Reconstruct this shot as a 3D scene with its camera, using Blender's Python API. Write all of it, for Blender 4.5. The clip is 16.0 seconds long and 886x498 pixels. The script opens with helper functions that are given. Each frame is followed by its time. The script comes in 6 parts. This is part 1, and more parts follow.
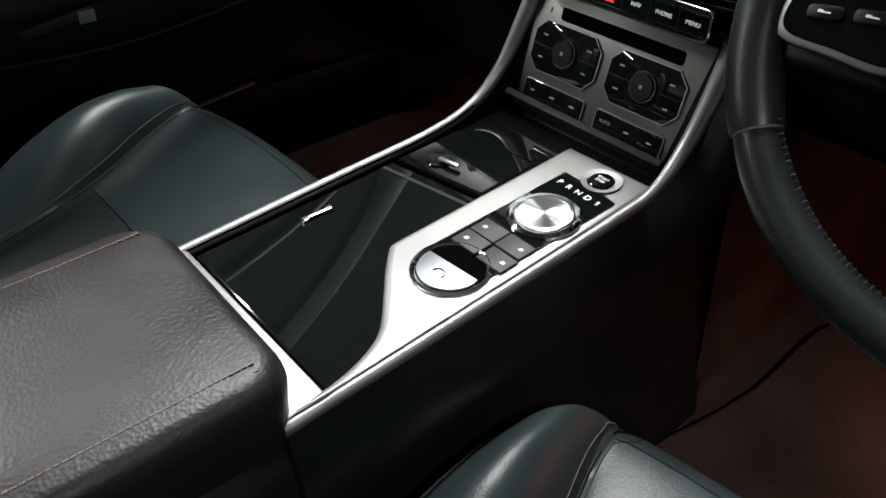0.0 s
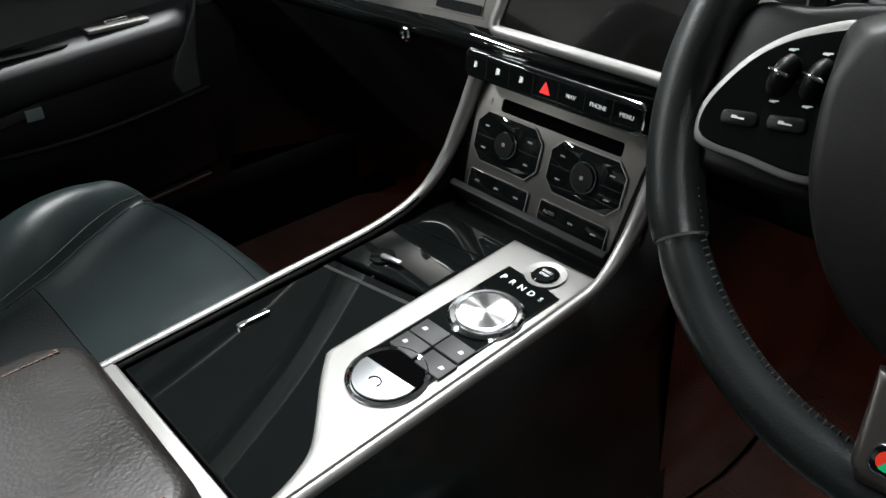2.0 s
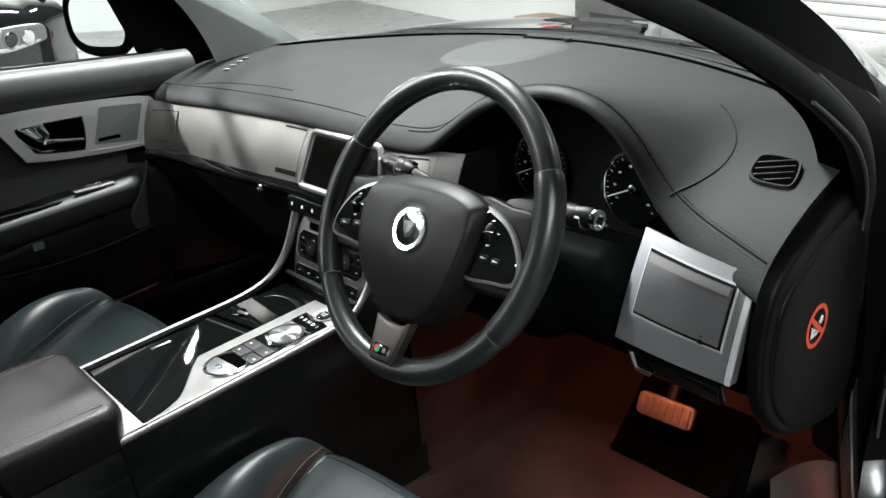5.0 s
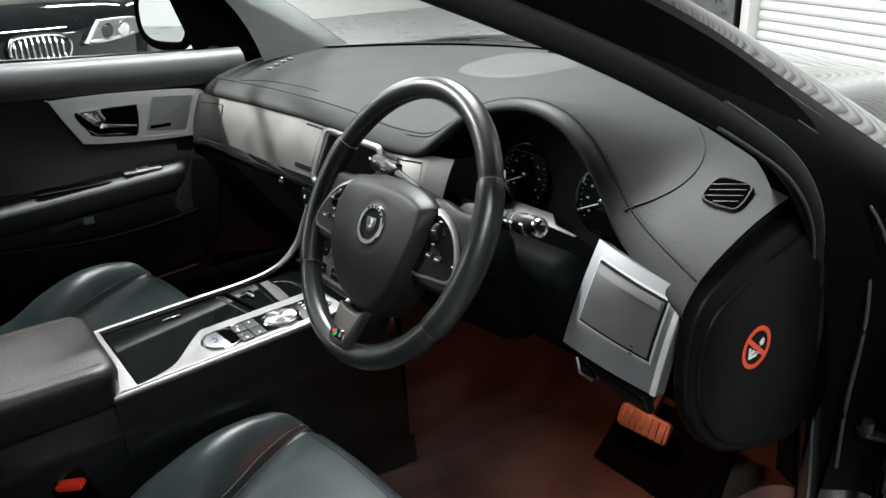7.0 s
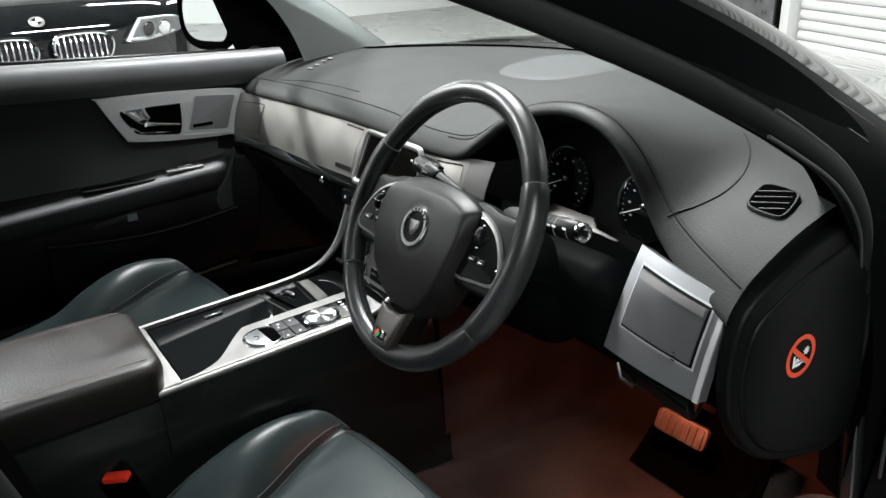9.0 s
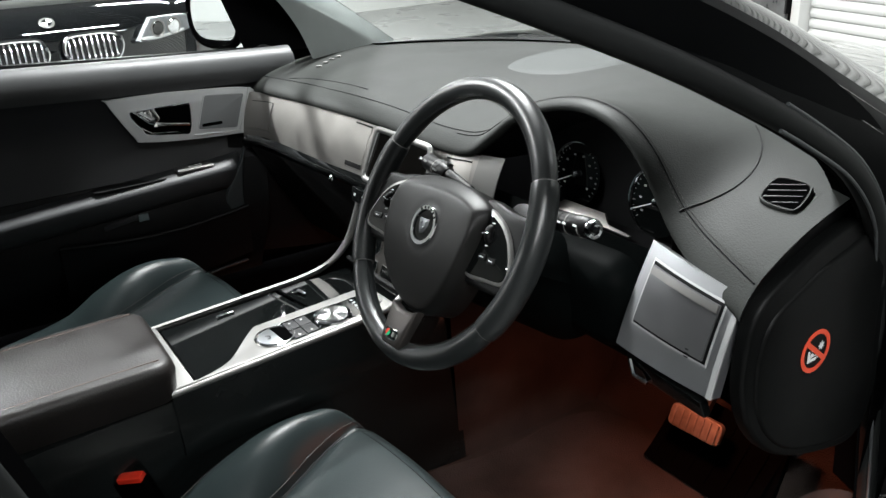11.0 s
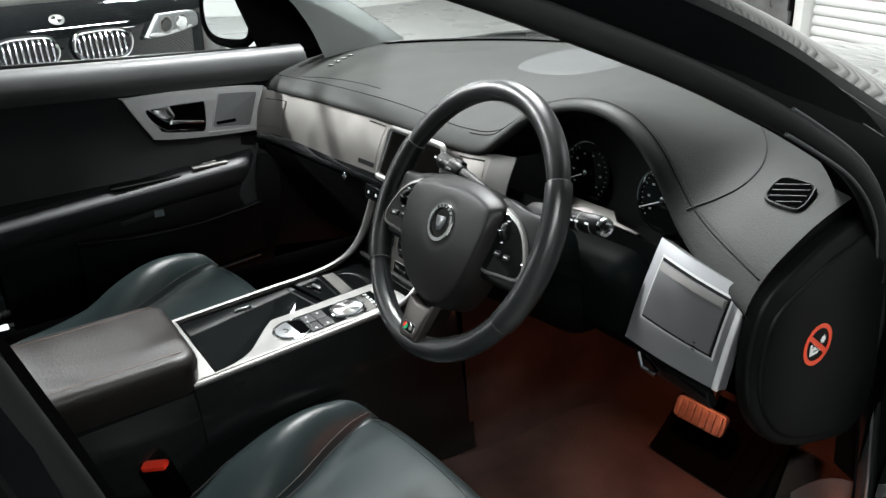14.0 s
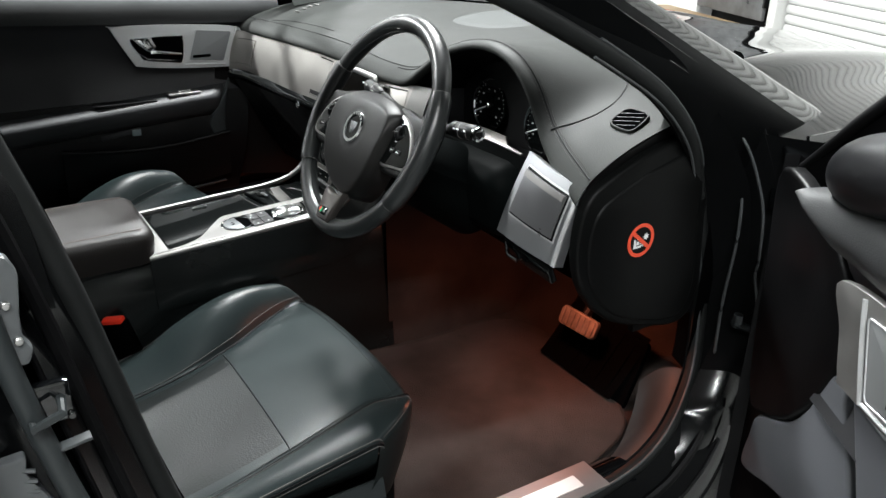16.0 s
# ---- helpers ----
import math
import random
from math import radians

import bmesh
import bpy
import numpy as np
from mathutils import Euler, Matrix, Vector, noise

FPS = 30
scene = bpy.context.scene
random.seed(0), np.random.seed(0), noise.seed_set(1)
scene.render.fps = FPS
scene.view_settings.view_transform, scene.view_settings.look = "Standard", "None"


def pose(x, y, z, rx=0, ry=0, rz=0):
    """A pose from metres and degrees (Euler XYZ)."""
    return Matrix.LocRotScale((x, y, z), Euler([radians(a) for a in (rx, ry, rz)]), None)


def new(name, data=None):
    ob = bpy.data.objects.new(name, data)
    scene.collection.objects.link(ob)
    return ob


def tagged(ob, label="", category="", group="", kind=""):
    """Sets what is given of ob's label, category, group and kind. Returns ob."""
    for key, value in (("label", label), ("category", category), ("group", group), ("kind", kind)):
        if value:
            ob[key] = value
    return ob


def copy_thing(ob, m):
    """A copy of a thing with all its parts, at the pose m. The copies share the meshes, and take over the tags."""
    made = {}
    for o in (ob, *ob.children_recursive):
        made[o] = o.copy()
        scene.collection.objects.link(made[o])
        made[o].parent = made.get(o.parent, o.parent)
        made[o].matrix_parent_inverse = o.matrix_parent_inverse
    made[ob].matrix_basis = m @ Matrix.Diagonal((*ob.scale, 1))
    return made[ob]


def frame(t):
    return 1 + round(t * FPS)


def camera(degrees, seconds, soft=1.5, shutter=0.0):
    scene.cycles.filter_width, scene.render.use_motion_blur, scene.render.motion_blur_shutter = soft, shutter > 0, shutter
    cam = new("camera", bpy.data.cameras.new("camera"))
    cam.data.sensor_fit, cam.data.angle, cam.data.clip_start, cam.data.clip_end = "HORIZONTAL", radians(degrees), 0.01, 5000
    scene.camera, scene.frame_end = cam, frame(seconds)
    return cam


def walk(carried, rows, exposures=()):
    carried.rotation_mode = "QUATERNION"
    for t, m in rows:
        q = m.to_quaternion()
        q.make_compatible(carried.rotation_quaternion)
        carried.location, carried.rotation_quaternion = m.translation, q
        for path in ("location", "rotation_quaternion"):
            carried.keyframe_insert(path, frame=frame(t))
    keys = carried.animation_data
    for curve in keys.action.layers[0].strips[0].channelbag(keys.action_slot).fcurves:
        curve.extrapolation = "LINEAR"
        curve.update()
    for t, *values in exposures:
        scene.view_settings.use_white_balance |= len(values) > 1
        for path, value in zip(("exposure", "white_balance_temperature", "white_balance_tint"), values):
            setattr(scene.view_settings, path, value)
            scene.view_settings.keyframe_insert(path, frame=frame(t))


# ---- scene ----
cam = camera(57.4, 16.0)
METRES, EYE, TILT, LEAN, TURN = 1.43, 0.9918, -37.0, 0.5, 50.0
EAST, NORTH = 0.4268, -0.4399
ROWS = [
    (0.0, 0.0, 0.0, 0.0, -0.0, 0.0, -0.0),
    (0.5, -0.0002, 0.0041, 0.0091, -0.27, -0.03, -0.25),
    (1.0, 0.003, 0.0149, 0.0081, -0.41, 1.14, -0.2),
    (1.5, 0.0057, 0.0221, 0.0096, -0.58, 2.49, 0.37),
    (2.0, 0.0299, 0.0141, 0.0222, -0.81, 4.53, 1.94),
    (2.5, 0.0594, -0.0159, 0.0218, -1.11, 7.2, 2.25),
    (3.0, 0.0756, -0.0798, 0.0057, -0.92, 8.99, 2.89),
    (3.5, 0.0957, -0.1742, -0.0144, -1.15, 10.99, 4.44),
    (4.0, 0.1237, -0.2819, -0.0465, -1.97, 13.11, 5.94),
    (4.5, 0.158, -0.3584, -0.0912, -2.0, 13.85, 5.37),
    (7.0, 0.32, -0.4408, -0.1411, 3.65, 14.7, -1.29),
    (7.5, 0.3134, -0.4433, -0.1392, 3.86, 14.72, -2.61),
    (8.0, 0.3121, -0.4475, -0.1398, 4.26, 14.66, -3.06),
    (8.5, 0.3117, -0.451, -0.1399, 4.81, 14.64, -2.78),
    (9.0, 0.3094, -0.4477, -0.138, 5.52, 14.46, -2.57),
    (9.5, 0.312, -0.447, -0.1371, 5.99, 14.42, -2.39),
    (12.0, 0.3093, -0.4445, -0.1313, 6.56, 13.82, -1.98),
    (12.5, 0.3078, -0.4425, -0.1293, 6.35, 13.75, -2.01),
    (13.0, 0.302, -0.4376, -0.127, 6.46, 13.65, -1.92),
    (13.5, 0.3004, -0.4475, -0.1262, 6.55, 13.67, -2.14),
    (14.0, 0.3005, -0.4739, -0.1395, 6.57, 13.65, -2.25),
    (14.5, 0.2853, -0.4953, -0.1602, 5.48, 13.43, -2.08),
    (15.0, 0.3469, -0.5619, -0.2047, 3.55, 13.84, -3.52),
    (15.5, 0.419, -0.6128, -0.2547, 4.84, 14.56, -6.19),
    (16.0, 0.4213, -0.6189, -0.2655, 5.02, 12.54, -5.91),
]
walk(cam, [(t, pose(EAST, NORTH, EYE, TILT, LEAN, TURN) @ pose(METRES * x, METRES * y, METRES * z, 90 + pitch, roll, yaw)) for t, x, y, z, yaw, pitch, roll in ROWS],
     exposures=[(0.0, -0.50), (2.0, -0.35), (4.0, -0.05), (7.0, 0.0), (14.0, 0.03), (16.0, 0.2)])

from mathutils.geometry import tessellate_polygon

# ---- world and lamps ----
world = bpy.data.worlds.new("garage_air")
world.use_nodes = True
scene.world = world
world.node_tree.nodes["Background"].inputs["Color"].default_value = (0.75, 0.87, 1.0, 1)
world.node_tree.nodes["Background"].inputs["Strength"].default_value = 0.006

# x, y, power; the last is an unseen lamp added for the mirror's reflection
TUBES = [(-3.0, -1.7, 1.9), (-1.05, 1.0, 1.2), (1.6, 2.6, 0.13), (2.5, -1.3, 0.52), (-6.2, 1.9, 1.2), (-5.0, -4.5, 0.8)]
TUBE_Z = 3.15
TUBE_POWER = 290.0


def area_lamp(name, m, sx, sy, power, colour):
    data = bpy.data.lights.new(name, "AREA")
    data.shape, data.size, data.size_y, data.energy, data.color = "RECTANGLE", sx, sy, power, colour
    ob = new(name, data)
    ob.matrix_world = m
    return ob


for tx, ty, power in TUBES:
    area_lamp("tube_light", pose(tx, ty, TUBE_Z - 0.08), 0.14, 1.5, TUBE_POWER * power, (0.965, 1.0, 1.0))
# the warm courtesy lamps under the dashboard
area_lamp("footwell_light", pose(0.47, 0.37, 0.585), 0.05, 0.03, 1.75, (1.0, 0.26, 0.13))
area_lamp("footwell_light", pose(-0.31, 0.36, 0.455), 0.05, 0.03, 2.0, (1.0, 0.26, 0.13))

# ---- mesh helpers ----


def surf(f, nu, nv, wrap_u=False, flip=False):
    """A grid over u, v in 0..1, as a bmesh."""
    bm = bmesh.new()
    rows = [[bm.verts.new(f(i / (nu if wrap_u else nu - 1), j / (nv - 1))) for j in range(nv)] for i in range(nu)]
    for i in range(nu if wrap_u else nu - 1):
        for j in range(nv - 1):
            q = (rows[i][j], rows[(i + 1) % nu][j], rows[(i + 1) % nu][j + 1], rows[i][j + 1])
            bm.faces.new(q[::-1] if flip else q)
    return bm


def solid(bm, t):
    bmesh.ops.recalc_face_normals(bm, faces=bm.faces)
    bmesh.ops.solidify(bm, geom=bm.faces[:], thickness=t)
    return bm


def box(x0, x1, y0, y1, z0, z1, bevel=0.0, seg=2):
    bm = bmesh.new()
    bmesh.ops.create_cube(bm, size=1)
    for v in bm.verts:
        v.co = Vector(((x0 + x1) / 2 + v.co.x * (x1 - x0), (y0 + y1) / 2 + v.co.y * (y1 - y0), (z0 + z1) / 2 + v.co.z * (z1 - z0)))
    if bevel:
        bmesh.ops.bevel(bm, geom=bm.edges[:], offset=bevel, segments=seg, profile=0.5, affect="EDGES")
    return bm


def plate(outline, t, bevel=0.0, seg=2):
    """A flat outline in x, y, raised by t in z, its upper rim rounded."""
    pts = [Vector((p[0], p[1])) for p in outline]
    if sum(p.x * q.y - q.x * p.y for p, q in zip(pts, pts[1:] + pts[:1])) < 0:
        pts.reverse()
    n = len(pts)
    inward = []
    for k in range(n):
        e0, e1 = (pts[k] - pts[k - 1]).normalized(), (pts[(k + 1) % n] - pts[k]).normalized()
        w = Vector((-e0.y - e1.y, e0.x + e1.x))
        w = w.normalized() if w.length > 1e-6 else Vector((-e0.y, e0.x))
        inward.append(w / max(0.5, w.dot(Vector((-e0.y, e0.x)))))
    levels = [(0.0, 0.0)]
    if bevel:
        levels += [(bevel * (1 - math.cos(math.pi / 2 * s / seg)), t - bevel + bevel * math.sin(math.pi / 2 * s / seg)) for s in range(seg + 1)]
    else:
        levels.append((0.0, t))
    bm = bmesh.new()
    rings = [[bm.verts.new((*(p + w * inset), z)) for p, w in zip(pts, inward)] for inset, z in levels]
    for lo, hi in zip(rings, rings[1:]):
        for k in range(n):
            bm.faces.new((lo[k], lo[(k + 1) % n], hi[(k + 1) % n], hi[k]))
    for tri in tessellate_polygon([[(p.x, p.y, 0.0) for p in pts]]):
        u, v, w = (pts[k] for k in tri)
        tri = tri if (v - u).x * (w - u).y - (v - u).y * (w - u).x > 0 else (tri[0], tri[2], tri[1])
        bm.faces.new([rings[-1][k] for k in tri])
        bm.faces.new([rings[0][k] for k in tri[::-1]])
    return bm


def rounded(w, h, r, n=5, cx=0.0, cy=0.0):
    pts = []
    for k, (sx, sy) in enumerate(((1, 1), (-1, 1), (-1, -1), (1, -1))):
        for i in range(n + 1):
            a = math.pi / 2 * (k + i / n)
            pts.append((cx + sx * (w / 2 - r) + r * math.cos(a), cy + sy * (h / 2 - r) + r * math.sin(a)))
    return pts


def circle(r, n=32, cx=0.0, cy=0.0):
    return [(cx + r * math.cos(2 * math.pi * i / n), cy + r * math.sin(2 * math.pi * i / n)) for i in range(n)]


def soft(pts, n=6, closed=True):
    """A Catmull-Rom curve through the points."""
    out, k = [], len(pts)
    for i in range(k if closed else k - 1):
        p = [Vector(pts[(i + j) % k] if closed else pts[min(max(i + j, 0), k - 1)]) for j in (-1, 0, 1, 2)]
        for s in range(n):
            u = s / n
            out.append(tuple(0.5 * (2 * p[1] + (p[2] - p[0]) * u + (2 * p[0] - 5 * p[1] + 4 * p[2] - p[3]) * u * u + (3 * p[1] - p[0] - 3 * p[2] + p[3]) * u ** 3)))
    if not closed:
        out.append(tuple(pts[-1]))
    return out


def lathe(profile, n=40):
    """Turned about z: profile of (radius, z) from bottom to top."""
    bm = surf(lambda u, v: (profile[round(v * (len(profile) - 1))][0] * math.cos(2 * math.pi * u), profile[round(v * (len(profile) - 1))][0] * math.sin(2 * math.pi * u),
                            profile[round(v * (len(profile) - 1))][1]), n, len(profile), wrap_u=True)
    bmesh.ops.remove_doubles(bm, verts=bm.verts, dist=1e-6)
    bmesh.ops.recalc_face_normals(bm, faces=bm.faces)
    return bm


def tube(path, r, n=10, closed=False, flat=1.0, up=(0, 0, 1)):
    """A round or flattened bar along the points; flat scales it in the direction nearest to up."""
    path = [Vector(p) for p in path]
    bm, rings, k = bmesh.new(), [], len(path)
    for i, p in enumerate(path):
        a, b = path[(i - 1) % k if closed else max(i - 1, 0)], path[(i + 1) % k if closed else min(i + 1, k - 1)]
        d = (b - a).normalized()
        side = d.cross(Vector(up)).normalized()
        top = side.cross(d)
        rr = r(i / (k - 1)) if callable(r) else r
        rings.append([bm.verts.new(p + side * rr * math.cos(2 * math.pi * j / n) + top * rr * flat * math.sin(2 * math.pi * j / n)) for j in range(n)])
    for i in range(k if closed else k - 1):
        for j in range(n):
            bm.faces.new((rings[i][j], rings[i][(j + 1) % n], rings[(i + 1) % k][(j + 1) % n], rings[(i + 1) % k][j]))
    if not closed:
        bm.faces.new(rings[0]), bm.faces.new(rings[-1])
    bmesh.ops.recalc_face_normals(bm, faces=bm.faces)
    return bm


def moved(bm, m):
    bm.transform(m)
    return bm


def joined(*bms):
    out = bmesh.new()
    for b in bms:
        me = bpy.data.meshes.new("tmp")
        b.to_mesh(me)
        b.free()
        out.from_mesh(me)
        bpy.data.meshes.remove(me)
    return out


def part(name, bm, material, parent=None, label="", flat=False, sharp=40):
    me = bpy.data.meshes.new(name)
    bm.normal_update()
    bm.to_mesh(me)
    bm.free()
    me.materials.append(material)
    if not flat:
        me.polygons.foreach_set("use_smooth", [True] * len(me.polygons))
        me.set_sharp_from_angle(angle=radians(sharp))
    ob = new(name, me)
    if parent:
        ob.parent = parent
    return tagged(ob, label) if label else ob


def thing(name, label, category, m=None, group="", kind=""):
    ob = new(name)
    ob.empty_display_size = 0.05
    if m is not None:
        ob.matrix_world = m
    return tagged(ob, label, category, group, kind)


def lettering(name, text, size, m, material, parent, depth=0.0003):
    cu = bpy.data.curves.new(name, "FONT")
    cu.body, cu.size, cu.align_x, cu.align_y, cu.extrude = text, size, "CENTER", "CENTER", depth
    tmp = new(name, cu)
    bpy.context.view_layer.update()
    me = bpy.data.meshes.new_from_object(tmp.evaluated_get(bpy.context.evaluated_depsgraph_get()))
    bpy.data.objects.remove(tmp)
    bpy.data.curves.remove(cu)
    bm = bmesh.new()
    bm.from_mesh(me)
    bpy.data.meshes.remove(me)
    return part(name, moved(bm, m), material, parent, flat=True)


def lerp(x, xs, ys):
    return float(np.interp(x, xs, ys))


def ease(x, xs, ys):
    """Smooth interpolation through a short table (monotone-ish cubic)."""
    i = min(max(int(np.searchsorted(xs, x)) - 1, 0), len(xs) - 2)
    h = xs[i + 1] - xs[i]
    u = min(max((x - xs[i]) / h, 0.0), 1.0)
    def slope(k):
        if k <= 0 or k >= len(xs) - 1:
            return 0.0 if 0 < len(xs) - 1 - k < 0 else (ys[min(k + 1, len(xs) - 1)] - ys[max(k - 1, 0)]) / (xs[min(k + 1, len(xs) - 1)] - xs[max(k - 1, 0)])
        return (ys[k + 1] - ys[k - 1]) / (xs[k + 1] - xs[k - 1])
    m0, m1 = slope(i) * h, slope(i + 1) * h
    return (2 * u ** 3 - 3 * u * u + 1) * ys[i] + (u ** 3 - 2 * u * u + u) * m0 + (3 * u * u - 2 * u ** 3) * ys[i + 1] + (u ** 3 - u * u) * m1


# ---- materials ----


def material(name, colour, rough=0.5, metal=0.0, grain=0.0, grain_scale=600.0, bump=0.0, vary=0.0, vary_scale=6.0, coat=0.0, rough_vary=0.0, kind="noise", tint=None, stretch=None, spec=0.5, sheen=0.0):
    mat = bpy.data.materials.new(name)
    mat.use_nodes = True
    nt = mat.node_tree
    b = nt.nodes["Principled BSDF"]
    b.inputs["Base Color"].default_value = (*colour, 1)
    b.inputs["Roughness"].default_value = rough
    b.inputs["Metallic"].default_value = metal
    b.inputs["Coat Weight"].default_value = coat
    b.inputs["Coat Roughness"].default_value = 0.03
    b.inputs["Specular IOR Level"].default_value = spec
    b.inputs["Sheen Weight"].default_value = sheen
    co = nt.nodes.new("ShaderNodeTexCoord")
    source = co.outputs["Object"]
    if stretch:
        mp = nt.nodes.new("ShaderNodeMapping")
        mp.inputs["Scale"].default_value = stretch
        nt.links.new(source, mp.inputs["Vector"])
        source = mp.outputs["Vector"]
    if vary or rough_vary:
        n = nt.nodes.new("ShaderNodeTexNoise")
        n.inputs["Scale"].default_value, n.inputs["Detail"].default_value = vary_scale, 5
        nt.links.new(co.outputs["Object"], n.inputs["Vector"])
        if vary:
            mix = nt.nodes.new("ShaderNodeMix")
            mix.data_type = "RGBA"
            mix.inputs["A"].default_value = (*[c * (1 - vary) for c in colour], 1)
            mix.inputs["B"].default_value = (*(tint or [min(1, c * (1 + vary)) for c in colour]), 1)
            nt.links.new(n.outputs["Fac"], mix.inputs["Factor"])
            nt.links.new(mix.outputs["Result"], b.inputs["Base Color"])
        if rough_vary:
            mr = nt.nodes.new("ShaderNodeMapRange")
            mr.inputs["From Min"].default_value, mr.inputs["From Max"].default_value = 0.3, 0.7
            mr.inputs["To Min"].default_value, mr.inputs["To Max"].default_value = max(rough - rough_vary, 0.02), min(rough + rough_vary, 1)
            nt.links.new(n.outputs["Fac"], mr.inputs["Value"])
            nt.links.new(mr.outputs["Result"], b.inputs["Roughness"])
    if bump:
        if kind == "cell":
            g = nt.nodes.new("ShaderNodeTexVoronoi")
            out = g.outputs["Distance"]
        else:
            g = nt.nodes.new("ShaderNodeTexNoise")
            g.inputs["Detail"].default_value = 3
            out = g.outputs["Fac"]
        g.inputs["Scale"].default_value = grain_scale
        nt.links.new(source, g.inputs["Vector"])
        bp = nt.nodes.new("ShaderNodeBump")
        bp.inputs["Strength"].default_value, bp.inputs["Distance"].default_value = bump, grain
        nt.links.new(out, bp.inputs["Height"])
        nt.links.new(bp.outputs["Normal"], b.inputs["Normal"])
    return mat


def glass(name, tint=(1, 1, 1), gloss=0.08, rough=0.0):
    """Thin pane: clear with a mirror gloss that grows at grazing angles."""
    mat = bpy.data.materials.new(name)
    mat.use_nodes = True
    nt = mat.node_tree
    nt.nodes.remove(nt.nodes["Principled BSDF"])
    tr, gl, mx, fr = (nt.nodes.new(k) for k in ("ShaderNodeBsdfTransparent", "ShaderNodeBsdfGlossy", "ShaderNodeMixShader", "ShaderNodeFresnel"))
    tr.inputs["Color"].default_value = (*tint, 1)
    gl.inputs["Roughness"].default_value = rough
    fr.inputs["IOR"].default_value = 1.0 + gloss * 6
    nt.links.new(fr.outputs["Fac"], mx.inputs["Fac"])
    nt.links.new(tr.outputs["BSDF"], mx.inputs[1])
    nt.links.new(gl.outputs["BSDF"], mx.inputs[2])
    nt.links.new(mx.outputs["Shader"], nt.nodes["Material Output"].inputs["Surface"])
    return mat


def glow(name, colour, strength):
    mat = material(name, colour, 0.5)
    b = mat.node_tree.nodes["Principled BSDF"]
    b.inputs["Emission Color"].default_value = (*colour, 1)
    b.inputs["Emission Strength"].default_value = strength
    return mat


SEAT = material("seat_leather", (0.0125, 0.0175, 0.0180), 0.33, grain=0.0006, grain_scale=520, bump=0.25, vary=0.25, vary_scale=7, rough_vary=0.04, kind="cell", spec=0.19)
SEAT_MID = material("perforated_seat_leather", (0.0092, 0.0110, 0.0110), 0.45, grain=0.0007, grain_scale=350, bump=0.45, vary=0.3, vary_scale=8, rough_vary=0.1, kind="cell", spec=0.15)
ARM = material("armrest_leather", (0.0070, 0.0055, 0.0049), 0.40, grain=0.0006, grain_scale=330, bump=0.45, vary=0.35, vary_scale=9, rough_vary=0.12, kind="cell", spec=0.32)
PAD = material("dash_soft_leather", (0.0190, 0.0204, 0.0190), 0.60, grain=0.0006, grain_scale=440, bump=0.4, vary=0.2, vary_scale=5, rough_vary=0.08, kind="cell", spec=0.16)
RIM = material("wheel_leather", (0.0115, 0.0130, 0.0133), 0.34, spec=0.42, grain=0.0004, grain_scale=600, bump=0.25, vary=0.3, vary_scale=14, rough_vary=0.05, kind="cell")
RUBBERY = material("airbag_cover", (0.0068, 0.0066, 0.0063), 0.46, spec=0.22, grain=0.0003, grain_scale=900, bump=0.3, vary=0.2, vary_scale=10, rough_vary=0.06)
PLASTIC = material("black_plastic", (0.003, 0.003, 0.0032), 0.42, spec=0.18, grain=0.0003, grain_scale=800, bump=0.3, vary=0.3, vary_scale=10, rough_vary=0.08)
SIDE = material("console_side_vinyl", (0.0040, 0.0050, 0.0050), 0.20, spec=0.32, grain=0.0003, grain_scale=500, bump=0.25, vary=0.3, vary_scale=6, rough_vary=0.1)
DOOR_TOP = material("door_top_leather", (0.033, 0.034, 0.035), 0.5, grain=0.0005, grain_scale=450, bump=0.3, vary=0.2, vary_scale=7, rough_vary=0.08, kind="cell", spec=0.4)
DOOR_ARM = material("door_armrest_vinyl", (0.031, 0.032, 0.0335), 0.52, spec=0.3, grain=0.0004, grain_scale=450, bump=0.3, vary=0.25, vary_scale=8, rough_vary=0.08, kind="cell")
CARD = material("door_card_vinyl", (0.013, 0.013, 0.0145), 0.40, spec=0.32, grain=0.0003, grain_scale=500, bump=0.3, vary=0.3, vary_scale=7, rough_vary=0.1)
CHEEK = material("grey_smooth_plastic", (0.022, 0.026, 0.027), 0.4, spec=0.4, vary=0.2, vary_scale=12, rough_vary=0.08)
LENS = material("clear_lamp_plastic", (0.12, 0.15, 0.155), 0.25, spec=0.5, vary=0.15, vary_scale=60)
# Greys of COVER and LID hold the dark surroundings mirrored in the silver.
COVER = material("grey_speaker_cover", (0.17, 0.175, 0.178), 0.45, metal=0.3, grain=0.0002, grain_scale=1200, bump=0.3, vary=0.08, vary_scale=14, rough_vary=0.05)
LID = material("silver_with_dark_reflection", (0.155, 0.156, 0.16), 0.36, metal=0.7, grain=0.0001, grain_scale=900, bump=0.1, vary=0.08, vary_scale=14, rough_vary=0.05)
# Paler copy of SILVER: the light on door trim and edges is put in.
TRIM = material("lit_satin_aluminium", (0.52, 0.525, 0.53), 0.42, metal=0.4, grain=0.0001, grain_scale=700, bump=0.12, vary=0.06, vary_scale=30, rough_vary=0.06)
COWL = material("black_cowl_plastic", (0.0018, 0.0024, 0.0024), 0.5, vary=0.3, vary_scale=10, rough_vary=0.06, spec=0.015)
# deep black parts, and flat plates that paint the shade inside holes
VOID = material("black_plastic_and_hole_shade", (0.0012, 0.0012, 0.0013), 0.85, vary=0.2, spec=0.0)
SATIN = material("satin_black_paint", (0.002, 0.002, 0.0023), 0.4, vary=0.3, vary_scale=12, rough_vary=0.08, spec=0.12)
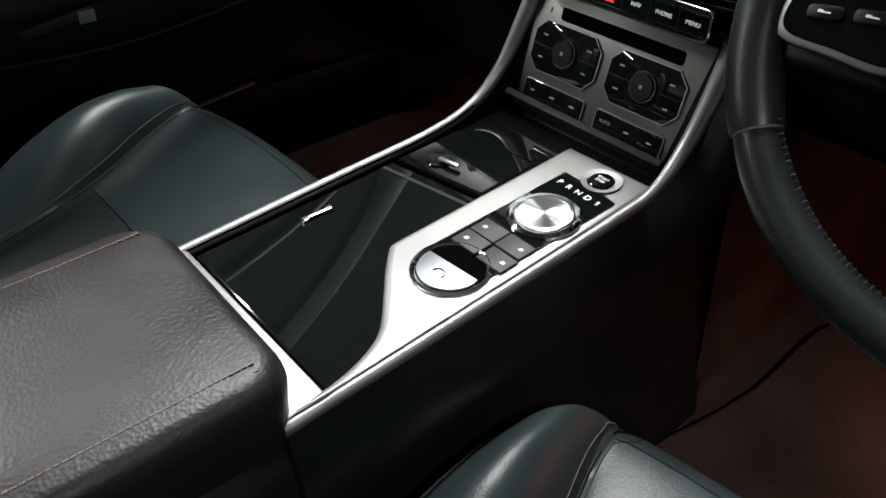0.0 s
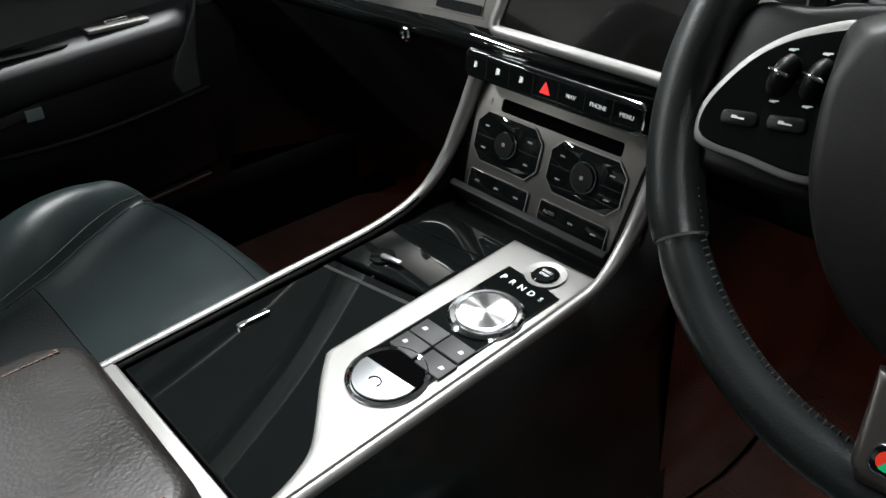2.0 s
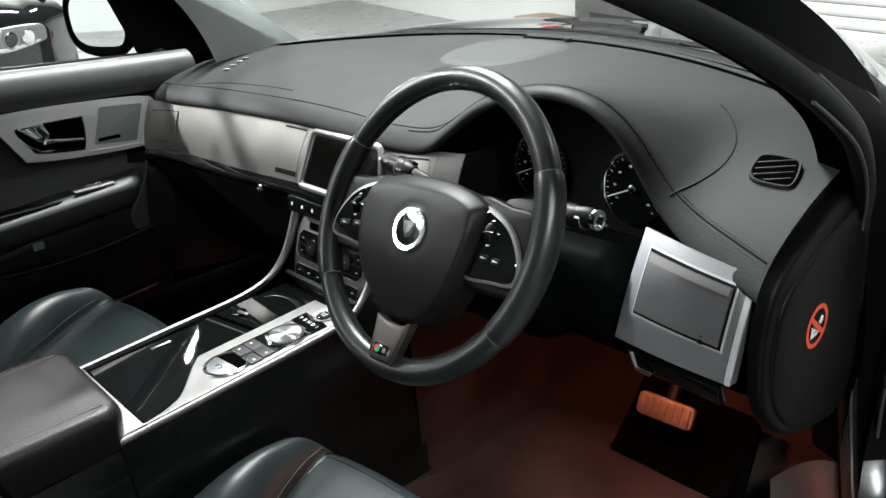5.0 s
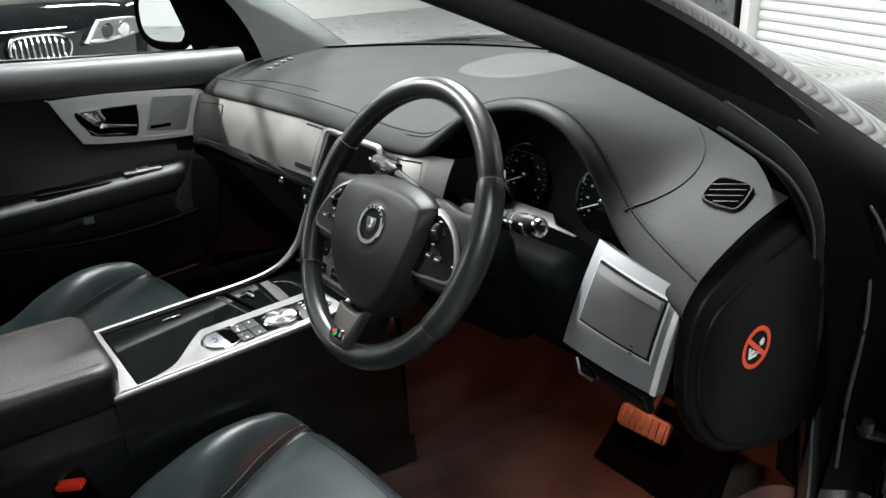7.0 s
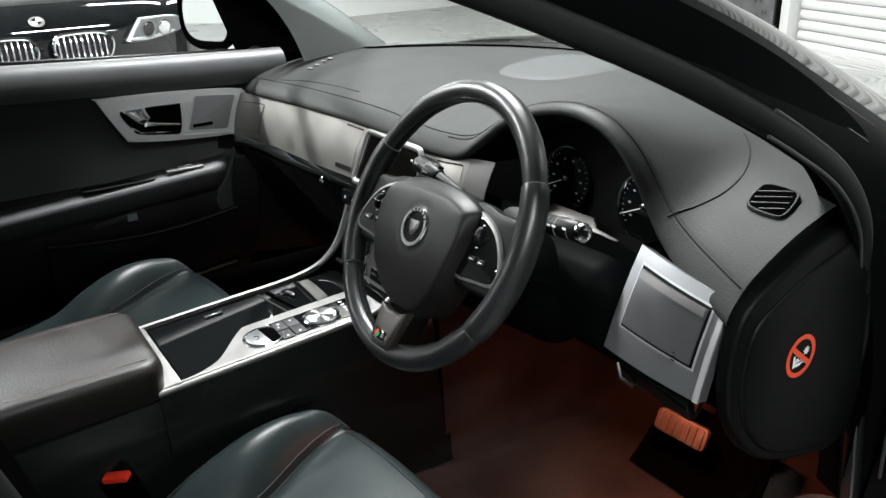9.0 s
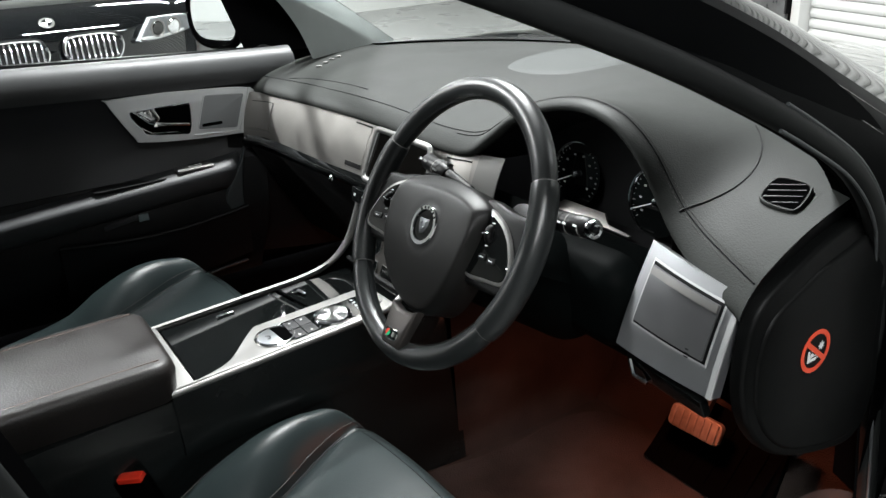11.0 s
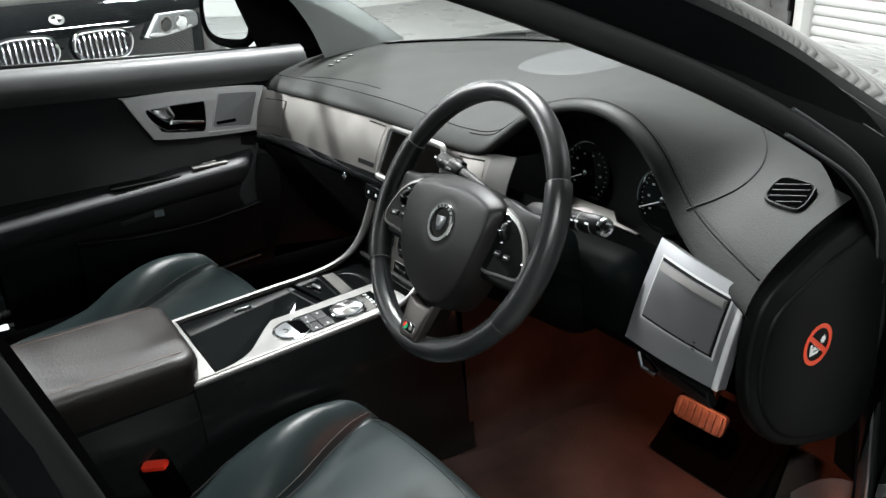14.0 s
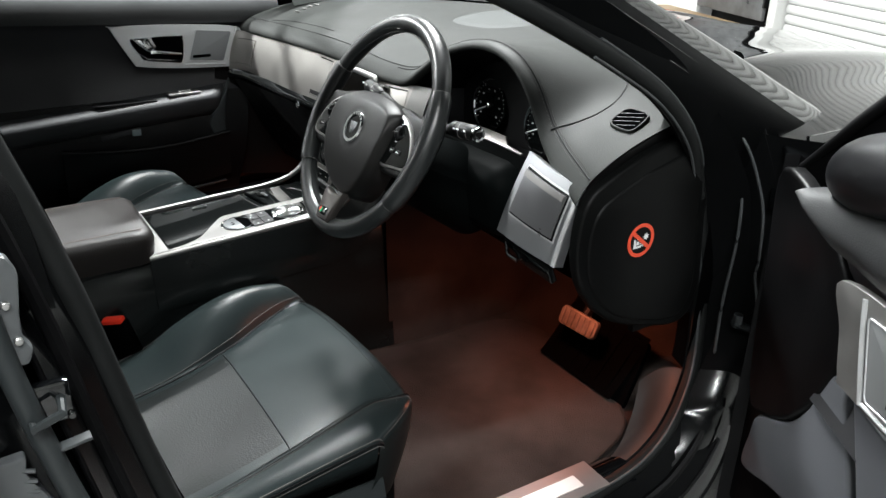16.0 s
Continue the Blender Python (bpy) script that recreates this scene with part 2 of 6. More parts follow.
CAP = material("matt_black_end_cap", (0.0022, 0.0024, 0.0024), 0.46, grain=0.0003, grain_scale=600, bump=0.3, vary=0.2, vary_scale=10, rough_vary=0.06, spec=0.12)
# Near-black for dark parts, and for shade in gaps and under the dash.
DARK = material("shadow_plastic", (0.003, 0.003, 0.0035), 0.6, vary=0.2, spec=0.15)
PIANO = material("piano_black", (0.003, 0.0035, 0.0035), 0.25, coat=1.0, vary=0.2, vary_scale=20, spec=0.0)
SILVER = material("satin_aluminium", (0.226, 0.221, 0.215), 0.47, metal=0.85, grain=0.0001, grain_scale=700, bump=0.12, vary=0.06, vary_scale=30, rough_vary=0.06)
END = material("cool_silver_paint", (0.33, 0.336, 0.345), 0.45, metal=0.9, grain=0.0001, grain_scale=900, bump=0.1, vary=0.06, vary_scale=12, rough_vary=0.06)
FASCIA = material("silver_fascia_paint", (0.300, 0.286, 0.270), 0.45, metal=0.85, grain=0.0001, grain_scale=900, bump=0.1, vary=0.06, vary_scale=12, rough_vary=0.06)
STACK = material("dark_silver_panel_paint", (0.16, 0.152, 0.142), 0.40, metal=0.9, grain=0.0001, grain_scale=900, bump=0.1, vary=0.1, vary_scale=12, rough_vary=0.06)
ICON = material("dim_white_print", (0.42, 0.42, 0.41), 0.6)
CHROME = material("chrome", (0.82, 0.83, 0.84), 0.08, metal=1.0, rough_vary=0.04, vary_scale=40)
CARPET = material("brown_carpet", (0.024, 0.0185, 0.0165), 0.95, spec=0.1, grain=0.004, grain_scale=420, bump=0.9, vary=0.95, vary_scale=8)
MAT_GREY = material("brown_carpet_mat", (0.033, 0.0272, 0.0248), 0.95, spec=0.1, grain=0.004, grain_scale=420, bump=0.9, vary=0.95, vary_scale=7)
PAINT = material("black_car_paint", (0.003, 0.0034, 0.0038), 0.03, coat=1.0, vary=0.2, vary_scale=3, rough_vary=0.012, spec=0.5)
RUBBER = material("black_rubber", (0.0022, 0.0022, 0.0025), 0.48, grain=0.0004, grain_scale=300, bump=0.2, vary=0.3, vary_scale=20, spec=0.10)
SEAL = material("soft_seal_rubber", (0.0085, 0.0092, 0.0092), 0.6, grain=0.0004, grain_scale=300, bump=0.2, vary=0.3, vary_scale=20, spec=0.12)
LATCH = material("grey_latch_paint", (0.075, 0.080, 0.083), 0.4, vary=0.3, vary_scale=40, rough_vary=0.1, spec=0.5)
PILLAR = material("grey_pillar_cloth", (0.20, 0.215, 0.21), 0.85, grain=0.0006, grain_scale=900, bump=0.4, vary=0.1, vary_scale=20)
WHITE = material("white_print", (0.75, 0.76, 0.76), 0.5)
RED = material("red_plastic", (0.65, 0.03, 0.012), 0.35, vary=0.1)
GREEN = material("green_enamel", (0.01, 0.35, 0.14), 0.25)
FLANK = material("satin_black_pillar", (0.0024, 0.0026, 0.0028), 0.45, vary=0.3, vary_scale=6, rough_vary=0.05, spec=0.022)
SHEEN = material("satin_body_paint", (0.003, 0.0033, 0.0036), 0.20, vary=0.2, vary_scale=6, rough_vary=0.04, spec=0.5)
# rubber beads, and the painted highlights on the door seal
BEAD = material("bead_and_highlight_grey", (0.040, 0.044, 0.046), 0.5, vary=0.2, vary_scale=30)
THREAD = material("dark_grey_thread", (0.05, 0.048, 0.046), 0.8)
STITCH = material("grey_thread", (0.16, 0.155, 0.15), 0.8)
STITCH_BROWN = material("brown_thread", (0.10, 0.060, 0.045), 0.8)
SCREEN = material("screen_glass", (0.0045, 0.004, 0.0034), 0.10, coat=0.6, rough_vary=0.04)
PANE = glass("clear_glass", (0.94, 0.97, 0.96), 0.06)
MIRROR = material("mirror_glass", (0.9, 0.92, 0.93), 0.02, metal=1.0)
SHUTTER = material("white_shutter_paint", (0.56, 0.56, 0.545), 0.45, vary=0.08, vary_scale=3, rough_vary=0.1)
WALL = material("white_wall_paint", (0.72, 0.72, 0.70), 0.8, grain=0.002, grain_scale=60, bump=0.2, vary=0.08, vary_scale=1.5)
DIM = material("dark_grey_wall", (0.075, 0.075, 0.078), 0.8, grain=0.002, grain_scale=60, bump=0.2, vary=0.2, vary_scale=1.5)
CONCRETE = material("pale_floor_paint", (0.30, 0.30, 0.295), 0.32, grain=0.001, grain_scale=40, bump=0.15, vary=0.15, vary_scale=2.0, rough_vary=0.1)
PLATE = material("dull_tread_steel", (0.19, 0.18, 0.175), 0.55, metal=0.5, grain=0.0002, grain_scale=300, bump=0.2, vary=0.1, stretch=(1, 30, 1))
INSET = material("pale_brushed_inset", (0.62, 0.62, 0.61), 0.5, metal=0.1, grain=0.0002, grain_scale=300, bump=0.2, vary=0.1, stretch=(1, 30, 1))
STEEL = material("brushed_steel", (0.55, 0.55, 0.54), 0.32, metal=1.0, grain=0.0002, grain_scale=300, bump=0.2, vary=0.1, stretch=(1, 30, 1))
LAMP = glow("lamp_tube", (0.92, 0.97, 1.0), 7.0)
HAZARD = glow("hazard_red", (1.0, 0.03, 0.03), 0.7)

# ---- garage ----
part("ground", box(-14, 9, -11, 12, -0.12, 0.0), CONCRETE)
tagged(bpy.data.objects["ground"], "pale painted concrete garage floor, smooth and slightly glossy", "floor", kind="structure")
for nm, b in (("wall_west", (-9.2, -9.0, -8.2, 7.2)), ("wall_east", (7.0, 7.2, -8.2, 7.2)), ("wall_south", (-9.0, 7.0, -8.2, -8.0))):
    tagged(part(nm, box(*b, 0.0, 3.6), WALL), "plain painted garage wall", "wall", kind="structure")
tagged(part("ceiling", box(-9.2, 7.2, -8.2, 7.2, 3.6, 3.75), DIM), "plain dark grey garage ceiling", "ceiling", kind="structure")

# the front wall with its roller shutter, turned a little against the car
WALL_M = pose(-2.43, 5.0, 0.0, 0, 0, -17)
north = thing("wall_north", "white garage wall with a wide roller shutter", "wall", WALL_M, kind="structure")
part("wall_face", box(-9, -1.15, 0.0, 0.2, 0.0, 3.6), WALL, north)
part("wall_face", box(-1.15, 0.0, 0.0, 0.2, 2.6, 3.6), WALL, north)
part("wall_face", box(0.0, 6.2, 0.05, 0.25, 2.9, 3.6), WALL, north)
part("wall_face", box(6.2, 12, 0.0, 0.2, 0.0, 3.6), WALL, north)
part("wall_face", box(-1.15, 0.0, 0.16, 0.3, 0.0, 2.6), DARK, north)
part("door_post", box(-0.09, 0.0, -0.05, 0.16, 0.0, 2.9, 0.006), SHUTTER, north, "pale grey steel guide post")
shutter = thing("roller_shutter", "closed white metal roller shutter with horizontal slats", "shutter", WALL_M, kind="structure")


def slat_profile(u, v):
    a = u * 2 - 1
    return (0.01 + 6.18 * v, 0.055 - 0.020 * max(0.0, math.cos(a * math.pi / 2)) ** 0.6, a * 0.0335)


slat_bm = surf(slat_profile, 13, 2)
slat_me = None
for i in range(40):
    if slat_me is None:
        first = part("slat", slat_bm, SHUTTER, shutter)
        slat_me = first.data
        ob = first
    else:
        ob = new("slat", slat_me)
        ob.parent = shutter
    ob.location = (0, 0, 0.05 + 0.0725 * i)
# darker backing colour paints the shade in the gaps between slats
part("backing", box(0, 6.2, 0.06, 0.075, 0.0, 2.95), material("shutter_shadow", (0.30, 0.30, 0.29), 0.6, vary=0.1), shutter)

# dark board with a faint pattern, leaning beside the shutter, and the shelf under it
BOARD = material("dark_picture_board", (0.035, 0.036, 0.038), 0.35, vary=0.85, vary_scale=9, tint=(0.16, 0.165, 0.17), rough_vary=0.1)
board = thing("picture_board", "large dark glossy picture board in a thin frame against the wall", "board", WALL_M)
part("panel", box(-1.06, -0.14, -0.06, -0.03, 0.30, 2.1, 0.003), BOARD, board)
part("frame", box(-1.08, -1.06, -0.07, -0.02, 0.40, 2.12), PLASTIC, board)
part("frame", box(-0.14, -0.12, -0.07, -0.02, 0.40, 2.12), PLASTIC, board)
shelf = thing("bench", "worn pale wooden bench against the wall", "bench", WALL_M)
WOOD = material("pale_worn_wood", (0.42, 0.30, 0.17), 0.6, grain=0.001, grain_scale=80, bump=0.3, vary=0.3, vary_scale=8, stretch=(1, 8, 8))
part("top", box(-1.5, -0.12, -0.42, -0.08, 0.20, 0.25, 0.004), WOOD, shelf)
for lx in (-1.45, -0.2):
    part("leg", box(lx, lx + 0.06, -0.38, -0.12, 0.0, 0.20, 0.004), WOOD, shelf)
ext = thing("fire_extinguisher", "red fire extinguisher on the wall", "extinguisher", WALL_M @ pose(-1.32, -0.12, 0.55))
part("cylinder", lathe([(0.0, 0.0), (0.07, 0.0), (0.075, 0.02), (0.075, 0.42), (0.06, 0.48), (0.025, 0.51), (0.025, 0.53), (0.0, 0.53)], 24), RED, ext)
part("valve", box(-0.02, 0.02, -0.06, 0.03, 0.53, 0.57, 0.006), PLASTIC, ext, "black valve lever")
part("bracket", box(-0.03, 0.03, 0.07, 0.12, 0.2, 0.3, 0.003), PLASTIC, ext)

# strip lights
lamp0 = thing("strip_light", "white fluorescent strip light hanging from the ceiling", "ceiling lamp", pose(TUBES[0][0], TUBES[0][1], TUBE_Z), "strip lights")
part("housing", box(-0.09, 0.09, -0.8, 0.8, -0.02, 0.05, 0.01), WALL, lamp0, "white metal housing")
for dx in (-0.045, 0.045):
    part("tube", tube([(dx, -0.74, -0.042), (dx, 0.74, -0.042)], 0.016, 10), LAMP, lamp0, "glowing tube")
for hy in (-0.6, 0.6):
    part("hanger", box(-0.005, 0.005, hy - 0.005, hy + 0.005, 0.05, 0.45), STEEL, lamp0)
for tx, ty, power in TUBES[1:]:
    copy_thing(lamp0, pose(tx, ty, TUBE_Z))

# ---- dashboard ----
FX = [-0.76, -0.6, -0.4, -0.2, -0.05, 0.08, 0.15, 0.19, 0.23, 0.29, 0.36, 0.42, 0.46, 0.49, 0.515, 0.545, 0.585, 0.63, 0.70]
FZ = [0.848, 0.858, 0.870, 0.880, 0.880, 0.872, 0.876, 0.905, 0.938, 0.964, 0.976, 0.966, 0.943, 0.914, 0.882, 0.852, 0.831, 0.819, 0.806]
FY = [0.205, 0.205, 0.200, 0.195, 0.195, 0.207, 0.218, 0.230, 0.242, 0.252, 0.258, 0.260, 0.260, 0.259, 0.257, 0.250, 0.238, 0.222, 0.195]


def lip(x):
    return ease(x, FX, FY), ease(x, FX, FZ)


def base(x):
    return 0.80 - 0.46 * x * x, 0.934 - (0.030 if x < 0 else 0.036) * (x / 0.7) ** 2


ROLL = 0.042


def pad_z(x, y):
    """Height of the dash top: it rolls up from the front edge over a few centimetres, then runs back to the windscreen."""
    (yf, zf), (yb, zb) = lip(x), base(x)
    s = min(max((y - yf) / (yb - yf), 0.0), 1.0)
    d = min(max((y - yf) / ROLL, 0.0), 1.0)
    return zf + (zb - zf) * (1 - (1 - s) ** 3.0) - 0.020 * (1 - math.sqrt(max(0.0, 1 - (1 - d) ** 2)))


def pad_point(u, v):
    x = -0.765 + 1.465 * u
    (yf, zf), (yb, zb) = lip(x), base(x)
    k = v * 41
    if k < 3:
        a = math.pi / 2 * k / 3
        return x, yf + 0.014 * (1 - math.sin(a)), pad_z(x, yf) - 0.007 * math.cos(a)
    if k < 14:
        y = yf + ROLL * (1 - math.cos(math.pi / 2 * (k - 3) / 11))
    else:
        y = yf + ROLL + (yb - yf - ROLL) * ((k - 14) / 27) ** 1.25
    return x, y, pad_z(x, y)


dash = thing("dashboard", "black leather dashboard with a wide silver fascia", "dashboard", kind="")
part("top_pad", surf(pad_point, 150, 42), PAD, dash, "black grained soft dash top", sharp=80)


def on_pad(pts, r, lift=0.0004, n=10):
    path = [(x, y, pad_z(x, y) + lift) for x, y in soft(pts, n, False)]
    return tube(path, r, 6)


hood_xs = [0.10, 0.16, 0.2, 0.25, 0.31, 0.37, 0.42, 0.46, 0.49, 0.515, 0.545, 0.58, 0.62, 0.66, 0.695]
part("seam", on_pad([(x, lip(x)[0] + 0.024) for x in hood_xs], 0.0011), DARK, dash, "stitched seam", flat=True)
stitches = []
for x in np.arange(0.20, 0.68, 0.0055):
    for off in (0.0200, 0.0280):
        y = lip(x)[0] + off
        z0, z1 = pad_z(x, y), pad_z(x + 0.0035, lip(x + 0.0035)[0] + off)
        stitches.append(tube([(x, y, z0 + 0.0005), (x + 0.0035, lip(x + 0.0035)[0] + off, z1 + 0.0005)], 0.0006, 4))
part("stitching", joined(*stitches), THREAD, dash, "dark twin stitching along the hood")
part("crease", on_pad([(0.546, 0.266), (0.563, 0.300), (0.572, 0.342), (0.564, 0.386), (0.540, 0.430), (0.513, 0.462), (0.490, 0.482)], 0.0012), DARK, dash)
part("crease", on_pad([(-0.62, 0.245), (-0.5, 0.262), (-0.36, 0.266), (-0.26, 0.262)], 0.0009), DARK, dash)
part("crease", on_pad([(-0.755, 0.235), (-0.5, 0.238), (-0.2, 0.23), (0.0, 0.23), (0.12, 0.245), (0.17, 0.265)], 0.0009), DARK, dash)
# the flat panel in the dash top
spk = soft([(-0.10, 0.485), (-0.02, 0.472), (0.05, 0.51), (0.075, 0.60), (0.06, 0.70), (-0.05, 0.735), (-0.15, 0.70), (-0.15, 0.58)], 6)
cxs, cys = -0.035, 0.60


def spk_point(u, v):
    px, py = spk[round(u * len(spk)) % len(spk)]
    x, y = cxs + (px - cxs) * v, cys + (py - cys) * v
    return x, y, pad_z(x, y) + (0.0025 if v < 0.97 else -0.002)


GRILLE = material("speaker_cloth", (0.032, 0.035, 0.034), 0.65, spec=0.25, grain=0.0006, grain_scale=1200, bump=0.4, vary=0.15)
part("speaker_panel", surf(spk_point, len(spk), 8, wrap_u=True), GRILLE, dash, "smooth grey speaker panel")
for k in range(4):
    dx, dy = -0.600 - 0.012 * k, 0.315 + 0.024 * k
    part("demister_vent", moved(box(-0.007, 0.007, -0.004, 0.004, 0.0, 0.003, 0.001), pose(dx, dy, pad_z(dx, dy) + 0.001, 0, 0, 25)), SILVER, dash)
part("sensor", moved(lathe([(0, 0), (0.009, 0), (0.009, 0.003), (0.006, 0.008), (0, 0.010)], 16), Matrix.Translation((0.02, 0.735, pad_z(0.02, 0.735) - 0.001))), DARK, dash)
part("screen_ledge", surf(lambda u, v: (-0.72 + 1.4 * u, base(-0.72 + 1.4 * u)[0] + 0.05 * v, base(-0.72 + 1.4 * u)[1] + 0.012 * math.sin(math.pi * v) - 0.02 * v), 50, 6), PLASTIC, dash, "black windscreen ledge")


def fascia_bottom(x):
    return ease(x, [-0.78, -0.64, -0.48, -0.33, -0.2, -0.1, 0.25], [0.720, 0.728, 0.736, 0.743, 0.752, 0.756, 0.757])


def fascia_point(x, v, off=0.0):
    yf, zf = lip(x)
    if x > 0.14:
        zf = min(zf, lip(0.14)[1])
    zt, zb = zf - 0.022, fascia_bottom(x)
    bow = 0.012 * math.sin(math.pi * min(v, 1))
    hook = 0.02 * max(0.0, (-0.66 - x) / 0.09) ** 2
    return x, yf + 0.012 - 0.030 * v - bow * 0.5 - off - hook, zt + (zb - zt) * v + off * 0.25


def fascia_patch(name, x0, x1, v0, v1, off, mat, label="", n=24, t=0.002, lean=0.0):
    bm = surf(lambda u, v: fascia_point(x0 + (x1 - x0) * u + lean * (0.5 - v0 - (v1 - v0) * v), v0 + (v1 - v0) * v, off), n, 10)
    return part(name, solid(bm, t), mat, dash, label)


fascia_patch("fascia", -0.757, 0.210, 0.0, 1.0, 0.0, FASCIA, "satin silver fascia panel", 90)
fascia_patch("fascia_end", 0.166, 0.2105, -0.02, 1.0, 0.0022, SILVER, "polished silver end piece", 8)
part("fascia_joint", tube([fascia_point(-0.244 - 0.016 * v, v, 0.0006) for v in np.linspace(0, 1, 12)], 0.0009, 5), DARK, dash)
for x0, x1, v0, v1, lean in ((-0.742, -0.642, 0.20, 0.80, 0.012), (-0.210, -0.141, 0.10, 0.88, 0.026), (0.101, 0.161, 0.12, 0.86, -0.010)):
    fascia_patch("vent_gap", x0 - 0.0025, x1 + 0.0025, v0 - 0.02, v1 + 0.022, 0.0008, DARK, "", 8, 0.0008, lean)
    fascia_patch("vent_door", x0, x1, v0, v1, 0.0026, FASCIA, "flush silver motorised air vent", 8, 0.002, lean)
    for ex in (x0 - 0.004, x1 + 0.004):
        part("vent_edge", tube([fascia_point(ex + lean * (0.5 - q), q, 0.0008) for q in np.linspace(v0 - 0.03, v1 + 0.035, 10)], 0.0010, 5), SILVER, dash)
    fascia_patch("vent_edge", x0 - 0.004, x1 + 0.004, v1 + 0.022, v1 + 0.042, 0.0016, SILVER, "", 6, 0.001, lean)
    fascia_patch("vent_slot", x0 + 0.001, x1 - 0.001, v1 - 0.085, v1 + 0.005, 0.0034, DARK, "", 4, 0.0006, lean)
    fascia_patch("vent_slot", x0 + 0.001, x1 - 0.001, v0 - 0.018, v0 + 0.012, 0.0034, DARK, "", 4, 0.0006, lean)


def facing(x, y, z, rake=16.0, turn=0.0):
    """Local x to the right, y up, z towards the driver."""
    return pose(x, y, z, 90 - rake, 0, turn)


SCR = facing(0.0, 0.1845, 0.807, 16.4)
bezel_in = [(-0.1235, -0.0475), (0.0945, -0.0475), (0.074, 0.0455), (-0.100, 0.0455)]


def round_corners(pts, r, n=5):
    out = []
    for k in range(len(pts)):
        p, a, b = Vector(pts[k]), Vector(pts[k - 1]), Vector(pts[(k + 1) % len(pts)])
        p0, p1 = p + (a - p).normalized() * r, p + (b - p).normalized() * r
        out += [tuple(p0.lerp(p, q).lerp(p.lerp(p1, q), q)) for q in np.linspace(0, 1, n)]
    return out


screen_loop = round_corners(bezel_in, 0.010)
scr = part("touchscreen", moved(tube([(x * 1.035, y * 1.06, 0.0035) for x, y in screen_loop], 0.0062, 10, closed=True, flat=0.8), SCR), SILVER, dash, "satin silver screen bezel")
part("bezel_lip", moved(tube([(x * 0.995, y * 0.99, 0.0045) for x, y in screen_loop], 0.0016, 8, closed=True), SCR), TRIM, scr, "bright inner edge")
part("display", moved(plate(screen_loop, 0.0025), SCR), SCREEN, scr, "dark switched-off display")

# gloss strip and glovebox below the fascia
part("gloss_strip", surf(lambda u, v: (-0.75 + 0.94 * u, fascia_point(-0.75 + 0.94 * u, 1.0)[1] - 0.010 * math.sin(math.pi * v) - 0.008 * v, fascia_bottom(-0.75 + 0.94 * u) + 0.003 - 0.028 * v), 60, 8), PIANO, dash, "glossy black trim strip")
glove = part("glovebox", surf(lambda u, v: (-0.745 + 0.585 * u, ease(v, [0, 0.1, 0.5, 1], [0.170, 0.182, 0.235, 0.31]), fascia_bottom(-0.745 + 0.585 * u) - 0.022 - 0.25 * v), 30, 20), PLASTIC, dash, "matt black glovebox door")
part("glovebox_lock", moved(lathe([(0, 0), (0.007, 0), (0.008, 0.002), (0.007, 0.005), (0.004, 0.005), (0.004, 0.003), (0, 0.003)], 20), facing(-0.252, 0.160, 0.730, 5)), CHROME, glove, "small chrome lock")
# sheet under the glovebox, its shade put into the colour
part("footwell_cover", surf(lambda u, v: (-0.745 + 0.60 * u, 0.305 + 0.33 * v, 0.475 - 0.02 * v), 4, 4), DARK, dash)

# button bar
bar = part("button_bar", moved(plate(rounded(0.214, 0.0265, 0.006), 0.016, 0.003), facing(-0.038, 0.163, 0.727, 8)), PIANO, dash, "black button bar with chrome outline")
part("bar_outline", moved(tube([(x, y, 0.0135) for x, y in rounded(0.214, 0.0265, 0.006)], 0.0011, 6, closed=True), facing(-0.038, 0.163, 0.727, 8)), CHROME, bar)
BM = facing(-0.038, 0.163, 0.727, 8)
for k in range(1, 7):
    part("button_gap", moved(box(-0.107 + k * 0.0306 - 0.0004, -0.107 + k * 0.0306 + 0.0004, -0.011, 0.011, 0.0158, 0.0165), BM), DARK, bar, flat=True)
part("hazard_triangle", moved(plate([(-0.006, -0.005), (0.006, -0.005), (0, 0.006)], 0.0008), BM @ pose(0.0, 0, 0.0160)), HAZARD, bar, "lit red hazard triangle", flat=True)
for k, w in ((0, 0.0035), (1, 0.005), (2, 0.0045)):
    part("icon", moved(plate([(-w / 2, -0.003), (w / 2, -0.002), (w / 2, 0.003), (-w / 3, 0.0035)], 0.0006), BM @ pose(-0.0915 + k * 0.0306, 0, 0.0160)), WHITE, bar, flat=True)
for k, txt in ((0, "NAV"), (1, "PHONE"), (2, "MENU")):
    lettering("letters", txt, 0.0054, BM @ pose(0.0305 + k * 0.0306, 0, 0.0163), WHITE, bar)

# centre stack
ST = facing(-0.042, 0.158, 0.645, 17.0)
stack = part("control_panel", moved(plate([(-0.098, -0.062), (0.096, -0.062), (0.112, 0.062), (-0.104, 0.062)], 0.006, 0.002), ST), STACK, dash, "satin silver control panel")
part("disc_slot", moved(plate(rounded(0.150, 0.013, 0.003, cx=0.008, cy=0.043), 0.0068), ST), VOID, stack, "dark disc slot")
part("stack_surround", moved(box(-0.115, 0.125, -0.075, 0.068, -0.06, 0.004, 0.004), ST), PLASTIC, dash)


def octagon(w, h, c):
    return [(-w + c, -h), (w - c, -h), (w, -h + c), (w, h - c), (w - c, h), (-w + c, h), (-w, h - c), (-w, -h + c)]


